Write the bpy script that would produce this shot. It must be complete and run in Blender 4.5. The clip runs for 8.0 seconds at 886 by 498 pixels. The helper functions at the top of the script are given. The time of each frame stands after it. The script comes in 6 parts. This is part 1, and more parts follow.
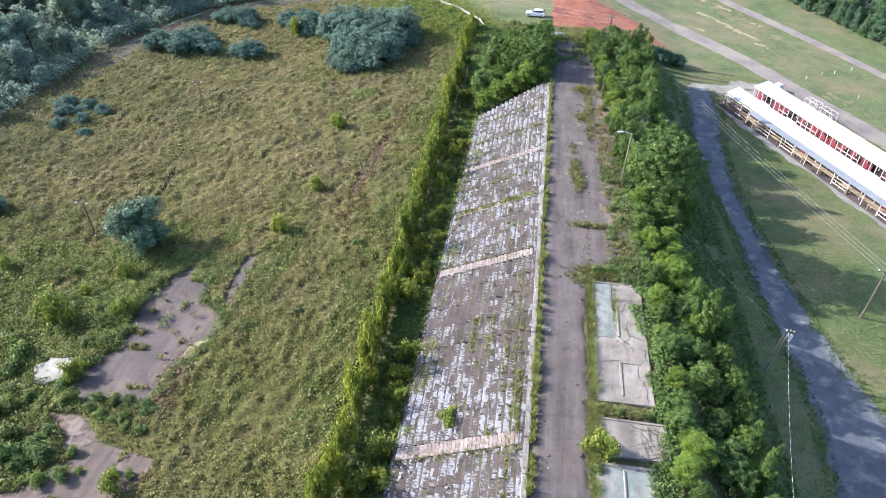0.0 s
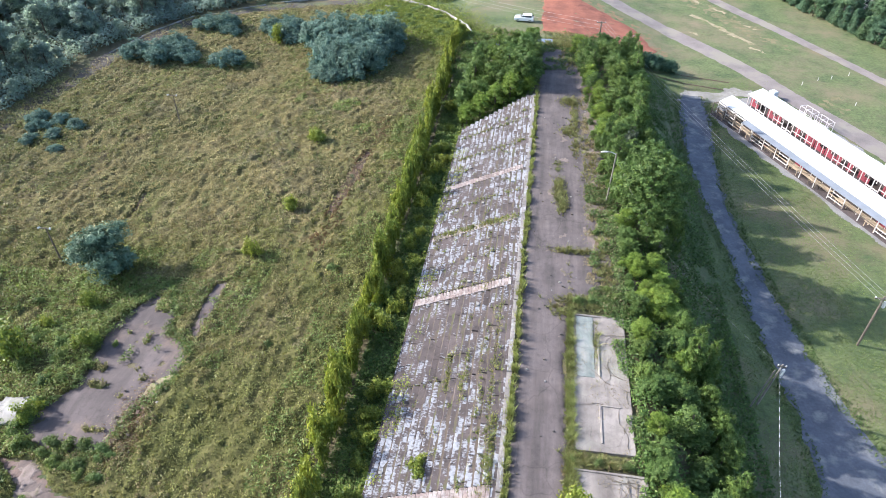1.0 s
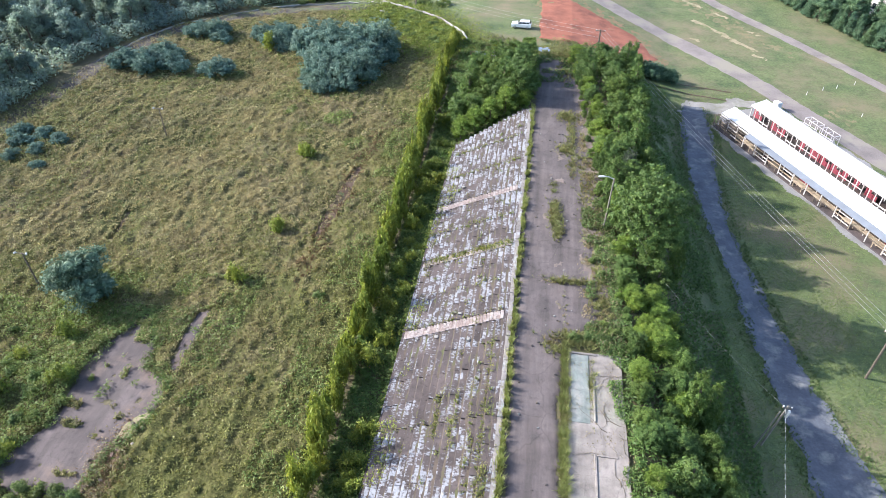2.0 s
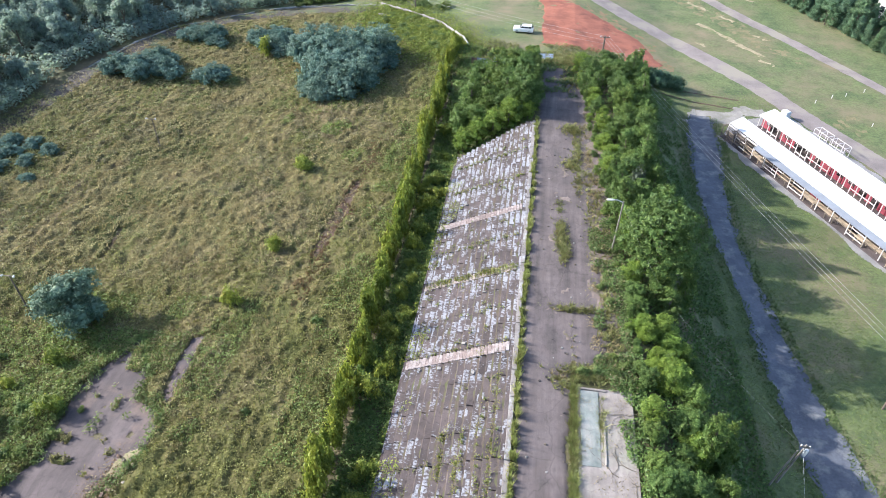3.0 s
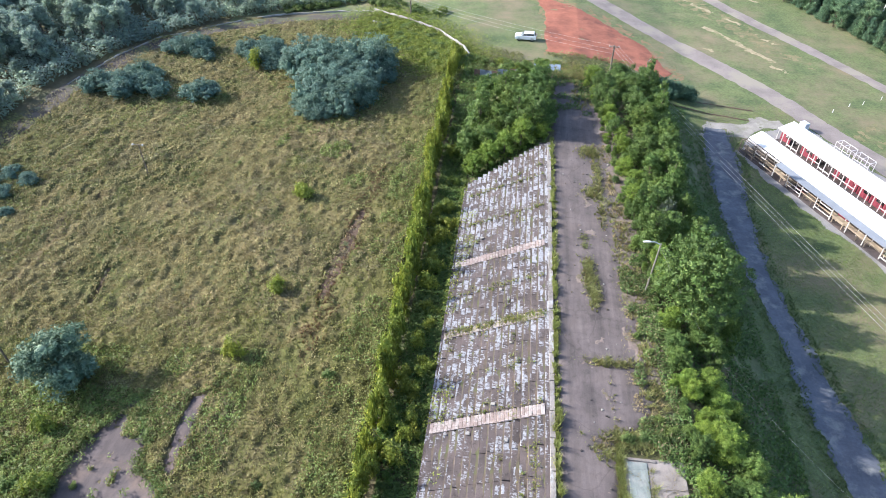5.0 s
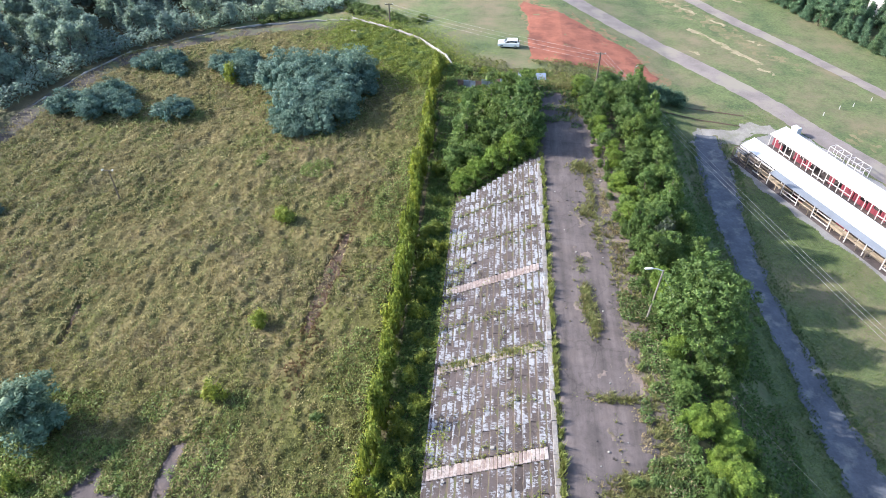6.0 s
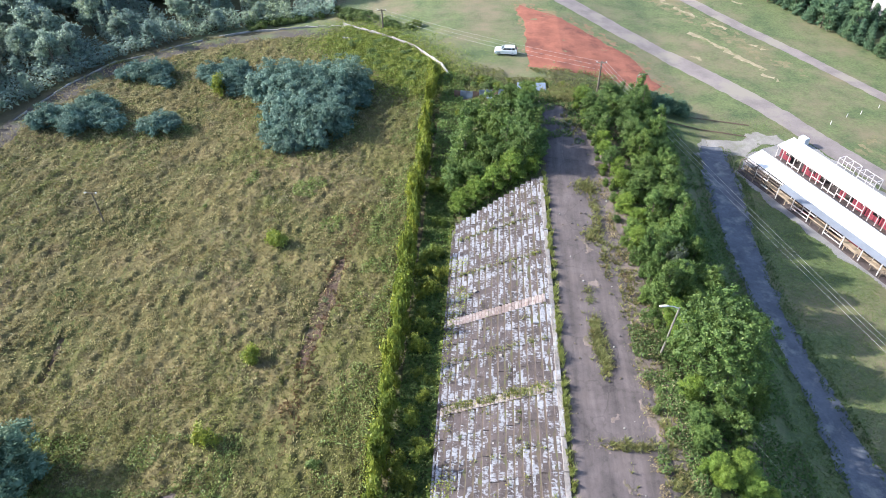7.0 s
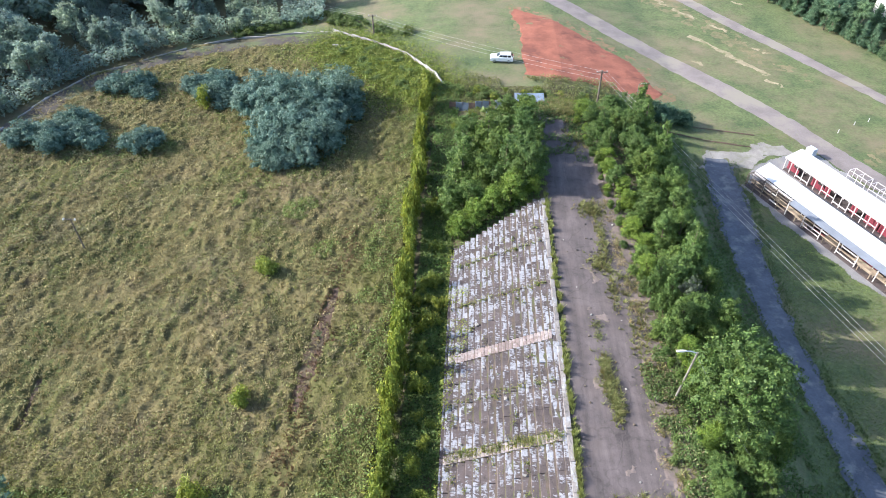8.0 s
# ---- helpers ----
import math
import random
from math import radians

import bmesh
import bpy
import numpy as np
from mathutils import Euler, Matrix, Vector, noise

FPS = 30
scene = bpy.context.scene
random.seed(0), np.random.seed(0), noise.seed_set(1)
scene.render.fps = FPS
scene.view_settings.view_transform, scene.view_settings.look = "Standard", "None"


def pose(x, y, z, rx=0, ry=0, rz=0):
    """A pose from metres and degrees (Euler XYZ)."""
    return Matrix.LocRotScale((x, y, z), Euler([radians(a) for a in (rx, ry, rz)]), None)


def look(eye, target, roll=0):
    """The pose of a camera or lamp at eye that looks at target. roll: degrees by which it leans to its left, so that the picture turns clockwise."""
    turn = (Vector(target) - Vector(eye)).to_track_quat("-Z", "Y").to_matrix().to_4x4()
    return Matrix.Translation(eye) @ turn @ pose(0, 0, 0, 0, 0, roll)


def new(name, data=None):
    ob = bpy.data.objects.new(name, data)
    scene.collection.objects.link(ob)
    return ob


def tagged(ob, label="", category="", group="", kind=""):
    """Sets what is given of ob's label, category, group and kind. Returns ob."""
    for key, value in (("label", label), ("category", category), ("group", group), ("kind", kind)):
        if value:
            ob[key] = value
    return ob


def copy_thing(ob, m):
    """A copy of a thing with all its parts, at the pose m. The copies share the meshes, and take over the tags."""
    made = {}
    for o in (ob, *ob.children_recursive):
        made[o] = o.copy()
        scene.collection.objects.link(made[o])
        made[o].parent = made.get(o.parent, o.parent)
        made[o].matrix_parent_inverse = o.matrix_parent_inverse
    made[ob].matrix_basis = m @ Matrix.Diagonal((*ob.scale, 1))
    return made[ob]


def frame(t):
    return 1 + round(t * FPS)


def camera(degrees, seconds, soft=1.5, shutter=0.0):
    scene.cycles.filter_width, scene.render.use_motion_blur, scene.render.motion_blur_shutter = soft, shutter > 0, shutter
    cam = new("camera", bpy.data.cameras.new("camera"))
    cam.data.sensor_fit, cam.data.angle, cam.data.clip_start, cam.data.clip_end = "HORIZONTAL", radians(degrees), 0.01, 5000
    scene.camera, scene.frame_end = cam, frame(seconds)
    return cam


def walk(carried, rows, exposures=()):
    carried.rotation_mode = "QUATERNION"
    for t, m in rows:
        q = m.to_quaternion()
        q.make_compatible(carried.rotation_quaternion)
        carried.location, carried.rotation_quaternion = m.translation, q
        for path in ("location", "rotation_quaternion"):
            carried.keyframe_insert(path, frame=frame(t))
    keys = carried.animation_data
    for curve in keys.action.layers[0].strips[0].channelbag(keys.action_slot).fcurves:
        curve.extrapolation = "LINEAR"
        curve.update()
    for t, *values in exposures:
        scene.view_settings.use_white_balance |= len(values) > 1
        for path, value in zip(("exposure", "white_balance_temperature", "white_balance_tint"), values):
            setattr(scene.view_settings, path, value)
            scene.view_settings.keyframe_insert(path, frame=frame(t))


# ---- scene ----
cam = camera(68.0, 8.0, soft=0.85)
PATH = [
    (0, (-2.025, -0.001, 37.66), (-2.25, 1.558, 36.429), 0.8),
    (0.5, (-1.11, 2.262, 37.854), (-1.333, 3.818, 36.618), 0.6),
    (1, (-0.325, 4.503, 38.175), (-0.551, 6.055, 36.934), 0.3),
    (1.5, (0.122, 6.63, 38.515), (-0.107, 8.179, 37.27), 0.2),
    (3, (-0.86, 12.056, 39.843), (-1.08, 13.587, 38.575), 0.3),
    (3.5, (-2.12, 13.534, 40.028), (-2.342, 15.061, 38.756), 0.9),
    (4, (-3.409, 14.888, 40.255), (-3.629, 16.41, 38.977), 1.3),
    (4.5, (-4.296, 16.505, 40.464), (-4.502, 18.024, 39.18), 1.2),
    (5.8, (-5.504, 21.581, 40.511), (-5.632, 23.102, 39.219), -0.9),
    (6, (-5.735, 22.395, 40.544), (-5.862, 23.917, 39.253), -0.4),
    (6.5, (-6.219, 24.517, 40.768), (-6.339, 26.035, 39.472), -0.5),
    (7, (-6.706, 26.778, 41.083), (-6.813, 28.29, 39.778), -0.6),
    (7.5, (-7.128, 29.197, 41.295), (-7.224, 30.703, 39.983), -0.7),
    (8, (-7.557, 31.571, 41.591), (-7.641, 33.069, 40.269), -0.8),
]
walk(cam, [(t, look(eye, target, roll)) for t, eye, target, roll in PATH], [(0.0, 1.45, 6020.0, 10.0), (8.0, 1.45, 6020.0, 10.0)])

# ---- light ----
SUN_UP, SUN_TURN = 29.0, 279.0          # the sun's height, and its bearing clockwise from +y
sky_world = bpy.data.worlds.new("sky")
sky_world.use_nodes = True
scene.world = sky_world
_nt = sky_world.node_tree
_sky = _nt.nodes.new("ShaderNodeTexSky")
_sky.sky_type, _sky.sun_disc = "NISHITA", False
_sky.sun_elevation, _sky.sun_rotation = radians(SUN_UP), radians(SUN_TURN)
_sky.dust_density = 2.0
_bg = _nt.nodes["Background"]
_bg.inputs["Strength"].default_value = 0.15
_nt.links.new(_sky.outputs[0], _bg.inputs["Color"])
sun_data = bpy.data.lights.new("sun", "SUN")
sun_data.energy, sun_data.angle, sun_data.color = 4.1, radians(0.6), (1.0, 0.94, 0.84)
sun = new("sun", sun_data)
_s = Vector((math.sin(radians(SUN_TURN)) * math.cos(radians(SUN_UP)), math.cos(radians(SUN_TURN)) * math.cos(radians(SUN_UP)), math.sin(radians(SUN_UP))))
sun.matrix_world = look(_s * 300, (0, 0, 0))

# ---- materials ----


def nodes_of(name):
    m = bpy.data.materials.new(name)
    m.use_nodes = True
    nt = m.node_tree
    return m, nt, nt.nodes["Principled BSDF"]


def put(nt, kind, links=(), operation="", data_type="", blend_type="", feature="", **values):
    n = nt.nodes.new(kind)
    if operation:
        n.operation = operation
    if data_type:
        n.data_type = data_type
    if blend_type:
        n.blend_type = blend_type
    if feature:
        n.feature = feature
    for k, v in values.items():
        n.inputs[k].default_value = v
    for k, out in links:
        nt.links.new(out, n.inputs[k])
    return n


def spot(nt, scale, detail=5.0, rough=0.6, stretch=(1, 1, 1), shift=None):
    g = put(nt, "ShaderNodeNewGeometry")
    v = put(nt, "ShaderNodeVectorMath", [(0, g.outputs["Position"])], operation="MULTIPLY")
    v.inputs[1].default_value = stretch
    out = v.outputs[0]
    if shift is not None:
        a = put(nt, "ShaderNodeVectorMath", [(0, out), (1, shift)], operation="ADD")
        out = a.outputs[0]
    n = put(nt, "ShaderNodeTexNoise", [("Vector", out)], Scale=scale, Detail=detail, Roughness=rough)
    return n.outputs["Fac"]


def ramp(nt, fac, stops):
    r = put(nt, "ShaderNodeValToRGB", [("Fac", fac)])
    els = r.color_ramp.elements
    while len(els) < len(stops):
        els.new(0.5)
    for e, (p, c) in zip(els, stops):
        e.position, e.color = p, (*c, 1) if len(c) == 3 else c
    return r.outputs["Color"]


def blend(nt, fac, a, b, kind="MIX"):
    m = put(nt, "ShaderNodeMix", data_type="RGBA", blend_type=kind)
    for sock, v in ((m.inputs[0], fac), (m.inputs[6], a), (m.inputs[7], b)):
        if isinstance(v, bpy.types.NodeSocket):
            nt.links.new(v, sock)
        else:
            sock.default_value = v if not isinstance(v, tuple) else (*v, 1)
    return m.outputs[2]


def bumped(nt, bsdf, fac, strength, distance):
    b = put(nt, "ShaderNodeBump", [("Height", fac)], Strength=strength, Distance=distance)
    nt.links.new(b.outputs[0], bsdf.inputs["Normal"])


G3 = lambda v: (v, v, v)


def mottled(name, dark, light, scale, rough=0.9, stain=None, stain_scale=0.3, stain_at=(0.5, 0.62), bump=0.4, dist=0.05, metal=0.0, stretch=(1, 1, 1), each=0.0, fine=14.0, grainy=0.35):
    """Two tones by noise, a fine grain, and a stain of a third tone in patches of its own."""
    m, nt, b = nodes_of(name)
    big = spot(nt, scale, stretch=stretch)
    col = ramp(nt, big, [(0.3, dark), (0.7, light)])
    grain = spot(nt, fine, 3.0)
    col = blend(nt, grainy, col, ramp(nt, grain, [(0.3, G3(0.55)), (0.7, G3(1.3))]), "MULTIPLY")
    if stain:
        s = spot(nt, stain_scale, 6.0, 0.65)
        col = blend(nt, ramp(nt, s, [(stain_at[0], G3(0)), (stain_at[1], G3(1))]), col, stain)
    if each:
        o = put(nt, "ShaderNodeObjectInfo")
        col = blend(nt, each, col, ramp(nt, o.outputs["Random"], [(0, G3(0.45)), (1, G3(1.5))]), "MULTIPLY")
    nt.links.new(col, b.inputs["Base Color"])
    b.inputs["Roughness"].default_value, b.inputs["Metallic"].default_value = rough, metal
    if bump:
        bumped(nt, b, grain, bump, dist)
    return m


def leafy(name, dark, light, tip=None, through_light=0.3, each=0.5, sheen=0.0, patchy=0.5, gloss=0.3):
    """Leaves and blades: tone by leaf, by plant, and over the place; some light comes through."""
    m, nt, b = nodes_of(name)
    g = put(nt, "ShaderNodeNewGeometry")
    o = put(nt, "ShaderNodeObjectInfo")
    mid = lambda a, b, k: tuple(p + (q - p) * k for p, q in zip(a, b))
    col = ramp(nt, g.outputs["Random Per Island"], [(0.0, mid(dark, light, 0.25)), (0.8, mid(dark, light, 0.9)), (1.0, mid(light, tip or light, 0.5))])
    col = blend(nt, each, col, ramp(nt, o.outputs["Random"], [(0, (0.62, 0.72, 0.8)), (0.5, G3(1.0)), (1, (1.35, 1.2, 0.85))]), "MULTIPLY")
    col = blend(nt, patchy, col, ramp(nt, spot(nt, 0.35, 3.0), [(0.3, (0.7, 0.65, 0.6)), (0.7, (1.3, 1.35, 1.4))]), "MULTIPLY")
    col = blend(nt, patchy, col, ramp(nt, spot(nt, 1.7, 2.0), [(0.3, G3(0.6)), (0.7, G3(1.4))]), "MULTIPLY")
    nt.links.new(col, b.inputs["Base Color"])
    b.inputs["Roughness"].default_value = 0.55
    b.inputs["Specular IOR Level"].default_value = gloss
    # bluish sheen put in for the haze over the distant woods
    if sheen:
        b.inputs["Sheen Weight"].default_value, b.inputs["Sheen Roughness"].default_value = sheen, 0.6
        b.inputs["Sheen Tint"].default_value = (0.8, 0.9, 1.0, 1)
    t = put(nt, "ShaderNodeBsdfTranslucent", [("Color", col)])
    mix = put(nt, "ShaderNodeMixShader", [(1, b.outputs[0]), (2, t.outputs[0])], Fac=through_light)
    nt.links.new(mix.outputs[0], nt.nodes["Material Output"].inputs["Surface"])
    return m


def plain(name, colour, rough=0.5, metal=0.0, grime=0.3, scale=2.0, coat=0.0):
    m, nt, b = nodes_of(name)
    col = blend(nt, grime, colour, ramp(nt, spot(nt, scale, 6.0), [(0.3, G3(0.45)), (0.65, G3(1.1))]), "MULTIPLY")
    nt.links.new(col, b.inputs["Base Color"])
    b.inputs["Roughness"].default_value, b.inputs["Metallic"].default_value = rough, metal
    b.inputs["Coat Weight"].default_value = coat
    return m


def stand_concrete(name, base_d, base_l, paint, cut, stretch, blocks=0.0):
    """Old concrete with what is left of a pale paint, broken up differently on every slab."""
    m, nt, b = nodes_of(name)
    o = put(nt, "ShaderNodeObjectInfo")
    base = ramp(nt, spot(nt, 0.5, 6.0), [(0.3, base_d), (0.7, base_l)])
    base = blend(nt, 0.5, base, ramp(nt, spot(nt, 9.0, 4.0, stretch=stretch), [(0.3, G3(0.5)), (0.7, G3(1.35))]), "MULTIPLY")
    n1 = spot(nt, 2.1, 8.0, 0.66, stretch)
    n2 = spot(nt, 0.16, 3.0)
    a = put(nt, "ShaderNodeMath", [(0, n1)], operation="MULTIPLY_ADD")
    a.inputs[1].default_value = 1.25
    r = put(nt, "ShaderNodeMath", [(0, o.outputs["Random"])], operation="MULTIPLY_ADD")
    r.inputs[1].default_value, r.inputs[2].default_value = 0.16, -0.08
    nt.links.new(r.outputs[0], a.inputs[2])
    c = put(nt, "ShaderNodeMath", [(0, n2)], operation="MULTIPLY_ADD")
    c.inputs[1].default_value = 0.36
    nt.links.new(a.outputs[0], c.inputs[2])
    if blocks:
        # the paint was kept to the front of each terrace, and has worn unevenly along the stand
        g = put(nt, "ShaderNodeNewGeometry")
        xyz = put(nt, "ShaderNodeSeparateXYZ", [(0, g.outputs["Position"])])
        u = put(nt, "ShaderNodeMath", [(0, xyz.outputs["X"])], operation="MULTIPLY_ADD")
        u.inputs[1].default_value, u.inputs[2].default_value = -1 / 0.58, -0.62 / 0.58 + 20
        u = put(nt, "ShaderNodeMath", [(0, u.outputs[0])], operation="FRACT")
        wob = put(nt, "ShaderNodeMath", [(0, spot(nt, 2.4, 4.0)), (2, u.outputs[0])], operation="MULTIPLY_ADD")
        wob.inputs[1].default_value = 1.0
        front = ramp(nt, wob.outputs[0], [(0.66, G3(0)), (0.8, G3(1))])
        along = put(nt, "ShaderNodeMath", [(0, xyz.outputs["Y"])], operation="MULTIPLY")
        along.inputs[1].default_value = 0.01
        worn = ramp(nt, along.outputs[0], [(0.2, G3(0.62)), (0.32, G3(0.74)), (0.38, G3(0.46)), (0.47, G3(0.5)), (0.52, G3(0.66)), (0.6, G3(0.62)), (0.66, G3(0.7)), (0.86, G3(0.76))])
        w2 = put(nt, "ShaderNodeMath", [(0, worn), (2, c.outputs[0])], operation="MULTIPLY_ADD")
        w2.inputs[1].default_value = 0.55
        c = put(nt, "ShaderNodeMath", [(0, w2.outputs[0])], operation="ADD")
        c.inputs[1].default_value = -0.28
        g = put(nt, "ShaderNodeNewGeometry")
        v = put(nt, "ShaderNodeVectorMath", [(0, g.outputs["Position"])], operation="MULTIPLY")
        v.inputs[1].default_value = (1.724, 1.5, 0.0)
        v = put(nt, "ShaderNodeVectorMath", [(0, v.outputs[0])], operation="ADD")
        v.inputs[1].default_value = (1.449, 0.3, 0.0)
        cell = put(nt, "ShaderNodeTexVoronoi", [("Vector", v.outputs[0])], Scale=1.0, Randomness=0.28)
        cell.distance = "CHEBYCHEV"
        d = put(nt, "ShaderNodeMath", [(0, cell.outputs["Color"]), (2, c.outputs[0])], operation="MULTIPLY_ADD")
        d.inputs[1].default_value = blocks
        c = d
    c = put(nt, "ShaderNodeMath", [(0, c.outputs[0])], operation="MULTIPLY")
    c.inputs[1].default_value = 0.5
    cut = cut / 2
    mask = ramp(nt, c.outputs[0], [(cut, G3(0)), (cut + 0.035, G3(0.65)), (cut + 0.1, G3(1))])
    if blocks:
        mask = blend(nt, 1.0, mask, front, "MULTIPLY")
    pt = ramp(nt, spot(nt, 5.0, 4.0), [(0.3, tuple(v * 0.72 for v in paint)), (0.7, paint)])
    col = blend(nt, mask, base, pt)
    dark = ramp(nt, spot(nt, 3.3, 6.0, 0.7), [(0.33, G3(0.35)), (0.45, G3(1.0))])
    col = blend(nt, 0.8, col, dark, "MULTIPLY")
    nt.links.new(col, b.inputs["Base Color"])
    b.inputs["Roughness"].default_value = 0.9
    bumped(nt, b, mask, 0.3, 0.02)
    return m


def cracked(name, dark, light, scale, crack=0.5, stain=None, rough=0.92, streak=0.0):
    """Old asphalt or concrete floor with a net of cracks."""
    m, nt, b = nodes_of(name)
    col = ramp(nt, spot(nt, scale, 7.0, 0.65), [(0.3, dark), (0.7, light)])
    col = blend(nt, 0.4, col, ramp(nt, spot(nt, 20.0, 3.0), [(0.3, G3(0.6)), (0.7, G3(1.3))]), "MULTIPLY")
    if stain:
        col = blend(nt, ramp(nt, spot(nt, 0.22, 6.0, 0.7), [(0.5, G3(0)), (0.66, G3(0.8))]), col, stain)
    if streak:
        col = blend(nt, streak, col, ramp(nt, spot(nt, 1.1, 5.0, 0.6, (1, 0.1, 1)), [(0.32, G3(0.55)), (0.68, G3(1.4))]), "MULTIPLY")
        col = blend(nt, streak, col, ramp(nt, spot(nt, 1.7, 6.0, 0.7), [(0.3, G3(0.6)), (0.45, G3(1.05)), (0.75, G3(1.2))]), "MULTIPLY")
    g = put(nt, "ShaderNodeNewGeometry")
    w = put(nt, "ShaderNodeTexNoise", [("Vector", g.outputs["Position"])], Scale=0.9, Detail=4.0)
    wv = put(nt, "ShaderNodeVectorMath", [(0, g.outputs["Position"]), (1, w.outputs["Color"])], operation="ADD")
    v = put(nt, "ShaderNodeTexVoronoi", [("Vector", wv.outputs[0])], feature="DISTANCE_TO_EDGE", Scale=crack)
    cr = ramp(nt, v.outputs["Distance"], [(0.0, G3(0.45)), (0.014, G3(1.0))])
    col = blend(nt, 0.45, col, cr, "MULTIPLY")
    nt.links.new(col, b.inputs["Base Color"])
    b.inputs["Roughness"].default_value = rough
    bumped(nt, b, spot(nt, 25.0, 3.0), 0.25, 0.02)
    return m


def thatch(name):
    """A field's matted grass: tan, olive, brown and green in drifts and in streaks along the old straight, with a blade-fine grain."""
    m, nt, b = nodes_of(name)
    col = ramp(nt, spot(nt, 0.11, 5.0, 0.62), [(0.32, (0.06, 0.07, 0.024)), (0.44, (0.1, 0.09, 0.038)), (0.58, (0.138, 0.115, 0.056)), (0.72, (0.118, 0.09, 0.051))])
    streak = spot(nt, 0.8, 4.0, 0.6, (1, 0.22, 1))
    col = blend(nt, ramp(nt, streak, [(0.5, G3(0)), (0.66, G3(0.75))]), col, (0.065, 0.08, 0.026))
    col = blend(nt, ramp(nt, spot(nt, 0.33, 5.0, 0.65), [(0.56, G3(0)), (0.7, G3(0.7))]), col, (0.1, 0.073, 0.042))
    # greener on the damp ground near the broken track and along the hedge
    g = put(nt, "ShaderNodeNewGeometry")
    xyz = put(nt, "ShaderNodeSeparateXYZ", [(0, g.outputs["Position"])])
    damp = []
    for axis, k, stops in (("Y", 0.01, [(0.33, G3(1)), (0.64, G3(0))]), ("X", -0.01, [(0.16, G3(1)), (0.25, G3(0))])):
        a = put(nt, "ShaderNodeMath", [(0, xyz.outputs[axis])], operation="MULTIPLY")
        a.inputs[1].default_value = k
        damp.append(ramp(nt, a.outputs[0], stops))
    wet = put(nt, "ShaderNodeMath", [(0, damp[0]), (1, damp[1])], operation="MAXIMUM")
    patch = put(nt, "ShaderNodeMath", [(0, wet.outputs[0]), (1, ramp(nt, spot(nt, 0.25, 5.0, 0.6), [(0.3, G3(0.3)), (0.6, G3(0.95))]))], operation="MULTIPLY")
    col = blend(nt, patch.outputs[0], col, (0.08, 0.079, 0.028))
    col = blend(nt, 0.8, col, ramp(nt, spot(nt, 2.6, 5.0, 0.6), [(0.3, G3(0.6)), (0.7, G3(1.35))]), "MULTIPLY")
    grain = spot(nt, 9.0, 4.0, 0.6, (1, 0.6, 1))
    col = blend(nt, 0.7, col, ramp(nt, grain, [(0.3, G3(0.6)), (0.7, G3(1.35))]), "MULTIPLY")
    nt.links.new(col, b.inputs["Base Color"])
    b.inputs["Roughness"].default_value = 0.95
    b.inputs["Specular IOR Level"].default_value = 0.1
    bumped(nt, b, grain, 0.7, 0.09)
    return m


THATCH = thatch("matted_field_grass")
FIELD = mottled("dry_field", (0.055, 0.048, 0.022), (0.105, 0.086, 0.042), 0.25, stain=(0.045, 0.06, 0.018), stain_scale=0.09, stain_at=(0.5, 0.62), bump=0.8, dist=0.25, fine=2.2)
LAWN = mottled("mown_grass", (0.056, 0.085, 0.028), (0.114, 0.135, 0.05), 0.3, stain=(0.165, 0.13, 0.078), stain_scale=0.11, stain_at=(0.46, 0.7), bump=0.7, dist=0.12, fine=3.0, grainy=0.75)
BANK = mottled("bank_soil", (0.05, 0.06, 0.02), (0.11, 0.09, 0.045), 0.5, bump=0.6, dist=0.15, fine=3.0)
ASPHALT = cracked("old_asphalt", (0.062, 0.05, 0.05), (0.122, 0.099, 0.097), 0.35, 0.22, stain=(0.105, 0.083, 0.078), streak=0.7)
TRACK = cracked("track_asphalt", (0.055, 0.043, 0.044), (0.092, 0.073, 0.073), 0.4, 0.35, stain=(0.125, 0.09, 0.076), streak=0.6)
TRACK_RED = cracked("reddish_asphalt", (0.072, 0.056, 0.052), (0.125, 0.092, 0.083), 0.5, 0.6, stain=(0.18, 0.108, 0.085), streak=0.6)
RING = mottled("turn_asphalt", (0.042, 0.034, 0.029), (0.07, 0.056, 0.047), 0.4, stain=(0.07, 0.085, 0.03), stain_scale=0.2)
GRAVEL = mottled("gravel_road", (0.14, 0.135, 0.14), (0.27, 0.255, 0.25), 0.4, stain=(0.22, 0.2, 0.14), stain_scale=0.16, stain_at=(0.55, 0.72), fine=12.0)
LANE = mottled("lane_asphalt", (0.056, 0.062, 0.08), (0.112, 0.12, 0.146), 0.5, stain=(0.2, 0.198, 0.192), stain_scale=0.55, stain_at=(0.52, 0.7), fine=3.5)
PALE = mottled("pale_gravel", (0.16, 0.145, 0.13), (0.3, 0.275, 0.25), 0.5, stain=(0.15, 0.15, 0.1), stain_scale=0.3, stain_at=(0.55, 0.7), fine=9.0)
RUNWAY = mottled("strip_asphalt", (0.15, 0.125, 0.12), (0.235, 0.198, 0.188), 0.3, stain=(0.22, 0.195, 0.16), stain_scale=0.15)
CLAY = mottled("red_clay", (0.175, 0.055, 0.032), (0.29, 0.1, 0.06), 0.35, stain=(0.13, 0.04, 0.025), stain_scale=0.3, stain_at=(0.5, 0.66), bump=0.5, dist=0.08, fine=4.0)
DRYLAWN = mottled("dry_mown_grass", (0.115, 0.105, 0.048), (0.19, 0.155, 0.082), 0.6, stain=(0.095, 0.11, 0.042), stain_scale=0.4, bump=0.6, dist=0.08, fine=4.0)
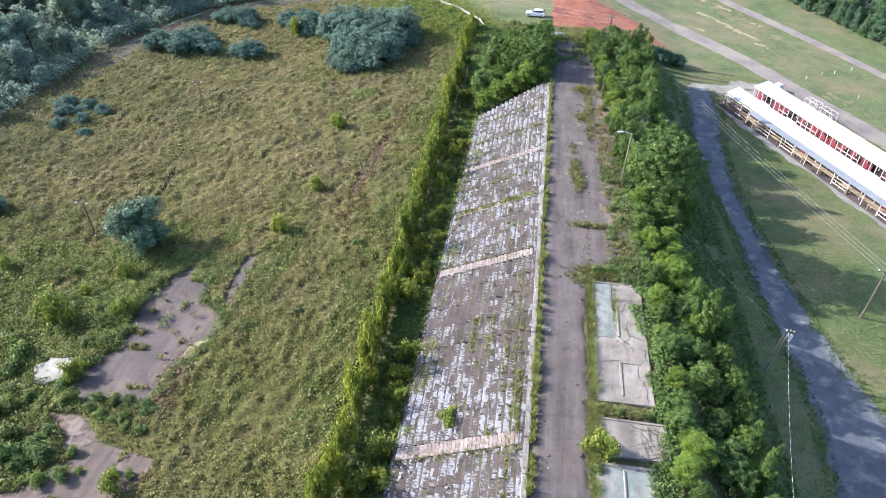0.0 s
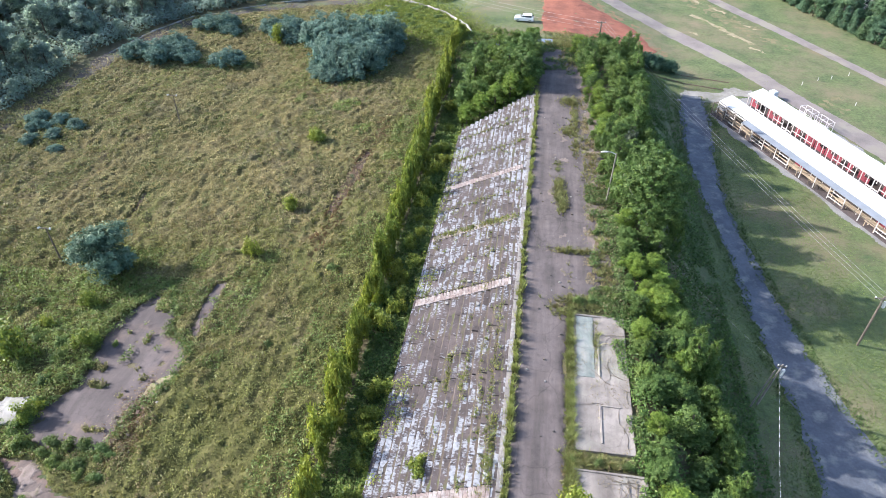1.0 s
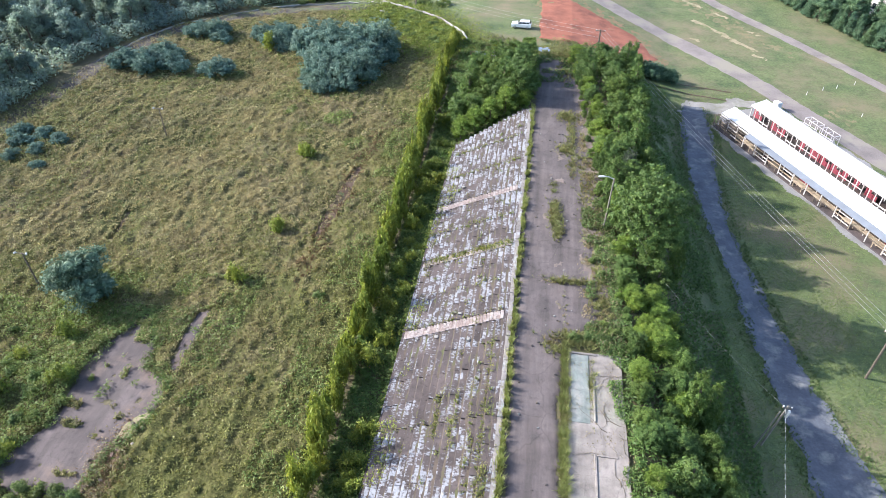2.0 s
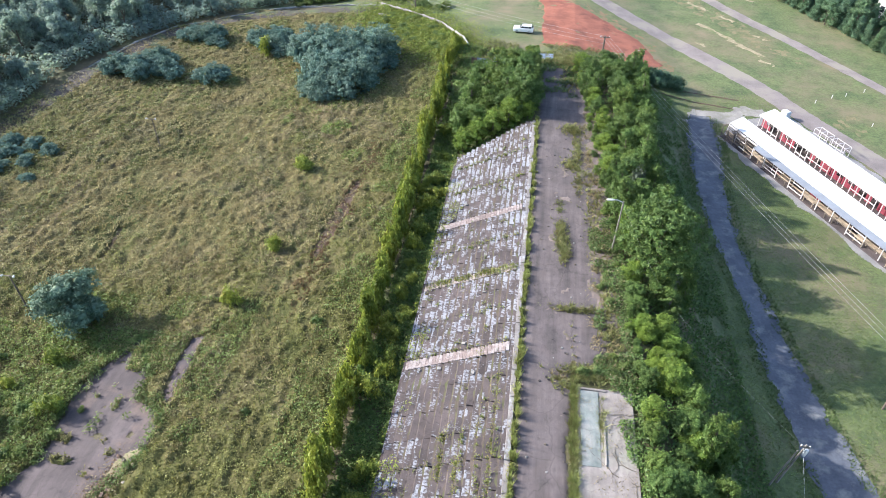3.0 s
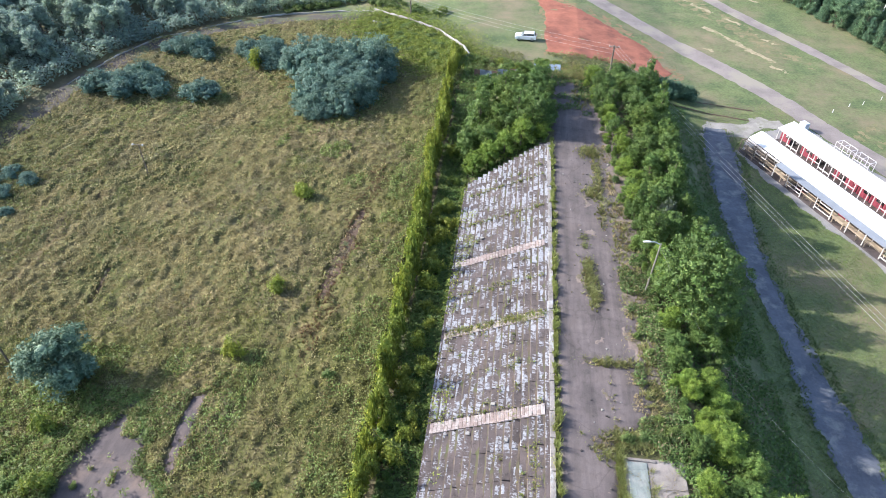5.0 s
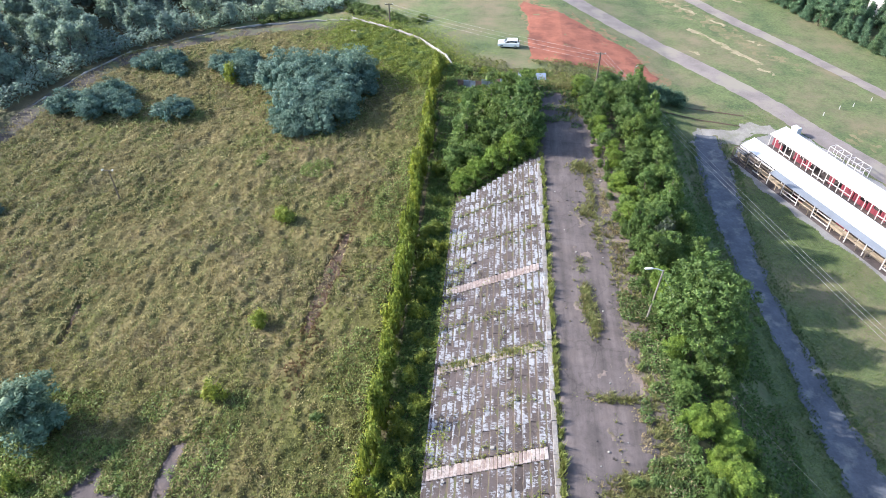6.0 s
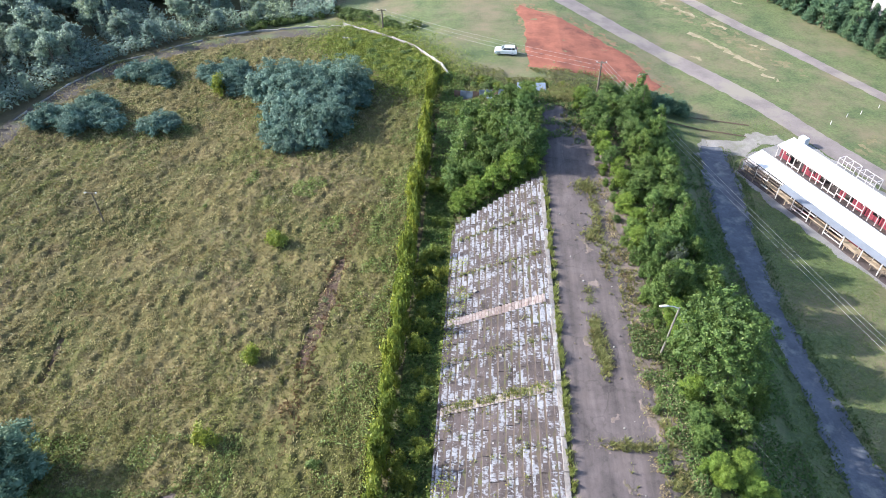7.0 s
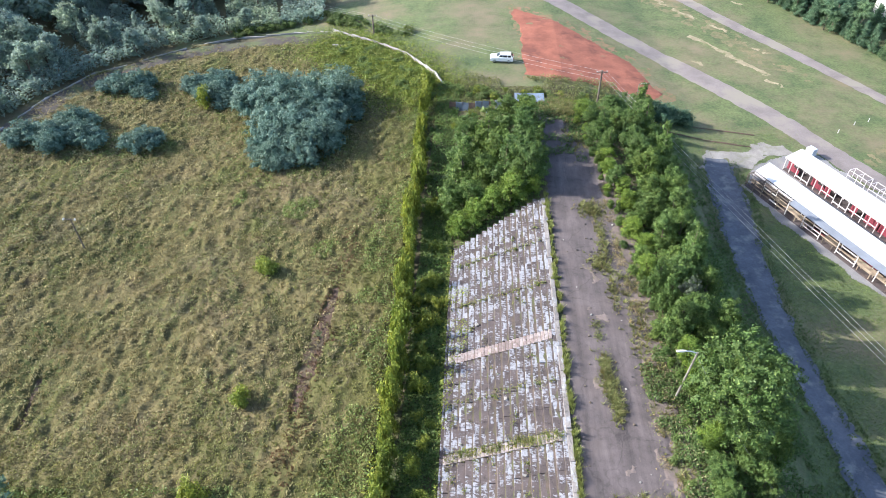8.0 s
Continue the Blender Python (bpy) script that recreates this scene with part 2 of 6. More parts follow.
CLAYMIX = mottled("clay_in_grass", (0.13, 0.115, 0.05), (0.24, 0.12, 0.075), 0.9, stain=(0.1, 0.12, 0.045), stain_scale=0.5, stain_at=(0.48, 0.6), bump=0.6, dist=0.08, fine=5.0)
SAND = mottled("bare_sand", (0.2, 0.165, 0.1), (0.34, 0.28, 0.18), 0.8, stain=(0.14, 0.14, 0.06), stain_scale=0.6)
SLAB = cracked("slab_concrete", (0.14, 0.118, 0.106), (0.29, 0.255, 0.235), 0.5, 0.45, stain=(0.27, 0.26, 0.22), streak=0.5)
SLAB_GREEN = cracked("slab_green_paint", (0.12, 0.138, 0.128), (0.22, 0.24, 0.228), 0.6, 0.5, stain=(0.32, 0.285, 0.26), streak=0.6)
TREAD = stand_concrete("tread_concrete", (0.052, 0.04, 0.038), (0.118, 0.092, 0.088), (0.335, 0.34, 0.37), 1.1, (1.8, 3.0, 1.0), 0.44)
KERB = stand_concrete("kerb_concrete", (0.15, 0.132, 0.126), (0.27, 0.245, 0.235), (0.34, 0.345, 0.36), 0.86, (1, 0.6, 1))
STEP = stand_concrete("step_concrete", (0.19, 0.145, 0.133), (0.32, 0.25, 0.228), (0.4, 0.35, 0.335), 0.76, (1, 1, 1))
WALLC = mottled("wall_concrete", (0.19, 0.175, 0.16), (0.4, 0.375, 0.35), 0.6, stain=(0.2, 0.2, 0.15), stain_scale=0.5)
L_TREE = leafy("leaf_tree", (0.046, 0.092, 0.022), (0.13, 0.2, 0.05), (0.28, 0.34, 0.095))
L_VINE = leafy("leaf_vine", (0.085, 0.15, 0.024), (0.2, 0.285, 0.047), (0.34, 0.39, 0.08), 0.35, 0.2)
L_HEDGE = leafy("leaf_hedge", (0.1, 0.148, 0.022), (0.24, 0.28, 0.046), (0.42, 0.38, 0.07))
L_BLUE = leafy("leaf_silver", (0.05, 0.1, 0.08), (0.165, 0.25, 0.2), (0.32, 0.4, 0.33), 0.25, 0.15, gloss=0.12)
L_DUSK = leafy("leaf_dusky", (0.045, 0.09, 0.062), (0.14, 0.21, 0.15), (0.28, 0.36, 0.26), 0.25, 0.15, gloss=0.12)
# pale bluish tones and sheen put the haze over the woods into the leaves
L_WOOD_HAZE = leafy("leaf_forest_hazed", (0.12, 0.18, 0.15), (0.27, 0.35, 0.26), (0.43, 0.5, 0.36), 0.5, 0.6, 0.5, gloss=0.1)
L_DARKWOOD = leafy("leaf_woodland", (0.05, 0.1, 0.06), (0.12, 0.2, 0.11), (0.2, 0.28, 0.15), 0.3)
L_LUSH = leafy("leaf_lush", (0.07, 0.115, 0.032), (0.155, 0.21, 0.062), (0.25, 0.29, 0.095), 0.35, patchy=0.8)
L_PINE = leafy("leaf_sapling", (0.055, 0.105, 0.022), (0.125, 0.2, 0.05), (0.2, 0.27, 0.08))
B_DRY = leafy("blade_dry", (0.23, 0.195, 0.09), (0.35, 0.295, 0.142), (0.41, 0.345, 0.18), 0.4, patchy=0.85)
B_GREEN = leafy("blade_green", (0.125, 0.16, 0.048), (0.235, 0.27, 0.095), (0.33, 0.35, 0.14), 0.4)
B_FIELD = leafy("blade_field", (0.15, 0.16, 0.05), (0.25, 0.245, 0.085), (0.32, 0.3, 0.12), 0.4, patchy=0.85)
B_LAWN = leafy("blade_lawn", (0.08, 0.13, 0.036), (0.15, 0.195, 0.062), (0.2, 0.22, 0.08), 0.3)
B_YELLOW = leafy("blade_yellow", (0.17, 0.17, 0.03), (0.32, 0.29, 0.05), (0.4, 0.3, 0.07), 0.3)
B_BROWN = leafy("blade_brown", (0.17, 0.145, 0.078), (0.3, 0.25, 0.14), (0.38, 0.32, 0.19), 0.4, patchy=0.85)
L_WEED = leafy("leaf_weed", (0.105, 0.118, 0.038), (0.2, 0.205, 0.072), (0.28, 0.27, 0.1), 0.4, patchy=0.85)
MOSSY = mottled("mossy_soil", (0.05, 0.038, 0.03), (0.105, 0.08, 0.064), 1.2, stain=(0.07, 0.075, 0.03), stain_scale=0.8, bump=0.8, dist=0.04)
DIRT = mottled("walkway_dirt", (0.11, 0.085, 0.075), (0.2, 0.155, 0.14), 0.9, stain=(0.1, 0.085, 0.05), stain_scale=0.7, bump=0.8, dist=0.06)
B_RUST = leafy("blade_rust", (0.1, 0.062, 0.032), (0.19, 0.115, 0.06), (0.24, 0.16, 0.08), 0.4)
SOIL = mottled("rut_soil", (0.055, 0.033, 0.022), (0.1, 0.06, 0.04), 0.8, stain=(0.09, 0.07, 0.04), stain_scale=0.6, bump=0.8, dist=0.1)
L_GREY = leafy("twig_grey", (0.05, 0.066, 0.04), (0.1, 0.12, 0.08), (0.15, 0.16, 0.125), 0.15)
BARK = mottled("bark", (0.07, 0.055, 0.04), (0.16, 0.13, 0.1), 3.0, fine=20.0)
POLE = mottled("pole_wood", (0.09, 0.07, 0.055), (0.2, 0.165, 0.13), 2.0, fine=20.0, stretch=(1, 1, 0.2))
POLE_PALE = mottled("pole_pale", (0.15, 0.135, 0.115), (0.26, 0.235, 0.205), 2.0, fine=20.0)
ROOF = plain("white_roof_metal", (0.53, 0.55, 0.58), 0.35, 0.0, 0.18, 0.6)
AWNING = plain("grey_awning_metal", (0.19, 0.205, 0.235), 0.6, 0.0, 0.3, 0.8)
RED = plain("red_paint", (0.24, 0.04, 0.06), 0.6, 0.0, 0.6, 1.5)
WHITE = plain("white_paint", (0.5, 0.465, 0.455), 0.6, 0.0, 0.4, 1.5)
TAN = mottled("raw_wood", (0.2, 0.155, 0.11), (0.4, 0.32, 0.235), 1.5, fine=18.0)
DARKIN = plain("dark_board", (0.06, 0.05, 0.05), 0.8)
TIN_BLUE = plain("blue_tin", (0.2, 0.245, 0.31), 0.45, 0.2, 0.6, 1.2)
RUST = mottled("rusty_sheet", (0.1, 0.07, 0.06), (0.22, 0.14, 0.1), 1.5)
METAL = plain("galvanised_steel", (0.5, 0.52, 0.54), 0.35, 0.8, 0.3, 4.0)
CAR = plain("car_paint", (0.8, 0.81, 0.82), 0.3, 0.0, 0.08, 1.0, 0.6)
GLASS = plain("dark_glass", (0.02, 0.025, 0.03), 0.08, 0.0, 0.0)
TYRE = plain("tyre_rubber", (0.02, 0.02, 0.02), 0.8, 0.0, 0.2)
LAMPRED = plain("tail_light", (0.4, 0.02, 0.02), 0.3, 0.0, 0.0)
LAMPCLR = plain("head_light", (0.7, 0.72, 0.75), 0.15, 0.3, 0.0)
WIRE = plain("wire_alloy", (0.35, 0.35, 0.34), 0.6, 0.0, 0.0)
CERAMIC = plain("insulator_white", (0.56, 0.56, 0.55), 0.3, 0.0, 0.1)

# ---- mesh tools ----
rng = np.random.default_rng(7)


def mesh_of(name, V, F):
    V, F = np.asarray(V, np.float32), np.asarray(F, np.int32)
    me = bpy.data.meshes.new(name)
    m, k = F.shape
    me.vertices.add(len(V))
    me.vertices.foreach_set("co", V.ravel())
    me.loops.add(m * k)
    me.loops.foreach_set("vertex_index", F.ravel())
    me.polygons.add(m)
    me.polygons.foreach_set("loop_start", np.arange(m, dtype=np.int32) * k)
    me.update(calc_edges=True)
    return me


class Shape:
    """Boxes and tubes gathered into one mesh."""

    def __init__(self):
        self.v, self.f = [], []

    def add(self, vs, fs):
        n = len(self.v)
        self.v += [tuple(p) for p in vs]
        self.f += [tuple(n + i for i in q) for q in fs]
        return self

    def box(self, x0, x1, y0, y1, z0, z1, bev=0.0, jit=0.0, m=None):
        if bev <= 0:
            vs = [(x, y, z) for z in (z0, z1) for y in (y0, y1) for x in (x0, x1)]
            fs = [(0, 2, 3, 1), (4, 5, 7, 6), (0, 1, 5, 4), (2, 6, 7, 3), (0, 4, 6, 2), (1, 3, 7, 5)]
        else:
            b = bev
            ring = lambda z, i: [(x0 + i, y0 + i, z), (x1 - i, y0 + i, z), (x1 - i, y1 - i, z), (x0 + i, y1 - i, z)]
            vs = ring(z0, 0) + ring(z1 - b, 0) + ring(z1, b)
            fs = [(3, 2, 1, 0), (8, 9, 10, 11)]
            for r in (0, 4):
                fs += [(r + i, r + (i + 1) % 4, r + 4 + (i + 1) % 4, r + 4 + i) for i in range(4)]
        if jit:
            vs = [tuple(c + random.uniform(-jit, jit) for c in p) for p in vs]
        if m is not None:
            vs = [tuple(m @ Vector(p)) for p in vs]
        return self.add(vs, fs)

    def tube(self, pts, radii, n=7, cap=True):
        pts = [Vector(p) for p in pts]
        rings = []
        for i, p in enumerate(pts):
            d = (pts[min(i + 1, len(pts) - 1)] - pts[max(i - 1, 0)]).normalized()
            a = d.orthogonal().normalized() if abs(d.z) < 0.9 else Vector((1, 0, 0)).cross(d).normalized()
            b = d.cross(a)
            rings.append([p + (a * math.cos(2 * math.pi * k / n) + b * math.sin(2 * math.pi * k / n)) * radii[i] for k in range(n)])
        vs = [p for r in rings for p in r]
        fs = []
        for i in range(len(pts) - 1):
            fs += [(i * n + k, i * n + (k + 1) % n, (i + 1) * n + (k + 1) % n, (i + 1) * n + k) for k in range(n)]
        if cap:
            fs += [tuple(range(n))[::-1], tuple(range((len(pts) - 1) * n, len(pts) * n))]
        return self.add(vs, fs)

    def mesh(self, name):
        me = bpy.data.meshes.new(name)
        me.from_pydata(self.v, [], self.f)
        me.update()
        return me


def part(name, shape, material, parent=None, label="", m=None):
    me = shape.mesh(name) if isinstance(shape, Shape) else shape
    if material and not me.materials:
        me.materials.append(material)
    ob = new(name, me)
    if parent is not None:
        ob.parent = parent
    if m is not None:
        ob.matrix_basis = m
    if label:
        ob["label"] = label
    return ob


def thing(name, label, category, m=None, group="", kind=""):
    ob = new(name)
    if m is not None:
        ob.matrix_basis = m
    return tagged(ob, label, category, group, kind)


def smooth(a, b, x):
    t = np.clip((np.asarray(x, float) - a) / (b - a), 0, 1)
    return t * t * (3 - 2 * t)


def value_noise(x, y, scale, seed=0):
    """Soft noise from 0 to 1 over the plan, for arrays."""
    table = np.random.default_rng(100 + seed).random((64, 64))
    u, v = np.asarray(x) / scale, np.asarray(y) / scale
    i, j = np.floor(u).astype(int), np.floor(v).astype(int)
    a, b = u - i, v - j
    a, b = a * a * (3 - 2 * a), b * b * (3 - 2 * b)
    t = lambda p, q: table[p % 64, q % 64]
    return (t(i, j) * (1 - a) + t(i + 1, j) * a) * (1 - b) + (t(i, j + 1) * (1 - a) + t(i + 1, j + 1) * a) * b


def height(x, y):
    """The ground's height over the plan: a gently crowned plain and the raised terrace with the stand."""
    x, y = np.asarray(x, float), np.asarray(y, float)
    base = -5.3 - np.minimum(np.maximum(0, -x - 12) * 0.085, 3.0) - np.minimum(np.maximum(0, x - 6) * 0.12, 2.2)
    up = np.where(x < 0, np.clip((x + 10.2) / 10.2, 0, 1), 1 - smooth(9.6, 20.0, x))
    up = up * (1 - smooth(103, 119, y))
    lumps = 0.28 * (value_noise(x, y, 4.0, 1) - 0.5) * smooth(-13.5, -16, x) * smooth(-84, -78, x)
    return base * (1 - up) - 0.07 * up + lumps


def hz(x, y):
    return float(height(x, y))


def inside(px, py, poly):
    hit = np.zeros(np.shape(px), bool)
    for (x0, y0), (x1, y1) in zip(poly, poly[1:] + poly[:1]):
        if y0 == y1:
            continue
        c = (y0 > py) != (y1 > py)
        hit ^= c & (px < (x1 - x0) * (py - y0) / (y1 - y0) + x0)
    return hit


def band(line, half):
    """The outline of a strip along a line of points, with a half width at each."""
    left, right = [], []
    for i, (x, y) in enumerate(line):
        a, b = Vector(line[max(i - 1, 0)]), Vector(line[min(i + 1, len(line) - 1)])
        d = (b - a).normalized()
        w = half[i] if isinstance(half, (list, tuple)) else half
        left.append((x - d.y * w, y + d.x * w))
        right.append((x + d.y * w, y - d.x * w))
    return left + right[::-1]


def sheet(name, poly, step, material, lift=0.05, ragged=0.6, rag_scale=1.5, label="", category="", kind="structure", holes=0.0, lump=0.0):
    """A surfacing that follows the ground, with a ragged edge."""
    xs, ys = [p[0] for p in poly], [p[1] for p in poly]
    X, Y = np.meshgrid(np.arange(min(xs) - 1, max(xs) + 1 + step, step), np.arange(min(ys) - 1, max(ys) + 1 + step, step), indexing="ij")
    cx, cy = X[:-1, :-1] + step / 2, Y[:-1, :-1] + step / 2
    wx = cx + (value_noise(cx, cy, rag_scale, 3) - 0.5) * 2 * ragged
    wy = cy + (value_noise(cx, cy, rag_scale, 4) - 0.5) * 2 * ragged
    keep = inside(wx, wy, poly)
    if holes:
        keep &= value_noise(cx, cy, 1.3, 9) * 0.6 + value_noise(cx, cy, 0.5, 11) * 0.4 > holes
    i, j = np.nonzero(keep)
    n = X.shape[1]
    F = np.stack([i * n + j, (i + 1) * n + j, (i + 1) * n + j + 1, i * n + j + 1], 1)
    Z = height(X, Y) + lift + lump * (value_noise(X, Y, 2.2, 5) - 0.3)
    used, inv, shared = np.unique(F, return_inverse=True, return_counts=True)
    V = np.stack([X.ravel(), Y.ravel(), Z.ravel()], 1)[used]
    V[:, 2] = np.where(shared < 4, height(X, Y).ravel()[used] + 0.02, V[:, 2])
    V[:, :2] += rng.uniform(-0.42, 0.42, (len(V), 2)) * step
    me = mesh_of(name, V, inv.reshape(F.shape))
    me.materials.append(material)
    return tagged(new(name, me), label, category, "", kind)


def ribbon(name, line, half, material, lift, wander, label, category, step=0.4):
    """A paved strip that follows a line over the ground, with gently uneven edges."""
    line = np.array(line, float)
    half = np.full(len(line), half) if isinstance(half, float) else np.array(half, float)
    s = np.r_[0, np.cumsum(np.linalg.norm(np.diff(line, axis=0), axis=1))]
    t = np.arange(0, s[-1], step)
    soften = lambda v: np.convolve(np.pad(v, 12, mode="reflect", reflect_type="odd"), np.ones(25) / 25, "valid")
    x, y, w = (soften(np.interp(t, s, v)) for v in (line[:, 0], line[:, 1], half))
    dx, dy = np.gradient(x), np.gradient(y)
    k = np.hypot(dx, dy)
    nx, ny = -dy / k, dx / k
    rows = []
    for u in np.linspace(-1, 1, 9):
        off = u * w + (0 if abs(u) < 0.9 else 1) * np.sign(u) * wander * (value_noise(t, t * 0 + u * 9, 1.7, 61) + 0.6 * value_noise(t, t * 0 + u * 9, 0.6, 62) - 0.8)
        px, py = x + nx * off, y + ny * off
        rows.append(np.stack([px, py, height(px, py) + lift], 1))
    V = np.stack(rows, 1)
    n = len(t)
    i, j = np.meshgrid(np.arange(n - 1), np.arange(8), indexing="ij")
    i, j = i.ravel(), j.ravel()
    me = mesh_of(name, V.reshape(-1, 3), np.stack([i * 9 + j, i * 9 + j + 1, (i + 1) * 9 + j + 1, (i + 1) * 9 + j], 1)[:, ::-1])
    me.materials.append(material)
    return tagged(new(name, me), label, category, "", "structure")


def leaf_cards(C, N, S, wide=0.45, fold=0.18):
    """Folded leaf blades at C, facing about N, S long."""
    n = len(C)
    a = rng.normal(size=(n, 3))
    a -= N * (a * N).sum(1, keepdims=True)
    a /= np.linalg.norm(a, axis=1, keepdims=True) + 1e-9
    b = np.cross(N, a)
    S = np.asarray(S).reshape(-1, 1)
    V = np.stack([C - a * S, C + b * S * wide + N * S * fold, C + a * S, C - b * S * wide + N * S * fold], 1)
    return V.reshape(-1, 3), np.arange(4 * n).reshape(-1, 4)


def ball(c, r, nu=8, nv=5):
    """A lumpy low ball for the dense heart of a crown."""
    V, F = [], []
    for j in range(nv + 1):
        for i in range(nu):
            t, p = math.pi * j / nv, 2 * math.pi * i / nu
            k = rng.uniform(0.8, 1.05)
            V.append((c[0] + r[0] * math.sin(t) * math.cos(p) * k, c[1] + r[1] * math.sin(t) * math.sin(p) * k, c[2] + r[2] * math.cos(t) * k))
    for j in range(nv):
        F += [(j * nu + i, j * nu + (i + 1) % nu, (j + 1) * nu + (i + 1) % nu, (j + 1) * nu + i) for i in range(nu)]
    return V, F


def crown_mesh(name, lobes, leaves, size, material, heart=0.55, wide=0.45, up=0.35, shell=(0.6, 1.2), per=30, spread=(1.35, 1.35, 0.8)):
    """A crown of leaf sprays round several lobes (centre, radii), with gaps between the sprays."""
    vol = np.array([l[1][0] * l[1][1] + l[1][0] * l[1][2] for l in lobes])
    sprays = max(4, leaves // per)
    pick = rng.choice(len(lobes), sprays, p=vol / vol.sum())
    D = rng.normal(size=(sprays, 3))
    D[:, 2] += 0.25
    D /= np.linalg.norm(D, axis=1, keepdims=True)
    cen, rad = np.array([l[0] for l in lobes])[pick], np.array([l[1] for l in lobes])[pick]
    C = cen + D * rad * rng.uniform(shell[0], shell[1], (sprays, 1))
    which = rng.integers(0, sprays, leaves)
    C, D = C[which] + rng.normal(size=(leaves, 3)) * size * np.array(spread), D[which]
    N = D + rng.normal(size=(leaves, 3)) * 0.6 + np.array([0, 0, up])
    N /= np.linalg.norm(N, axis=1, keepdims=True)
    V, F = leaf_cards(C, N, size * rng.uniform(0.6, 1.3, leaves), wide)
    V, F = V.tolist(), F.tolist()
    for c, r in lobes:
        if heart:
            bv, bf = ball(c, [q * heart for q in r])
            n = len(V)
            V += bv
            F += [[n + i for i in q] for q in bf]
    me = mesh_of(name, V, F)
    me.materials.append(material)
    return me


def blades(P, H, W, k=3, lean=0.5, name="blades", material=None):
    """Tufts of grass or weed at P, H high: k pointed blades each."""
    n = len(P)
    P = np.repeat(P, k, 0)
    H, W = np.repeat(H, k) * rng.uniform(0.6, 1.15, n * k), np.repeat(W, k)
    ang = rng.uniform(0, 2 * np.pi, n * k)
    l = rng.uniform(0.1, lean, n * k) * H
    off = rng.normal(size=(n * k, 2)) * (W * 0.5)[:, None]
    B = P + np.c_[off, np.zeros(n * k)]
    side = np.c_[-np.sin(ang), np.cos(ang), np.zeros(n * k)] * (W * 0.5)[:, None]
    T = B + np.c_[np.cos(ang) * l, np.sin(ang) * l, H]
    V = np.stack([B - side, B + side, T], 1).reshape(-1, 3)
    me = mesh_of(name, V, np.arange(len(V)).reshape(-1, 3))
    me.materials.append(material)
    return me


def thatch_rise(x, y):
    """How far the matted grass stands over the soil: tussocks drawn out along the old straight."""
    u, v = np.asarray(x) * 0.99 + np.asarray(y) * 0.14, (np.asarray(y) * 0.99 - np.asarray(x) * 0.14) * 0.66
    return 0.03 + 0.38 * value_noise(u, v, 0.6, 12) ** 1.6 + 0.17 * value_noise(u, v, 1.5, 14) ** 1.5 + 0.08 * value_noise(x, y, 3.1, 13)


def on_ground(x, y, lift=0.0):
    return np.c_[x, y, height(x, y) + lift]


def scatter(n, x0, x1, y0, y1):
    return rng.uniform(x0, x1, n), rng.uniform(y0, y1, n)

# ---- ground and surfacings ----


EDGE = [(-86, 30), (-81, 70), (-81, 92), (-81.5, 108), (-77, 122), (-71, 133), (-62, 141.5), (-53, 147), (-44, 150), (-36, 151)]


WALLLINE = [(-77.2, 110), (-74.6, 121), (-70.5, 130.5), (-64.6, 134.8), (-58.6, 140.2), (-50.7, 144.6), (-40.5, 145.5), (-33.0, 144.4), (-25.1, 138.3), (-18.7, 132.9), (-13.7, 125.4), (-12.4, 121.8)]


def build_ground():
    near_x, near_y = np.arange(-100, 80.1, 1.0), np.arange(0, 200.1, 1.0)
    far = np.array([110, 130, 170, 250, 400, 700, 1200, 2000.0])
    xs = np.r_[-far[::-1], near_x, far - 20]
    ys = np.r_[-far[::-1] + 100, near_y, far + 110]
    X, Y = np.meshgrid(xs, ys, indexing="ij")
    Z = height(X, Y)
    n, k = len(xs), len(ys)
    i, j = np.meshgrid(np.arange(n - 1), np.arange(k - 1), indexing="ij")
    i, j = i.ravel(), j.ravel()
    F = np.stack([i * k + j, (i + 1) * k + j, (i + 1) * k + j + 1, i * k + j + 1], 1)
    me = mesh_of("ground", np.stack([X.ravel(), Y.ravel(), Z.ravel()], 1), F)
    for m in (FIELD, LAWN, BANK):
        me.materials.append(m)
    cx, cy = X[i, j] + 0.5, Y[i, j] + 0.5
    cx = cx + 5 * (value_noise(cx, cy, 5, 71) - 0.5) * (cy > 112)
    cy = cy + 5 * (value_noise(cx, cy, 5, 72) - 0.5)
    slot = np.where(cx < -12.5, 0, np.where(cx < 17.5, 2, 1))
    slot = np.where((cy > 121) & (cx > -60) & ~inside(cx, cy, WALLLINE + [(-12.4, 0), (-90, 0)]), 1, slot)
    wood = EDGE + [(-36, 230), (-300, 230), (-300, 40)]
    slot = np.where(inside(cx, cy, wood), 2, slot)
    me.polygons.foreach_set("material_index", slot.astype(np.int32))
    me.polygons.foreach_set("use_smooth", np.ones(len(F), bool))
    return tagged(new("ground", me), "rough dry field, mown grass and weedy bank", "ground", "", "structure")


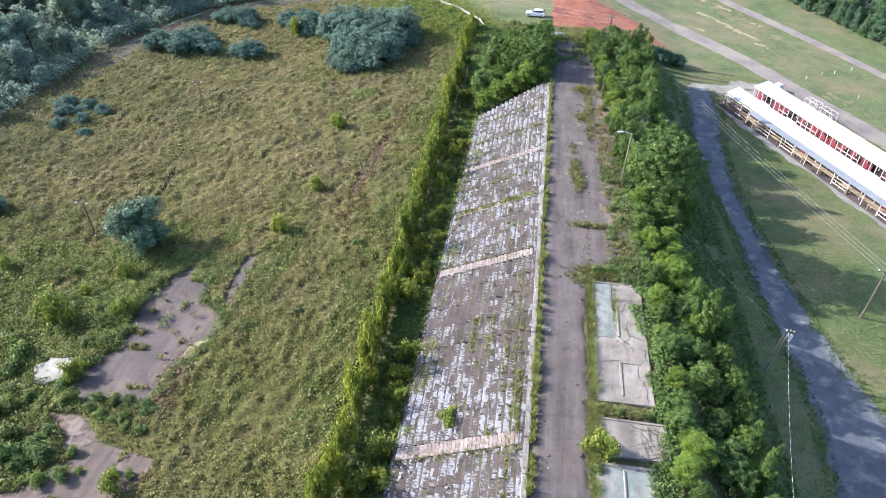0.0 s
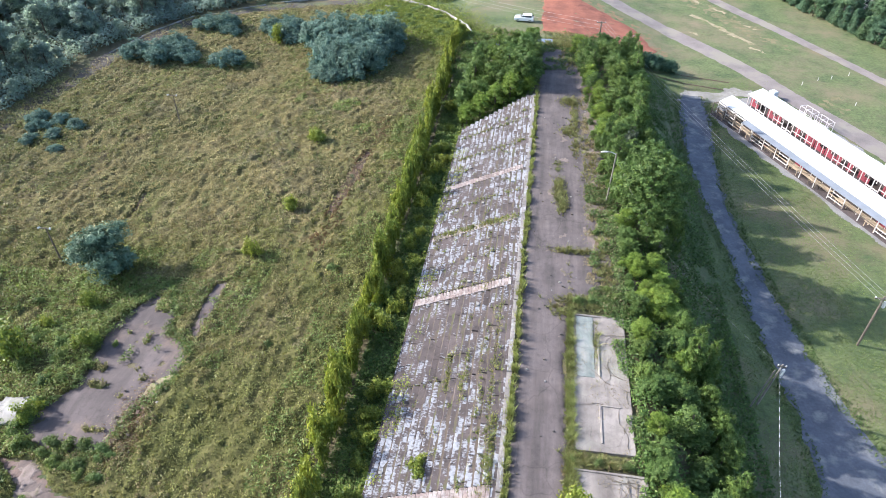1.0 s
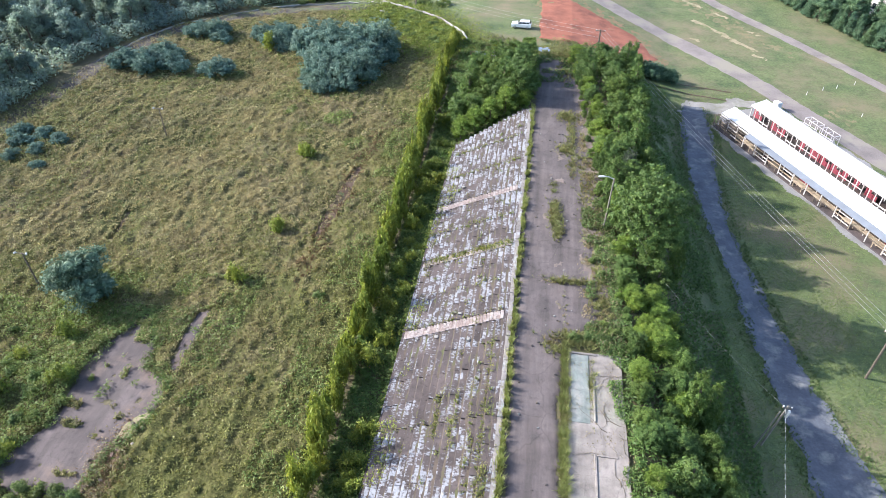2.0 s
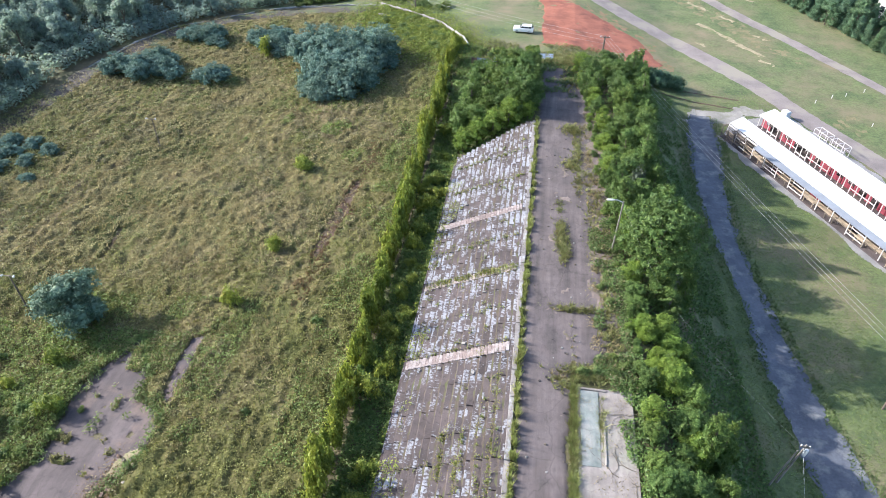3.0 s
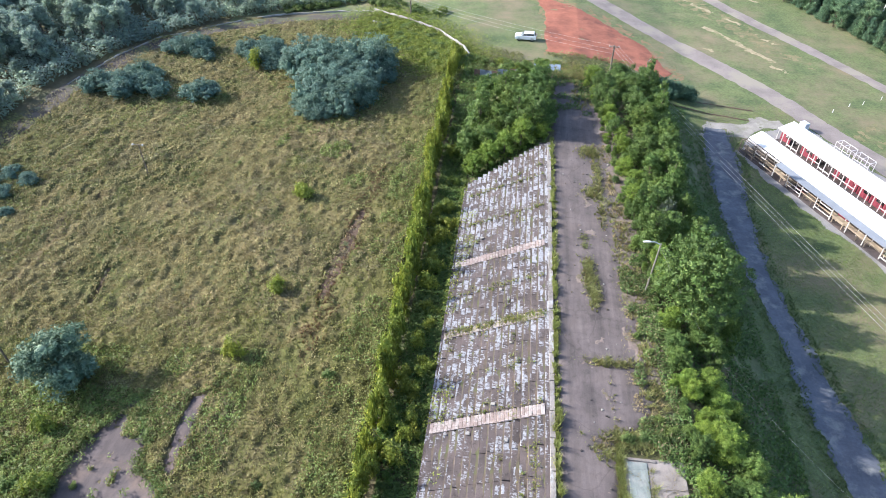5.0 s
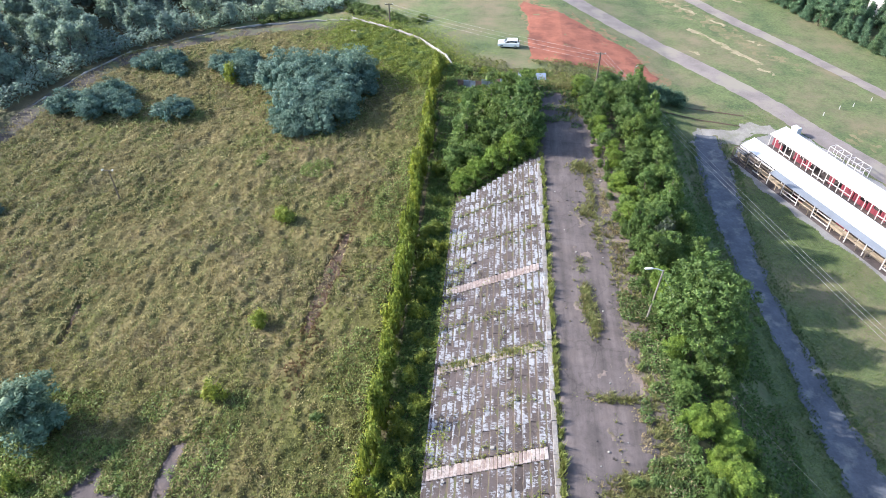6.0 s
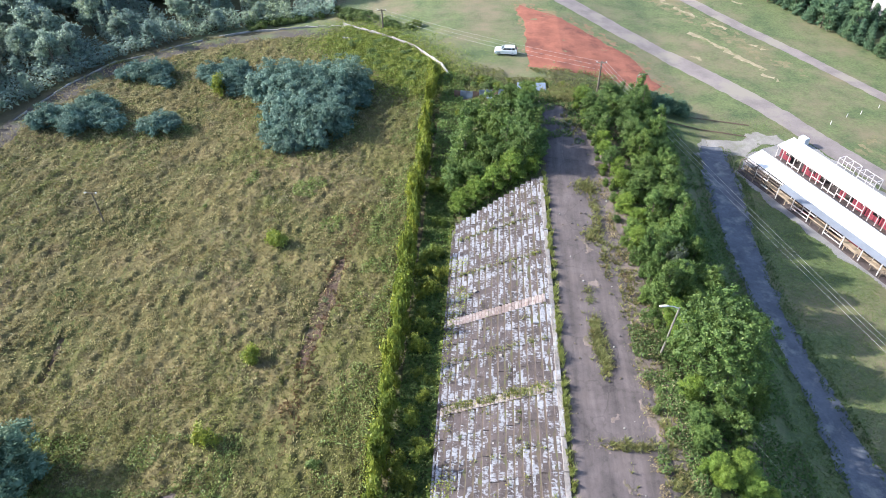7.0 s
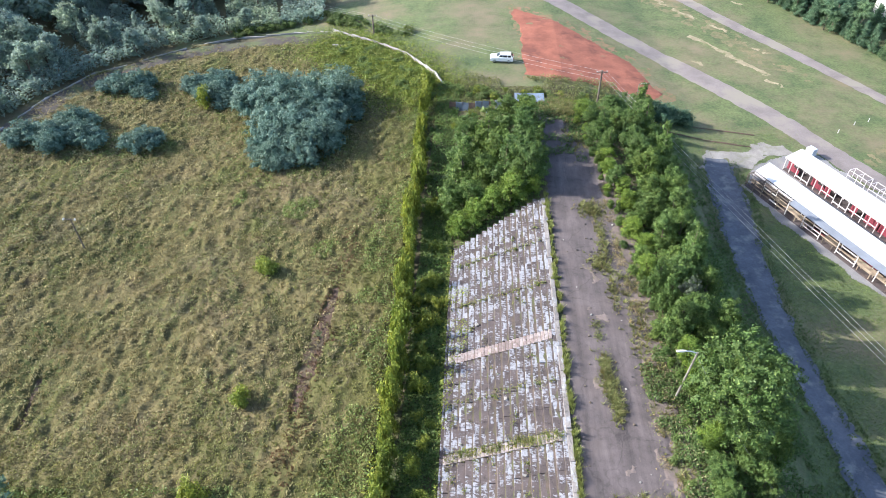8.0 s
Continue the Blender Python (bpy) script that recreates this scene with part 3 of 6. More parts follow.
build_ground()
sheet("walkway", [(0.5, -16), (4.0, -16), (4.1, 43), (5.0, 47), (7.2, 49), (7.2, 84), (6.8, 92), (5.6, 97), (4.4, 100), (3.0, 104), (0.3, 104), (0.4, 88)], 0.2, ASPHALT, 0.09, 0.35, 0.9,
      "cracked grey asphalt walkway behind the stand", "walkway")
sheet("soil_strip", [(5.9, 56), (7.0, 52), (8.6, 52), (8.6, 98), (6.4, 100), (5.6, 94), (6.2, 84), (6.1, 72)], 0.2, DIRT, 0.115, 0.5, 0.8, "pinkish soil washed over the walkway's edge", "soil", "structure", 0.36)
sheet("soil_strip", [(2.6, 42), (3.9, 42), (4.4, 60), (4.6, 78), (3.2, 78), (2.4, 58)], 0.16, DIRT, 0.105, 0.6, 0.7, "thin pinkish soil and grit lying on the walkway", "soil", "structure", 0.62)
ROAD = [(24.6, 106.5), (24.2, 103), (24.1, 97), (23.0, 87), (22.9, 77), (23.7, 69), (24.4, 62), (24.8, 56), (25.6, 50), (27.2, 41), (28.6, 33), (29, 5)]
ROADW = [1.6, 2.1, 2.3, 1.9, 1.55, 1.25, 1.4, 1.8, 1.95, 2.5, 4.6, 6.0]
ribbon("road", ROAD, ROADW, LANE, 0.045, 0.7, "worn grey-blue asphalt lane below the trees", "road")
LOT = [(21.4, 104.0), (22.6, 106.4), (24.6, 107.9), (27.7, 108.5), (31.2, 109.8), (34.8, 110.8), (36.0, 108.6), (30.4, 106.6), (28.2, 104.6), (25.0, 103.2)]
APRON = [(26.0, 100.4), (29.5, 104.6), (33, 107.2), (37.5, 109.4), (46, 92), (60, 62), (50, 50), (44, 61.3)]
sheet("gravel_lot", LOT, 0.12, PALE, 0.025, 1.0, 1.6, "pale gravel turning place at the sheds", "gravel lot", "structure", 0.2)
sheet("shed_apron", APRON, 0.18, GRAVEL, 0.03, 0.5, 1.5, "grey gravel apron under the sheds", "apron")
ribbon("airstrip", [(-12, 181), (8, 156), (16.3, 145.2), (22, 138.1), (26.5, 132.2), (31.5, 124.7), (35.7, 118.2), (39.7, 109.6), (46, 97.5), (61, 66)], [2.2, 2.2, 2.1, 2.0, 2.0, 1.95, 1.9, 1.8, 1.9, 2.1], RUNWAY, 0.03, 0.3, "long pinkish asphalt strip across the grass", "asphalt strip")
ribbon("airstrip", [(18, 189), (32.6, 164.1), (38, 152.7), (44.2, 142), (48.8, 133.3), (53.4, 124.5), (64, 103)], [1.6, 1.5, 1.4, 1.3, 1.2, 1.1, 1.1], RUNWAY, 0.03, 0.25, "narrow pale asphalt strip across the grass", "asphalt strip")
sheet("dry_swath", band([(20, 174), (28, 160.5), (35.5, 149), (40.5, 138), (44, 129)], [2.0, 2.4, 2.4, 2.0, 0.8]), 0.3, DRYLAWN, 0.012, 1.4, 2.4, "thin dry tan grass between the asphalt strips", "dry grass", "structure", 0.5)
CLAYEDGE = [(-1.1, 152.5), (0.2, 140), (-0.1, 130), (0.5, 125.5), (6, 124.5), (11.4, 123.5), (19.6, 121), (21.2, 123.2), (17.2, 133.4), (11, 141.5), (7, 146), (3, 149.5)]
sheet("red_clay_patch", CLAYEDGE, 0.16, CLAY, 0.035, 0.5, 2.2, "bare patch of graded red clay in the grass", "clay patch", lump=0.08)
sheet("clay_fringe", [(-1.6, 154), (-0.4, 140), (-0.8, 130), (-0.4, 124.4), (6, 123.2), (11.4, 122.2), (20.6, 119.6), (22.8, 122.6), (18.9, 134.2), (12.6, 142.8), (8.4, 147.6), (3.4, 151.4)], 0.16, CLAYMIX, 0.015, 1.0, 1.4, "thin red clay washed into the grass", "clay", "structure", 0.42)
for line, half, gaps in (([(30.2, 145.8), (32.6, 142), (34.6, 139.3), (37.5, 133.6), (39.5, 131.1)], 0.5, 0.3), ([(38.7, 129.2), (40.4, 126.8)], 0.35, 0.4), ([(24, 168.5), (27.3, 163.1), (30.7, 157), (34.6, 151.4), (37.8, 147.3)], 0.45, 0.42), ([(39.2, 143), (41.8, 137.9)], 0.4, 0.52), ([(39.8, 165.6), (43.6, 160.3)], 0.4, 0.42), ([(28.4, 136.0), (29.6, 134.4)], 0.35, 0.4)):
    sheet("bare_strip", band(line, half), 0.12, SAND, 0.025, 0.5, 1.1, "worn bare sand strip in the grass", "sand strip", "structure", gaps)
sheet("sand_patch", [(43, 108), (47, 111), (50, 107), (47, 103)], 0.3, DRYLAWN, 0.015, 1.2, 1.4, "thin bare earth patch in the grass", "earth patch", "structure", 0.55)
TRACKPATCH = [(-35.8, 51.5), (-38.6, 45.0), (-38.3, 40), (-37.6, 37.2), (-40.2, 33.5), (-38.9, 31.6), (-34.5, 30.5), (-31.0, 31.0), (-30.8, 35), (-29.0, 38.6), (-29.3, 42.5), (-32.5, 44.2), (-33.2, 47.5)]
sheet("track_remnant", TRACKPATCH, 0.2, TRACK, 0.07, 0.55, 1.3, "broken brown asphalt remaining from the old track", "old track", "structure", 0.17)
STRIPPATCH = [(-30.6, 45.0), (-29.4, 43.4), (-29.4, 47.5), (-29.6, 52), (-30.9, 51.6), (-30.9, 48.5)]
sheet("track_remnant", STRIPPATCH, 0.25, TRACK, 0.07, 0.4, 0.8, "broken brown asphalt remaining from the old track", "old track", "structure", 0.3)
LOWPATCH = [(-39.8, 29.8), (-36.5, 29.9), (-33.5, 27.6), (-31, 26.9), (-27.9, 26.3), (-28.2, 24.2), (-31, 21.5), (-33, 12), (-44, 12), (-42, 21.5), (-37.5, 22.5), (-35.5, 25.5), (-36.5, 27.5)]
sheet("track_remnant", LOWPATCH, 0.2, TRACK_RED, 0.07, 0.6, 1.2, "broken reddish asphalt under spreading weeds", "old track", "structure", 0.24)
sheet("rut", band([(-22.4, 63.5), (-22.3, 68), (-21.8, 73.5), (-21.2, 79.5)], [0.4, 1.0, 1.1, 0.5]), 0.2, SOIL, 0.05, 0.5, 0.8, "bare reddish brown rut in the field", "rut", "structure", 0.3)
sheet("rut", band([(-47.0, 62.4), (-47.3, 65), (-47.9, 68.2)], 0.26), 0.2, SOIL, 0.04, 0.2, 0.8, "dark bare rut in the dry grass", "rut")
sheet("sand_wash", [(-30.9, 36.6), (-30.6, 38.2), (-29.6, 39.8), (-28.9, 39.2), (-29.0, 37.4), (-29.9, 36.2)], 0.12, SAND, 0.11, 0.5, 0.7, "pale sand washed over the edge of the old track", "sand", "structure", 0.3)
sheet("sand_wash", [(-38.2, 28.6), (-36.9, 29.6), (-33.8, 27.6), (-34.6, 26.4), (-36.4, 26.6)], 0.14, DIRT, 0.11, 0.6, 0.7, "pinkish earth washed over the broken asphalt", "earth", "structure", 0.4)
RINGLINE = [(-79, 60), (-77.5, 90), (-75.5, 112), (-71.5, 124.5), (-65.5, 132), (-58, 138), (-50, 141.5), (-41, 143), (-33, 141.5)]
sheet("turn_track", band(RINGLINE, [1.6, 1.8, 2.2, 2.4, 2.2, 2.0, 1.8, 1.3, 0.6]), 0.4, RING, 0.12, 0.5, 1.5, "dark overgrown asphalt turn of the old track", "old track")


def slab(name, x0, x1, y0, y1, material, label, ribs):
    """A floor slab of a ruined building, with low broken footings."""
    s = thing(name, label, "concrete slab")
    f = Shape().box(x0, x1, y0, y1, -0.3, 0.16, 0.03, 0.03)
    part("floor_slab", f, material, s)
    for a, b, c, d in ribs:
        part("footing", Shape().box(a, b, c, d, 0.1, 0.23, 0.03, 0.02), SLAB, s, "low broken concrete footing")
    return s


slab("floor_remains", 4.75, 8.8, 31.9, 45.2, SLAB, "pale cracked concrete floor of a vanished building", [(5.0, 6.9, 44.95, 45.12), (6.55, 6.7, 38.6, 42.4), (6.5, 6.66, 32.6, 35.9), (6.66, 8.1, 35.76, 35.9)])
slab("painted_floor_strip", 4.95, 6.3, 38.4, 44.9, SLAB_GREEN, "faded green painted floor strip on the slab", []).location = (0, 0, 0.012)
slab("floor_remains", 4.6, 9.4, 27.4, 30.4, SLAB, "pale concrete floor with dry vines across it", [(4.6, 9.2, 30.25, 30.42)])
slab("floor_remains", 4.5, 8.4, 16.0, 26.7, SLAB_GREEN, "greenish concrete floor of a vanished building", [(6.2, 6.35, 18, 26.3), (4.5, 8.3, 26.5, 26.7)])

# ---- the stand ----
ROWS, DEEP, RISE = 15, 0.58, 0.27
STAIRS = [(6.8, 0.55), (27.9, 0.55), (48.7, 0.5), (58.6, 0.4), (68.3, 0.5)]
BAYS = [(-14.0, 6.2), (7.4, 27.3), (28.5, 38.3), (38.34, 48.15), (49.25, 58.15), (59.05, 67.75), (68.85, 74.5), (74.54, 80.2), (80.24, 87.0)]


def row_x(i):
    return -0.62 - DEEP * i


def build_stand():
    stand = thing("grandstand", "weathered concrete terraces with flaking white paint and weeds", "grandstand", kind="structure")
    shapes = {}
    rest = Shape()
    for i in range(ROWS):
        x1, x0, top = row_x(i), row_x(i + 1), -0.06 - RISE * i
        for a, b in BAYS:
            b = min(b, 87.0 - 0.27 * i)
            n = max(1, round((b - a) / 2.45))
            step = (b - a) / n
            for k in range(n):
                y0, y1 = a + k * step + 0.012, a + (k + 1) * step - 0.012
                if 28 < y0 < 76:
                    key = (round(step, 2), (i + k) % 3)
                    if key not in shapes:
                        w = y1 - y0
                        s = Shape()
                        s.box(-DEEP * 0.5, DEEP * 0.5 - 0.008, -w / 2, w / 2, -0.44, 0.0, 0.02, 0.012)
                        shapes[key] = s.mesh("tread_slab")
                    sink = random.uniform(-0.03, 0.012) - (0.06 if random.random() < 0.06 else 0)
                    m = pose((x0 + x1) / 2, (y0 + y1) / 2, top + sink, random.uniform(-0.4, 0.4), random.uniform(-1.5, 1.5), random.uniform(-0.25, 0.25))
                    part("tread_slab", shapes[key], TREAD, stand, "", m)
                else:
                    rest.box(x0, x1 - 0.008, y0, y1, top - 0.44, top, 0.02, 0.012)
    ob = part("tread_slabs_beyond", rest, TREAD, stand, "terrace slabs at the ends")
    ob["kind"] = "stuff"
    step_mesh = Shape().box(-DEEP * 0.25 + 0.004, DEEP * 0.25 - 0.028, -0.5, 0.5, -0.12, 0.0, 0.015, 0.01).mesh("step")
    for y, half in STAIRS:
        for k in range(ROWS * 2):
            x = row_x(0) - DEEP * (0.25 + 0.5 * k)
            z = 0.04 - RISE * 0.5 * k + random.uniform(-0.02, 0.015)
            o = part("step", step_mesh, STEP, stand, "", pose(x, y, z, random.uniform(-0.6, 0.6), random.uniform(-1, 1), 0) @ Matrix.Diagonal((1, half * 2, 1, 1)))
    part("top_ledge", Shape().box(-0.615, -0.3, -14, 86.9, -0.5, -0.01, 0.02), TREAD, stand)
    y = -14.0
    while y < 86.5:
        w = random.uniform(2.2, 3.0)
        hgt = random.uniform(0.09, 0.15)
        part("kerb_block", Shape().box(-0.3, 0.1, y + 0.02, min(y + w, 87) - 0.02, -0.5, hgt, 0.03, 0.02), KERB, stand, "", pose(0, 0, 0, 0, random.uniform(-1, 1), 0))
        y += w
    part("lower_kerb", Shape().box(row_x(ROWS) - 0.3, row_x(ROWS) - 0.02, -14, 82.6, -5.4, -4.3, 0.03, 0.02), TREAD, stand)
    return stand


build_stand()


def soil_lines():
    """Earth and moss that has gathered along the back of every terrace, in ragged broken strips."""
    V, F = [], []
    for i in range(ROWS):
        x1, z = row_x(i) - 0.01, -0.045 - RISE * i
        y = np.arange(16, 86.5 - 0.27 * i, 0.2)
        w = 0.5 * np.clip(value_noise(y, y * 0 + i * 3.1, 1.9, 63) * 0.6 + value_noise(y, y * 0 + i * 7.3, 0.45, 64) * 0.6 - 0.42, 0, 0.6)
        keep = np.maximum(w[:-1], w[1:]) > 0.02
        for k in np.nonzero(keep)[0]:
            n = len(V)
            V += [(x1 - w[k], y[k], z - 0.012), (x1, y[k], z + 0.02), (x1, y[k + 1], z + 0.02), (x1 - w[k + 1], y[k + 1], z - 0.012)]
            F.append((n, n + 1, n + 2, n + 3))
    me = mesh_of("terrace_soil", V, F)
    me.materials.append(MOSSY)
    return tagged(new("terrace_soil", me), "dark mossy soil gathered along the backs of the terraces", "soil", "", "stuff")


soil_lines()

# ---- plants: the patterns ----


def tube_tree(h, r, lobes, bend=0.3):
    s = Shape()
    top = Vector((random.uniform(-bend, bend), random.uniform(-bend, bend), h * 0.8))
    mid = top * 0.5 + Vector((random.uniform(-bend, bend) * 0.5, random.uniform(-bend, bend) * 0.5, 0))
    s.tube([(0, 0, -0.6), mid * 0.4, mid, top], [r * 1.3, r, r * 0.75, r * 0.3], 7)
    for c, rad in lobes[:: max(1, len(lobes) // 7)]:
        c = Vector(c)
        st = mid * random.uniform(0.7, 1.4)
        st.z = min(st.z, c.z)
        s.tube([st, (st + c) * 0.5 + Vector((0, 0, 0.15)), c], [r * 0.45, r * 0.3, r * 0.1], 5)
    return s


def lobes_round(h, w, n, low=0.3, flat=0.8):
    out = [((0, 0, h * 0.72), (w * 0.42, w * 0.42, h * 0.24))]
    for k in range(n):
        t = rng.uniform(low, 0.95)
        reach = w * (1 - abs(t - 0.52) * 1.35) * rng.uniform(0.5, 0.78)
        a = 2.4 * k + rng.uniform(-0.4, 0.4)
        r = w * rng.uniform(0.24, 0.4)
        out.append(((reach * math.cos(a), reach * math.sin(a), h * t), (r, r * rng.uniform(0.85, 1.15), r * flat * rng.uniform(0.8, 1.1))))
    return out


def lobes_cone(h, w, n, low=0.12):
    out = []
    for k in range(n):
        t = low + (0.97 - low) * (k + 0.5) / n
        reach = w * (1 - t) ** 0.8 * rng.uniform(0.35, 0.75)
        a = 2.4 * k
        r = max(0.16 * w, w * 0.5 * (1 - t * 0.75)) * rng.uniform(0.7, 1.0)
        out.append(((reach * math.cos(a), reach * math.sin(a), h * t), (r, r, r * 0.75)))
    return out


def make_tree(name, label, group, h, w, style, leaves, size, material, m, low=0.3, wide=0.45, heart=0.55, n=14, flat=0.8, category="tree", trunk_r=0.11, shell=(0.6, 1.22), per=30, spread=(1.35, 1.35, 0.8)):
    t = thing(name, label, category, m, group)
    lobes = lobes_cone(h, w, n, low) if style == "cone" else lobes_round(h, w, n, low, flat)
    part("trunk", tube_tree(h, trunk_r, lobes), BARK, t)
    part("crown", crown_mesh("crown", lobes, leaves, size, material, heart, wide, shell=shell, per=per, spread=spread), None, t)
    return t


def lobes_mat(w, h, n):
    """A low wide thicket."""
    out = []
    for k in range(n):
        rr, a = w * math.sqrt(rng.uniform(0, 0.8)), rng.uniform(0, 2 * math.pi)
        top = h * (1 - 0.45 * (rr / w) ** 2) * rng.uniform(0.75, 1.05)
        r = w * rng.uniform(0.22, 0.34) * (1 if n < 20 else 0.75)
        out.append(((rr * math.cos(a), rr * math.sin(a), top * 0.62), (r, r, top * 0.42)))
    return out


def make_bush(name, label, group, h, w, leaves, size, material, m, n=7, wide=0.45, heart=0.6, category="bush", shell=(0.6, 1.2), per=30, spread=(1.35, 1.35, 0.8)):
    t = thing(name, label, category, m, group)
    lobes = lobes_mat(w, h, n)
    s = Shape()
    c = lobes[0][0]
    s.tube([(c[0] * 0.5, c[1] * 0.5, -0.3), (c[0] * 0.8, c[1] * 0.8, c[2] * 0.5), c], [0.06, 0.045, 0.02], 6)
    part("stem", s, BARK, t)
    part("foliage", crown_mesh("foliage", lobes, leaves, size, material, heart, wide, shell=shell, per=per, spread=spread), None, t)
    return t


def standing(x, y, s=1.0, turn=None, sink=0.0, sz=None):
    a = random.uniform(0, 360) if turn is None else turn
    return pose(x, y, hz(x, y) - sink, random.uniform(-3, 3), random.uniform(-3, 3), a) @ Matrix.Diagonal((s, s, sz or s, 1))


def planted(patterns, spots):
    """Copies of patterns at spots (x, y, scale, which); the first of each pattern is the pattern itself."""
    used = set()
    for x, y, s, w, *tall in spots:
        m = standing(x, y, s, None, 0.0, s * tall[0] if tall else None)
        if w not in used:
            used.add(w)
            patterns[w].matrix_basis = m
        else:
            copy_thing(patterns[w], m)


# trees along the bank behind the walkway
LBL = "leafy green young tree on the bank beside the lane"
bank_trees = [
    make_tree("tree", LBL, "trees on the bank", 6.5, 2.5, "round", 12500, 0.115, L_TREE, None, 0.16, n=26, heart=0.2, per=44, spread=(1.2, 1.2, 0.9), shell=(0.6, 1.36)),
    make_tree("tree", LBL, "trees on the bank", 6.5, 2.5, "round", 12500, 0.115, L_TREE, None, 0.1, n=28, heart=0.2, per=44, spread=(1.2, 1.2, 0.9), shell=(0.6, 1.36)),
    make_tree("tree", "pointed green young tree on the bank beside the lane", "trees on the bank", 6.5, 2.5, "cone", 9500, 0.12, L_TREE, None, 0.08, n=30, heart=0.2, per=40, spread=(1.2, 1.2, 0.9), shell=(0.6, 1.36)),
    make_tree("tree", "bright green vine-covered tree on the bank", "trees on the bank", 6.5, 2.5, "round", 10500, 0.115, L_VINE, None, 0.06, n=34, heart=0.2, per=20, spread=(1.3, 1.3, 1.05)),
    make_tree("tree", "grey-green half-bare tree on the bank", "trees on the bank", 6.5, 2.5, "round", 4200, 0.11, L_GREY, None, 0.2, heart=0.4),
    make_tree("tree", "large spreading green tree on the bank beside the lane", "trees on the bank", 7.6, 4.3, "round", 30000, 0.115, L_TREE, None, 0.2, n=44, heart=0.12, trunk_r=0.17, per=46, spread=(1.25, 1.25, 0.9), shell=(0.6, 1.34)),
]


def between(y, pairs):
    return float(np.interp(y, [p[0] for p in pairs], [p[1] for p in pairs]))


# where the foliage begins beside the walkway, where it ends above the lane, and how tall it stands
FOOT = [(-10, 9.4), (30, 9.2), (43, 8.9), (50, 9.2), (54, 8.9), (64, 8.3), (72, 7.5), (83, 7.0), (96, 5.9), (104, 4.6), (108, 5.2)]
RIM = [(-10, 17.5), (34, 18.2), (45, 16.0), (53, 15.6), (57, 16.6), (63, 17.2), (73, 14.8), (80, 14.8), (91, 15.8), (105, 15.4), (110, 14.5)]
TALL = [(-10, 4.8), (30, 5.0), (44, 5.2), (50, 4.8), (58, 7.0), (66, 7.4), (80, 7.4), (95, 7.0), (108, 5.2)]
bank = [(12.2, 60.6, 1.0, 5)]


def bank_tree(x, y, r, tall, kind):
    """A tree of the bank with its crown's radius and its height over the ground."""
    if math.hypot(x - 12.2, y - 60.6) < 2.6 or (52.6 < y < 55.2 and x > 10.3):
        return
    bank.append((x, y, r / 2.5, kind, (tall / 6.5) / (r / 2.5)))


for y in np.arange(-9, 108, 2.1):
    x, t = between(y, FOOT) + 1.3 + random.uniform(-0.4, 0.5), between(y, TALL)
    bank_tree(x, y + random.uniform(-0.8, 0.8), random.uniform(1.35, 1.95) * (1.2 if y > 60 else 1), t * random.uniform(0.55, 0.85), random.choice((0, 1, 3)) if y < 41 else random.choice((3, 3, 3, 1)) if y < 58 else random.choice((0, 1, 3, 3, 2)))
for y in np.arange(-8, 108, 2.9):
    a, b, t = between(y, FOOT), between(y, RIM), between(y, TALL)
    bank_tree(a + 0.48 * (b - a) + random.uniform(-0.6, 0.6), y + random.uniform(-1, 1), random.uniform(1.7, 2.7) * (1.22 if y > 60 else 1), t * random.uniform(0.8, 1.2), random.choice((3, 3, 0)) if 41 < y < 53 else random.choice((0, 0, 1, 2, 1)))
for y in np.arange(-7, 107, 2.4):
    if 44 < y < 57 and random.random() < 0.35:
        continue
    b, t = between(y, RIM), between(y, TALL)
    bank_tree(b - 2.3 + random.uniform(-0.7, 0.4), y + random.uniform(-1.2, 1.2), random.uniform(1.5, 2.4) * (1.28 if y > 60 else 1), t * random.uniform(0.85, 1.25) + (1.6 if y > 84 else 2.2 if y > 58 else 2.4), random.choice((0, 0, 1, 2, 2) if y < 60 else (0, 0, 1, 1, 2)))
for x, y, r, t, kind in ((15.2, 37.0, 2.6, 7.8, 0), (16.2, 43.2, 1.7, 6.8, 2), (14.9, 41.4, 1.5, 6.4, 2), (15.4, 31.0, 2.4, 7.4, 0), (11.2, 38.0, 2.1, 4.6, 0), (11.0, 28.4, 2.2, 4.4, 3), (12.0, 47.4, 2.7, 5.0, 3), (11.6, 56.2, 1.7, 5.0, 0),
                         (10.9, 71.0, 1.3, 4.6, 4), (15.4, 67.4, 2.2, 6.0, 0), (13.4, 50.6, 1.7, 4.4, 3), (10.4, 51.2, 1.5, 3.9, 3), (12.8, 93.0, 2.6, 6.8, 0), (12.2, 101.5, 2.6, 5.6, 1), (10.0, 105.5, 2.2, 4.6, 0), (13.4, 106.5, 2.2, 5.0, 1)):
    bank_tree(x, y, r, t, kind)
for y in np.arange(46, 106, 1.6):
    bank_tree(between(y, FOOT) + random.uniform(-0.1, 0.7), y + random.uniform(-0.7, 0.7), random.uniform(0.55, 1.0), random.uniform(1.3, 2.7), random.choice((0, 1, 2, 3)))
for y in np.arange(-8, 106, 1.5):
    a, b = between(y, FOOT), between(y, RIM)
    bank_tree(random.uniform(a + 2.6, b + 0.2), y + random.uniform(-0.7, 0.7), random.uniform(1.0, 1.6), random.uniform(2.0, 3.4), random.choice((0, 1, 2)))
planted(bank_trees, bank)

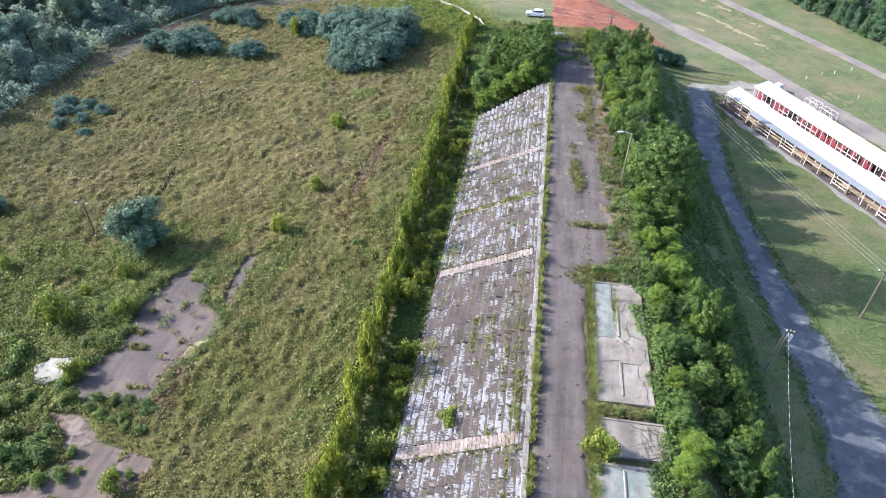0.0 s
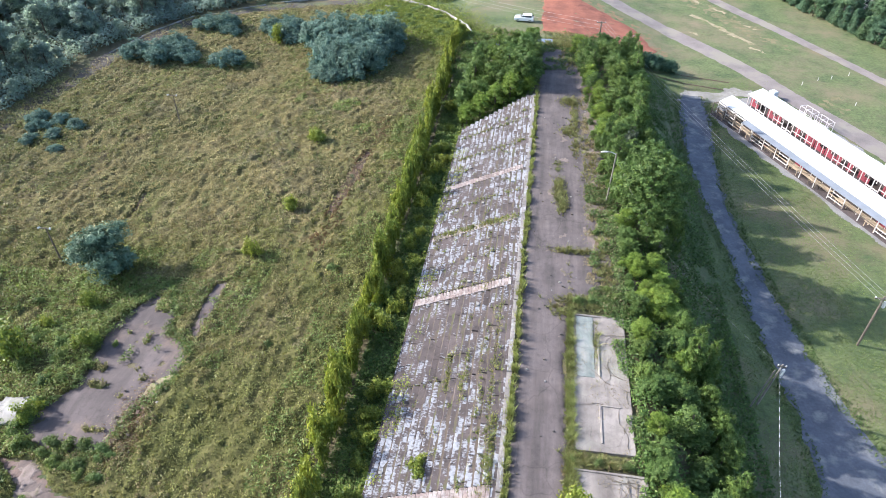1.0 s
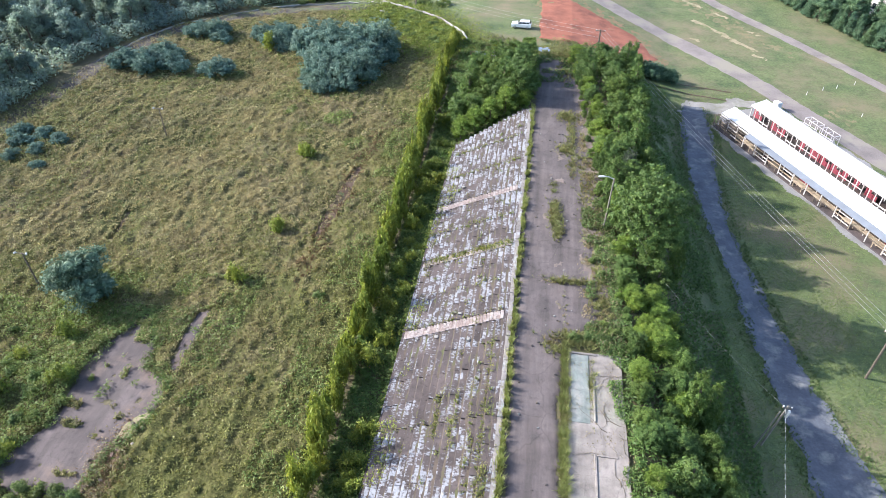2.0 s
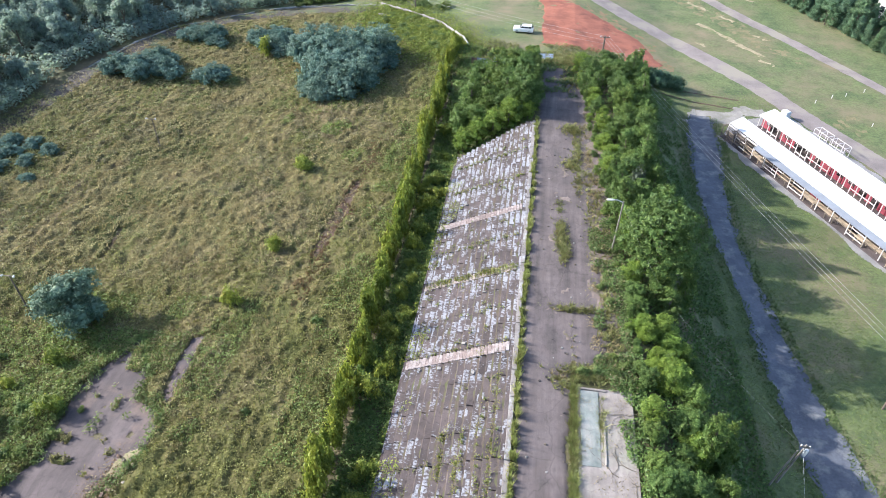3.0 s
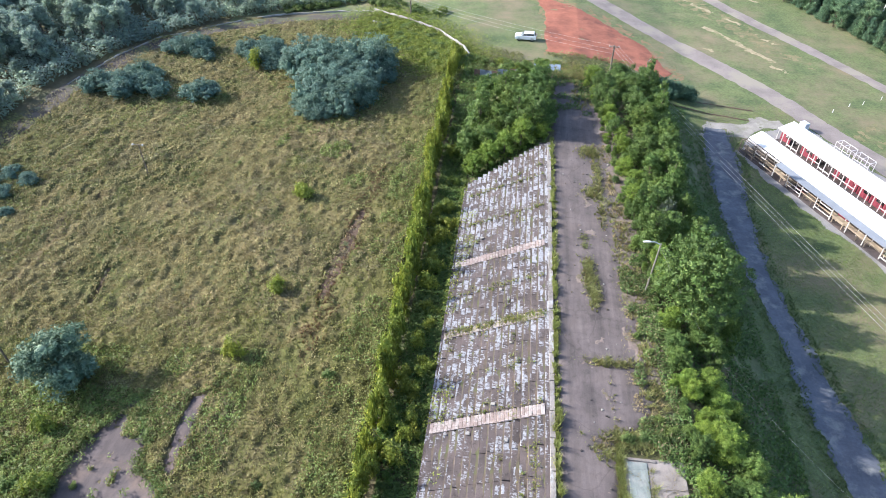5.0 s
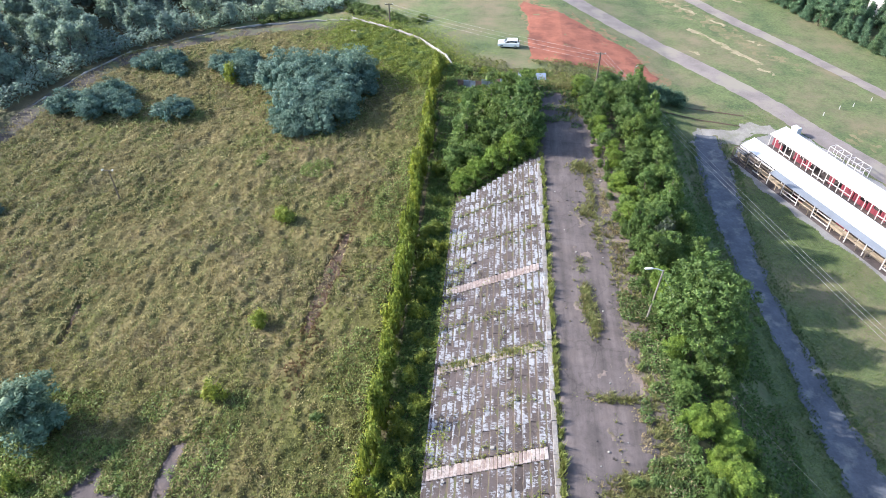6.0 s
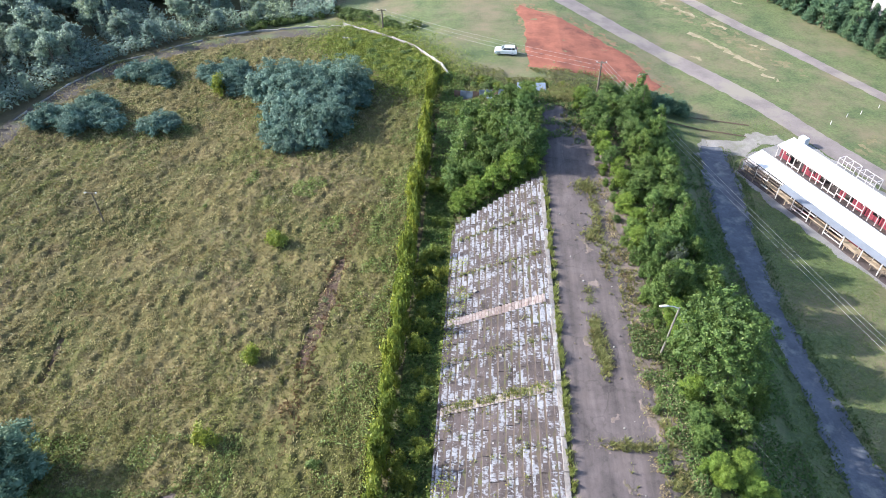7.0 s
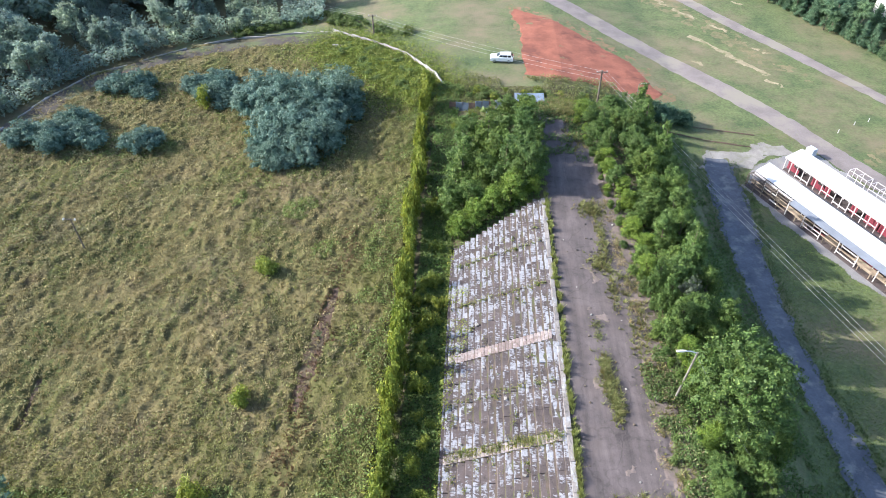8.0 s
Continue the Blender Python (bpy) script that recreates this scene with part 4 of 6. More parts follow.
# saplings past the end of the stand
end_trees = [
    make_tree("sapling_tree", "dense pointed green tree past the end of the stand", "trees past the stand", 7.2, 2.5, "cone", 9000, 0.125, L_TREE, None, 0.05, n=34, heart=0.25, per=38, spread=(1.2, 1.2, 0.9), shell=(0.6, 1.36)),
    make_tree("sapling_tree", "dense rounded green tree past the end of the stand", "trees past the stand", 6.0, 2.4, "round", 10000, 0.12, L_TREE, None, 0.06, n=30, heart=0.25, per=38, spread=(1.2, 1.2, 0.9), shell=(0.6, 1.36)),
    make_tree("sapling_tree", "bright green leafy sapling at the end of the stand", "trees past the stand", 4.2, 1.9, "round", 6500, 0.115, L_VINE, None, 0.05, n=24, heart=0.25, per=22),
]
spots = [(-1.9, 89.6, 0.9, 1, 1.05), (-2.4, 91.6, 0.85, 1, 1.15), (-1.9, 93.6, 0.8, 1, 1.2), (-1.8, 96.3, 0.8, 1, 1.2), (-1.8, 99.2, 0.8, 1, 1.1), (-1.4, 102.4, 0.75, 1), (-1.6, 105.2, 0.62, 1), (-3.9, 91.2, 1.0, 0), (-4.4, 95.0, 1.0, 1), (-6.1, 97.2, 1.1, 0), (-4.0, 98.8, 0.9, 1), (-6.5, 92.0, 0.95, 1), (-8.8, 93.0, 1.15, 0), (-8.6, 97.6, 1.0, 0), (-8.0, 101.6, 0.95, 1), (-5.4, 102.2, 0.8, 0), (-3.6, 104.2, 0.75, 1), (-9.8, 89.6, 0.85, 1), (-7.6, 89.0, 0.8, 1),
         (-3.4, 88.3, 0.95, 2), (-5.3, 87.6, 0.9, 2), (-7.2, 86.6, 0.85, 2), (-8.9, 85.6, 0.8, 2), (-1.0, 88.6, 0.62, 2), (-0.4, 91.4, 0.6, 1), (-0.3, 94.8, 0.6, 0), (-0.3, 98.0, 0.55, 1), (-0.5, 101.0, 0.5, 0)]
planted(end_trees, spots)

# the two dark cedars by the lamp at the end of the lane
cedar = [make_tree("cedar", "dark green cedar beside the end of the lane", "cedars", 6.0, 1.7, "cone", 3600, 0.2, L_TREE, None, 0.05, n=20)]
planted(cedar, [(15.6, 115.2, 0.85, 0), (17.0, 114.6, 0.62, 0), (13.8, 112.6, 0.7, 0), (17.0, 116.6, 0.6, 0), (12.2, 111.0, 0.65, 0)])
planted([make_bush("evergreen_bush", "dense dark green evergreen bush at the end of the lane", "evergreen bushes", 2.4, 1.6, 2600, 0.15, L_DARKWOOD, None, 12, per=16)], [(18.4, 115.4, 1.0, 0), (19.8, 115.8, 0.95, 0), (21.2, 115.3, 0.9, 0), (22.6, 114.8, 0.75, 0), (19.2, 114.2, 0.8, 0), (17.4, 117.2, 0.9, 0)])

# the silvery thickets in the field
blue = [
    make_bush("thicket", "wide silvery blue-green thicket in the dry field", "silvery thickets", 5.8, 4.4, 13000, 0.19, L_BLUE, None, 40, 0.33, 0.5, shell=(0.7, 1.25), per=34, spread=(1.4, 1.4, 0.45)),
    make_bush("thicket", "wide silvery blue-green thicket in the dry field", "silvery thickets", 3.9, 3.6, 9500, 0.18, L_BLUE, None, 30, 0.33, 0.5, shell=(0.7, 1.25), per=34, spread=(1.4, 1.4, 0.45)),
]
planted(blue, [(-33.4, 107.6, 1.05, 0), (-29.4, 105.6, 0.95, 0), (-29.0, 110.6, 0.95, 0), (-33.8, 103.4, 0.85, 1), (-30.0, 102.2, 0.8, 1), (-36.4, 106.0, 0.7, 1), (-33.0, 115.0, 1.1, 0), (-37.4, 117.0, 1.05, 0), (-28.6, 116.4, 1.05, 0), (-41.0, 118.4, 0.9, 1), (-33.6, 120.4, 1.0, 1), (-38.0, 121.6, 0.85, 1), (-25.6, 113.8, 0.75, 1), (-33.8, 110.4, 0.8, 1),
               (-47.4, 122.6, 1.1, 1), (-50.8, 123.6, 1.0, 1), (-48.6, 126.4, 0.9, 1), (-45.6, 120.2, 0.75, 1), (-53.6, 108.0, 0.95, 1), (-61.6, 108.2, 1.0, 1), (-65.6, 108.6, 1.15, 1), (-70.0, 108.6, 1.05, 1), (-65.0, 112.8, 1.0, 1),
               (-61.4, 124.6, 1.0, 1), (-58.8, 122.2, 0.65, 1), (-64.6, 124.4, 0.85, 1), (-66.0, 56.5, 0.8, 1), (-71.4, 81.4, 0.55, 1), (-69.6, 84.0, 0.5, 1), (-66.4, 82.8, 0.5, 1), (-67.8, 79.6, 0.45, 1), (-73.4, 84.0, 0.55, 1), (-70.4, 77.8, 0.45, 1), (-65.4, 76.0, 0.35, 1)])

planted([make_tree("field_tree", "dusky green spreading tree beside the broken track", "", 5.0, 2.7, "round", 9500, 0.15, L_DUSK, None, 0.1, 0.36, 0.5, n=24, shell=(0.7, 1.3))], [(-43.1, 52.6, 1.3, 0, 0.86)])

# the overgrown wall along the old straight
hedges = [
    make_bush("hedge_bush", "sunlit yellow-green climber mound on the old trackside wall", "hedge bushes", 2.2, 0.85, 1300, 0.12, L_HEDGE, None, 9),
    make_bush("hedge_bush", "sunlit yellow-green climber mound on the old trackside wall", "hedge bushes", 1.8, 0.95, 1200, 0.12, L_HEDGE, None, 8),
    make_bush("hedge_bush", "green leafy mound on the old trackside wall", "hedge bushes", 1.9, 1.1, 1200, 0.13, L_PINE, None, 8),
]
spots = []
y = -12.0
while y < 122:
    x = -13.4 - 0.012 * max(0, y - 30) + random.uniform(-0.25, 0.25)
    spots.append((x, y, random.uniform(0.6, 1.0), random.choice((0, 0, 0, 1, 1, 2)), random.uniform(1.35, 1.95)))
    if random.random() < 0.35:
        spots.append((x + random.uniform(0.8, 1.8), y + random.uniform(-0.5, 0.5), random.uniform(0.5, 0.8), 2))
    y += random.uniform(0.8, 1.15)
planted(hedges, spots)

# loose bushes
small = [
    make_bush("bush", "rounded yellow-green weed bush", "loose bushes", 1.5, 0.9, 1300, 0.1, L_HEDGE, None, 8, heart=0.45, per=16),
    make_bush("bush", "rounded green weed bush", "loose bushes", 1.5, 1.0, 1100, 0.12, L_LUSH, None, 8, per=16),
]
spots = [(-29.5, 81.6, 1.25, 0, 1.4), (-29.2, 82.2, 0.8, 0), (-27.4, 65.2, 0.85, 0), (-28.4, 56.4, 0.9, 0), (-19.0, 54.1, 0.6, 1), (-22.1, 43.4, 0.7, 1), (-40.5, 89.5, 0.6, 1), (-48.0, 119.0, 1.1, 0, 1.4), (-6.0, 30.3, 0.75, 0), (-5.6, 30.9, 0.5, 0), (4.6, 27.3, 0.95, 0), (4.6, 26.1, 0.7, 1),
         (5.2, 46.6, 0.9, 1), (6.4, 46.8, 0.85, 1), (7.5, 46.9, 0.9, 1), (8.3, 47.5, 0.9, 1), (7.6, 48.6, 0.7, 1), (4.6, 31.1, 0.55, 1), (6.3, 31.0, 0.6, 1), (8.2, 31.0, 0.7, 1), (6.9, 56.8, 0.7, 1), (7.4, 58.6, 0.6, 1), (7.6, 55.0, 0.75, 1)]
for k in range(60):
    x, y = random.uniform(-62, -38), random.uniform(16, 48)
    if inside(np.array([x]), np.array([y]), TRACKPATCH)[0] or (-45.5 < x < -39 and 31.5 < y < 37) or x > -39 - (y < 30) * 4:
        continue
    spots.append((x, y, random.uniform(0.5, 1.3), 1 if random.random() < 0.95 else 0))
for x, y, s in ((-40.6, 37.3, 1.2), (-44, 38.6, 1.5), (-46, 33.5, 1.7), (-43.4, 29.8, 1.5), (-41.3, 27, 1.8), (-45, 26, 1.6), (-38.4, 25, 1.1), (-40.5, 22.6, 1.5), (-36.4, 30.6, 0.7), (-34.8, 30.2, 0.8), (-33.2, 29.6, 0.9), (-32, 28.8, 0.9), (-31.2, 30.2, 0.8), (-37.8, 39.6, 0.8), (-39.5, 42.5, 1.1), (-42, 42, 1.3), (-30.6, 24.8, 0.7), (-33.4, 24.6, 0.6), (-46.5, 29.5, 1.4), (-48, 37, 1.5)):
    spots.append((x, y, s, 1))
spots += [(-40.2, 25.0, 2.1, 1), (-37.6, 25.8, 1.5, 1), (-44.5, 28.5, 2.0, 1), (-46.5, 35.5, 1.9, 1), (-40.0, 35.2, 1.1, 1), (-39.6, 34.0, 0.9, 0), (-48.5, 30.5, 2.2, 1), (-34.6, 29.4, 1.1, 1), (-32.4, 29.6, 1.0, 1), (-42.0, 20.5, 1.9, 1), (-30.2, 23.6, 0.8, 0), (-36.9, 42.4, 0.6, 1), (-45.6, 40.5, 1.6, 0), (-36.0, 31.4, 1.2, 1), (-34.4, 31.2, 1.15, 1), (-33.0, 31.4, 1.1, 1), (-31.4, 31.2, 1.0, 1), (-39.2, 37.6, 1.2, 1), (-38.4, 31.0, 1.4, 1)]
spots += [(-38.7, 26.5, 1.3, 1), (-38.0, 27.6, 1.2, 1), (-36.9, 25.3, 1.5, 1), (-34.5, 24.0, 1.3, 1), (-36.0, 23.4, 1.2, 1), (-34.9, 26.1, 0.9, 1), (-38.2, 24.4, 1.4, 1), (-29.2, 24.7, 0.8, 1), (-33.5, 29.4, 0.9, 1), (-32.5, 29.8, 1.0, 1), (-30.6, 28.7, 1.0, 1), (-34.7, 29.6, 0.9, 1), (-36.1, 30.3, 1.0, 1), (-30.4, 30.7, 0.8, 1), (-44.5, 31.3, 1.2, 1), (-40.2, 32.3, 1.2, 1), (-39.6, 33.6, 1.0, 1), (-39.6, 34.9, 0.8, 1)]
for k in range(150):
    spots.append((random.uniform(-12.6, -10.0), random.uniform(12, 94), random.uniform(0.45, 0.85), 1 if random.random() < 0.7 else 0))
planted(small, spots)
scrub = [
    make_bush("scrub_mound", "yellow-green scrub grown over the old turn", "scrub mounds", 1.5, 1.1, 1200, 0.12, L_HEDGE, None, 8, per=16),
    make_bush("scrub_mound", "green scrub past the end of the walkway", "scrub mounds", 1.5, 1.2, 1200, 0.12, L_LUSH, None, 8, per=16),
]
spots = []
for k in range(120):
    a = random.random()
    x, y = -15 - 14 * a + random.uniform(-3, 3), 119 + 19 * a + random.uniform(-4, 3)
    spots.append((x, y, random.uniform(0.6, 1.15), random.choice((0, 0, 1))))
for k in range(105):
    spots.append((random.uniform(-11, 15), random.uniform(109, 121), random.uniform(0.5, 1.05), random.choice((0, 1, 1, 1))))
for k in range(46):
    a = random.random()
    spots.append((-52 + 34 * a + random.uniform(-1.5, 1.5), 145.5 + 4.5 * math.sin(math.pi * min(1, a * 1.15)) - 11 * max(0, a - 0.6) + random.uniform(-1.5, 2), random.uniform(0.8, 1.5), 1))
planted(scrub, spots)

# woods
random.seed(5)
rng = np.random.default_rng(5)
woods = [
    make_tree("forest_tree", "tall hazy green forest tree at the field's edge", "forest trees", 9.5, 3.1, "round", 3400, 0.27, L_WOOD_HAZE, None, 0.12, n=13, trunk_r=0.2, per=13, spread=(1.2, 1.2, 0.8), shell=(0.8, 1.08), heart=0.7),
    make_tree("forest_tree", "tall hazy green forest tree at the field's edge", "forest trees", 11, 2.6, "round", 3200, 0.26, L_WOOD_HAZE, None, 0.1, n=14, trunk_r=0.2, per=13, spread=(1.2, 1.2, 0.8), shell=(0.8, 1.08), heart=0.7),
    make_tree("forest_tree", "narrow hazy forest tree at the field's edge", "forest trees", 10, 2.4, "cone", 3000, 0.25, L_WOOD_HAZE, None, 0.08, n=18, trunk_r=0.18, per=13, spread=(1.2, 1.2, 0.8), shell=(0.8, 1.08), heart=0.7),
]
spots = []
for (x0, y0), (x1, y1) in zip(EDGE, EDGE[1:]):
    d = Vector((x1 - x0, y1 - y0))
    nrm = Vector((-d.y, d.x)).normalized()
    if nrm.x > 0 and nrm.y < 0:
        nrm = -nrm
    for k in range(int(d.length / 3.5)):
        for r in range(7):
            p = Vector((x0, y0)) + d * ((k + random.random()) / (d.length / 3.5)) + nrm * (1.0 + r * 4.2 + random.uniform(-1.4, 1.4))
            spots.append((p.x, p.y, random.uniform(0.35, 0.6) if r == 0 else random.uniform(0.5, 0.8) if r == 1 else random.uniform(0.7, 1.05) if r < 4 else random.uniform(0.85, 1.25), random.choice((0, 1, 1, 2))))
right_woods = []
for y in np.arange(112, 182, 1.7):
    right_woods.append((47.2 + 0.45 * (164 - y) + random.uniform(0.6, 1.8), y + random.uniform(-0.6, 0.6), random.uniform(0.5, 0.8), random.choice((0, 1, 1))))
for k in range(330):
    y, dd = random.uniform(108, 186), random.uniform(2.2, 30)
    right_woods.append((47.2 + 0.45 * (164 - y) + dd, y + random.uniform(-1, 1), random.uniform(0.65, 1.0), random.choice((0, 1))))
planted(woods, spots)
edge_woods = [
    make_tree("woodland_tree", "dark green woodland tree beyond the airstrip", "woodland trees", 10, 3.2, "round", 3200, 0.26, L_DARKWOOD, None, 0.1, n=16, trunk_r=0.2, per=13),
    make_tree("woodland_tree", "dark green woodland tree beyond the airstrip", "woodland trees", 10, 2.5, "cone", 3000, 0.25, L_DARKWOOD, None, 0.06, n=20, trunk_r=0.18, per=13),
]
right_woods = [p for p in right_woods if not (61.5 < p[0] < 71 and 150 < p[1] < 162)]
planted(edge_woods, [(x, y, s, min(w, 1)) for x, y, s, w in right_woods])


def far_woods(n):
    """The woods behind the first rows, joined, since nobody could count them."""
    V, F, base = [], [], 0
    for k in range(n):
        a, r = random.uniform(0.3, 1.8), random.uniform(96, 145)
        x, y = -18 - r * math.sin(a), 82 + r * math.cos(a) * 0.95
        if x > -42:
            continue
        s = random.uniform(0.8, 1.15)
        C, N = [], []
        for c, rad in lobes_round(11 * s, 4.2 * s, 12, 0.15):
            D = rng.normal(size=(75, 3))
            D /= np.linalg.norm(D, axis=1, keepdims=True)
            C.append(np.array(c) + D * np.array(rad) * rng.uniform(0.6, 1.2, (75, 1)) + np.array([x, y, hz(x, y)]))
            N.append(D + rng.normal(size=(75, 3)) * 0.5 + np.array([0, 0, 0.4]))
        C, N = np.concatenate(C), np.concatenate(N)
        N /= np.linalg.norm(N, axis=1, keepdims=True)
        v, f = leaf_cards(C, N, 0.65 * rng.uniform(0.6, 1.3, len(C)), 0.5)
        V.append(v)
        F.append(f + base)
        base += len(v)
    me = mesh_of("far_woods", np.concatenate(V), np.concatenate(F))
    me.materials.append(L_WOOD_HAZE)
    return tagged(new("far_woods", me), "dense hazy green woods behind the field", "woods", "", "stuff")


far_woods(190)

# ---- grass and weeds ----
random.seed(11)
rng = np.random.default_rng(11)


def stuff(name, me, label, category):
    return tagged(new(name, me), label, category, "", "stuff")


def off_paving(x, y):
    k = ~inside(x, y, TRACKPATCH)
    k &= ~inside(x, y, LOWPATCH)
    k &= ~inside(x, y, STRIPPATCH)
    k |= value_noise(x, y, 1.1, 21) > 0.85
    k &= ~((x > -43.5) & (x < -40.6) & (y > 33.0) & (y < 35.4))
    return k


RUTS = [band([(-22.4, 64), (-22.3, 68), (-21.8, 73.5), (-21.2, 79)], [0.25, 0.75, 0.85, 0.3]), band([(-47.0, 62.4), (-47.3, 65), (-47.9, 68.2)], 0.24)]


def in_field(x, y):
    k = off_paving(x, y) & ~inside(x, y, band(RINGLINE, 2.0)) & (x > -82) & inside(x, y, WALLLINE + [(-12.4, -20), (-90, -20)])
    for r in RUTS:
        k &= ~inside(x, y, r)
    return k


def build_thatch():
    step = 0.24
    X, Y = np.meshgrid(np.arange(-80, -14.6, step), np.arange(2, 142, step), indexing="ij")
    n = X.shape[1]
    i, j = np.nonzero(in_field(X[:-1, :-1] + step / 2, Y[:-1, :-1] + step / 2))
    F = np.stack([i * n + j, (i + 1) * n + j, (i + 1) * n + j + 1, i * n + j + 1], 1)
    Z = height(X, Y) + thatch_rise(X, Y)
    used, inv, shared = np.unique(F, return_inverse=True, return_counts=True)
    V = np.stack([X.ravel(), Y.ravel(), Z.ravel()], 1)[used]
    V[:, 2] = np.where(shared < 4, height(X, Y).ravel()[used] + 0.02, V[:, 2])
    V[:, :2] += rng.uniform(-0.4, 0.4, (len(V), 2)) * step
    me = mesh_of("field_thatch", V, inv.reshape(F.shape))
    me.polygons.foreach_set("use_smooth", np.ones(len(F), bool))
    me.materials.append(THATCH)
    return stuff("field_thatch", me, "matted tan and olive grass in low tussocks", "grass")


build_thatch()
x, y = scatter(150000, -80, -15, 2, 141)
k = in_field(x, y) | ((np.abs(x + 21.9) < 0.7) & (np.abs(y - 71.5) < 8) & (rng.random(len(x)) < 0.4))
x, y = x[k], y[k]
green = value_noise(x, y, 9, 6) * 0.5 + value_noise(x, y, 3, 7) * 0.3 + smooth(62, 30, y) * 0.28 + smooth(-24, -15, x) * 0.3 + smooth(-40, -60, x) * smooth(70, 45, y) * 0.5 + smooth(118, 132, y) * 0.25
green = green + 0.3 * (value_noise(x * 0.99 + y * 0.14, (y - x * 0.14) * 0.22, 1.3, 92) - 0.5)
brown = value_noise(x, y, 7, 16) * 0.6 + value_noise(x, y, 2, 17) * 0.4 > 0.6
rust = np.abs(x + 21.9 - 0.05 * (y - 66) + 1.6 * (value_noise(x, y, 3.0, 73) - 0.5)) < (1.5 * value_noise(x, y, 2.2, 74) + 0.3) * smooth(52, 62, y) * smooth(94, 84, y)
rise = thatch_rise(x, y)
P, h = on_ground(x, y, rise * 0.8), 0.06 + 0.55 * rise
for name, k, high, material, label in (("rusty_grass", rust, 1.0, B_RUST, "rust-brown dead grass along a worn strip"), ("brown_grass", ~rust & brown & (green < 0.54), 1.0, B_BROWN, "dull brown seeded grass in the field"),
                                       ("dry_grass", ~rust & ~brown & (green < 0.54), 1.0, B_DRY, "tall dry tan and olive grass covering the field"), ("green_grass", ~rust & (green >= 0.54), 0.8, B_FIELD, "tall green weeds and grass in the field")):
    stuff(name, blades(P[k], h[k] * high, 0.09 + 0.07 * rng.random(k.sum()), 4, 1.0, name, material), label, "grass")


x, y = scatter(90000, 17.5, 40, 16, 118)
x1, y1 = x + rng.normal(size=len(x)) * 0.22, y + rng.normal(size=len(x)) * 0.22
ok = ~inside(x1, y1, band(ROAD, [w - 0.12 for w in ROADW])) & (rng.random(len(x)) < smooth(40, 33, x) * smooth(118, 106, y))
ok &= ~inside(x1, y1, APRON) & ~inside(x1, y1, LOT)
stuff("lawn_grass", blades(on_ground(x[ok], y[ok]), 0.03 + 0.06 * value_noise(x[ok], y[ok], 1.2, 52), 0.07 + 0.05 * rng.random(ok.sum()), 2, 1.6, "lawn_grass", B_LAWN), "short uneven mown grass beside the lane", "grass")


x, y = scatter(26000, 18.5, 34, 16, 106)
wide = np.interp(y, [p[1] for p in ROAD[::-1]], ROADW[::-1])
off = np.abs(x - np.interp(y, [p[1] for p in ROAD[::-1]], [p[0] for p in ROAD[::-1]])) - wide
k = (off > -0.75 * value_noise(x, y, 1.4, 55) - 0.1) & (off < 0.9)
stuff("lane_edge_grass", blades(on_ground(x[k], y[k], 0.03), 0.06 + 0.14 * value_noise(x[k], y[k], 0.8, 56), 0.07 + 0.05 * rng.random(k.sum()), 4, 1.2, "lane_edge_grass", B_LAWN), "ragged grass creeping over the edges of the lane", "grass")


def stand_z(x, y):
    return np.where(x < -0.6, -0.06 - RISE * np.floor((-0.62 - x) / DEEP), 0.05)


def leafy_patch(name, x, y, hmax, size, material, label, lift=0.0, zfun=None):
    n = len(x)
    z = height(x, y) + 0.7 * thatch_rise(x, y) * (x < -14.6) if zfun is None else zfun(x, y)
    C = np.c_[x, y, z + lift + hmax * rng.uniform(0.05, 1.0, n) * (0.35 + 0.65 * value_noise(x, y, 1.5, 31))]
    N = rng.normal(size=(n, 3)) * 0.6 + np.array([-0.2, 0, 0.8])
    N /= np.linalg.norm(N, axis=1, keepdims=True)
    V, F = leaf_cards(C, N, size * rng.uniform(0.6, 1.4, n), 0.4)
    me = mesh_of(name, V, F)
    me.materials.append(material)
    return stuff(name, me, label, "weeds")


x, y = scatter(40000, -12.9, -9.7, -12, 122)
leafy_patch("undergrowth", x, y, 0.95, 0.13, L_PINE, "dense leafy weeds between the hedge and the stand")
x, y = scatter(30000, -19, -13.6, -6, 122)
k = value_noise(x, y, 2.5, 33) + smooth(-17.5, -14.5, x) * 0.3 > 0.42
leafy_patch("hedge_weeds", x[k], y[k], 0.6, 0.12, L_LUSH, "sunlit weeds along the foot of the hedge")
x, y = scatter(100000, -66, -15, 12, 62)
k = off_paving(x, y) & ((value_noise(x, y, 4.5, 34) * 0.7 + value_noise(x, y, 1.1, 44) * 0.3 > 0.36) | ((x < -37) & (value_noise(x, y, 2.0, 35) > 0.3)))
leafy_patch("field_weeds", x[k], y[k], 0.5, 0.1, L_WEED, "leafy green weeds in the field")
x, y = scatter(50000, -60, -15, 60, 128)
k = (value_noise(x, y, 3.5, 36) * 0.7 + value_noise(x, y, 1.2, 39) * 0.3 > 0.55) & off_paving(x, y)
leafy_patch("field_weeds", x[k], y[k], 0.4, 0.13, L_WEED, "scattered green weed patches in the field")
n = 26000
x, y = scatter(n, -80, -15, 2, 141)
keep = off_paving(x, y) & (rng.random(n) < 0.35 + 0.65 * (value_noise(x, y, 6.0, 81) > 0.45)) & inside(x, y, WALLLINE + [(-12.4, -20), (-90, -20)])
x, y = x[keep], y[keep]
r = 0.1 + 0.26 * rng.random(len(x)) ** 3
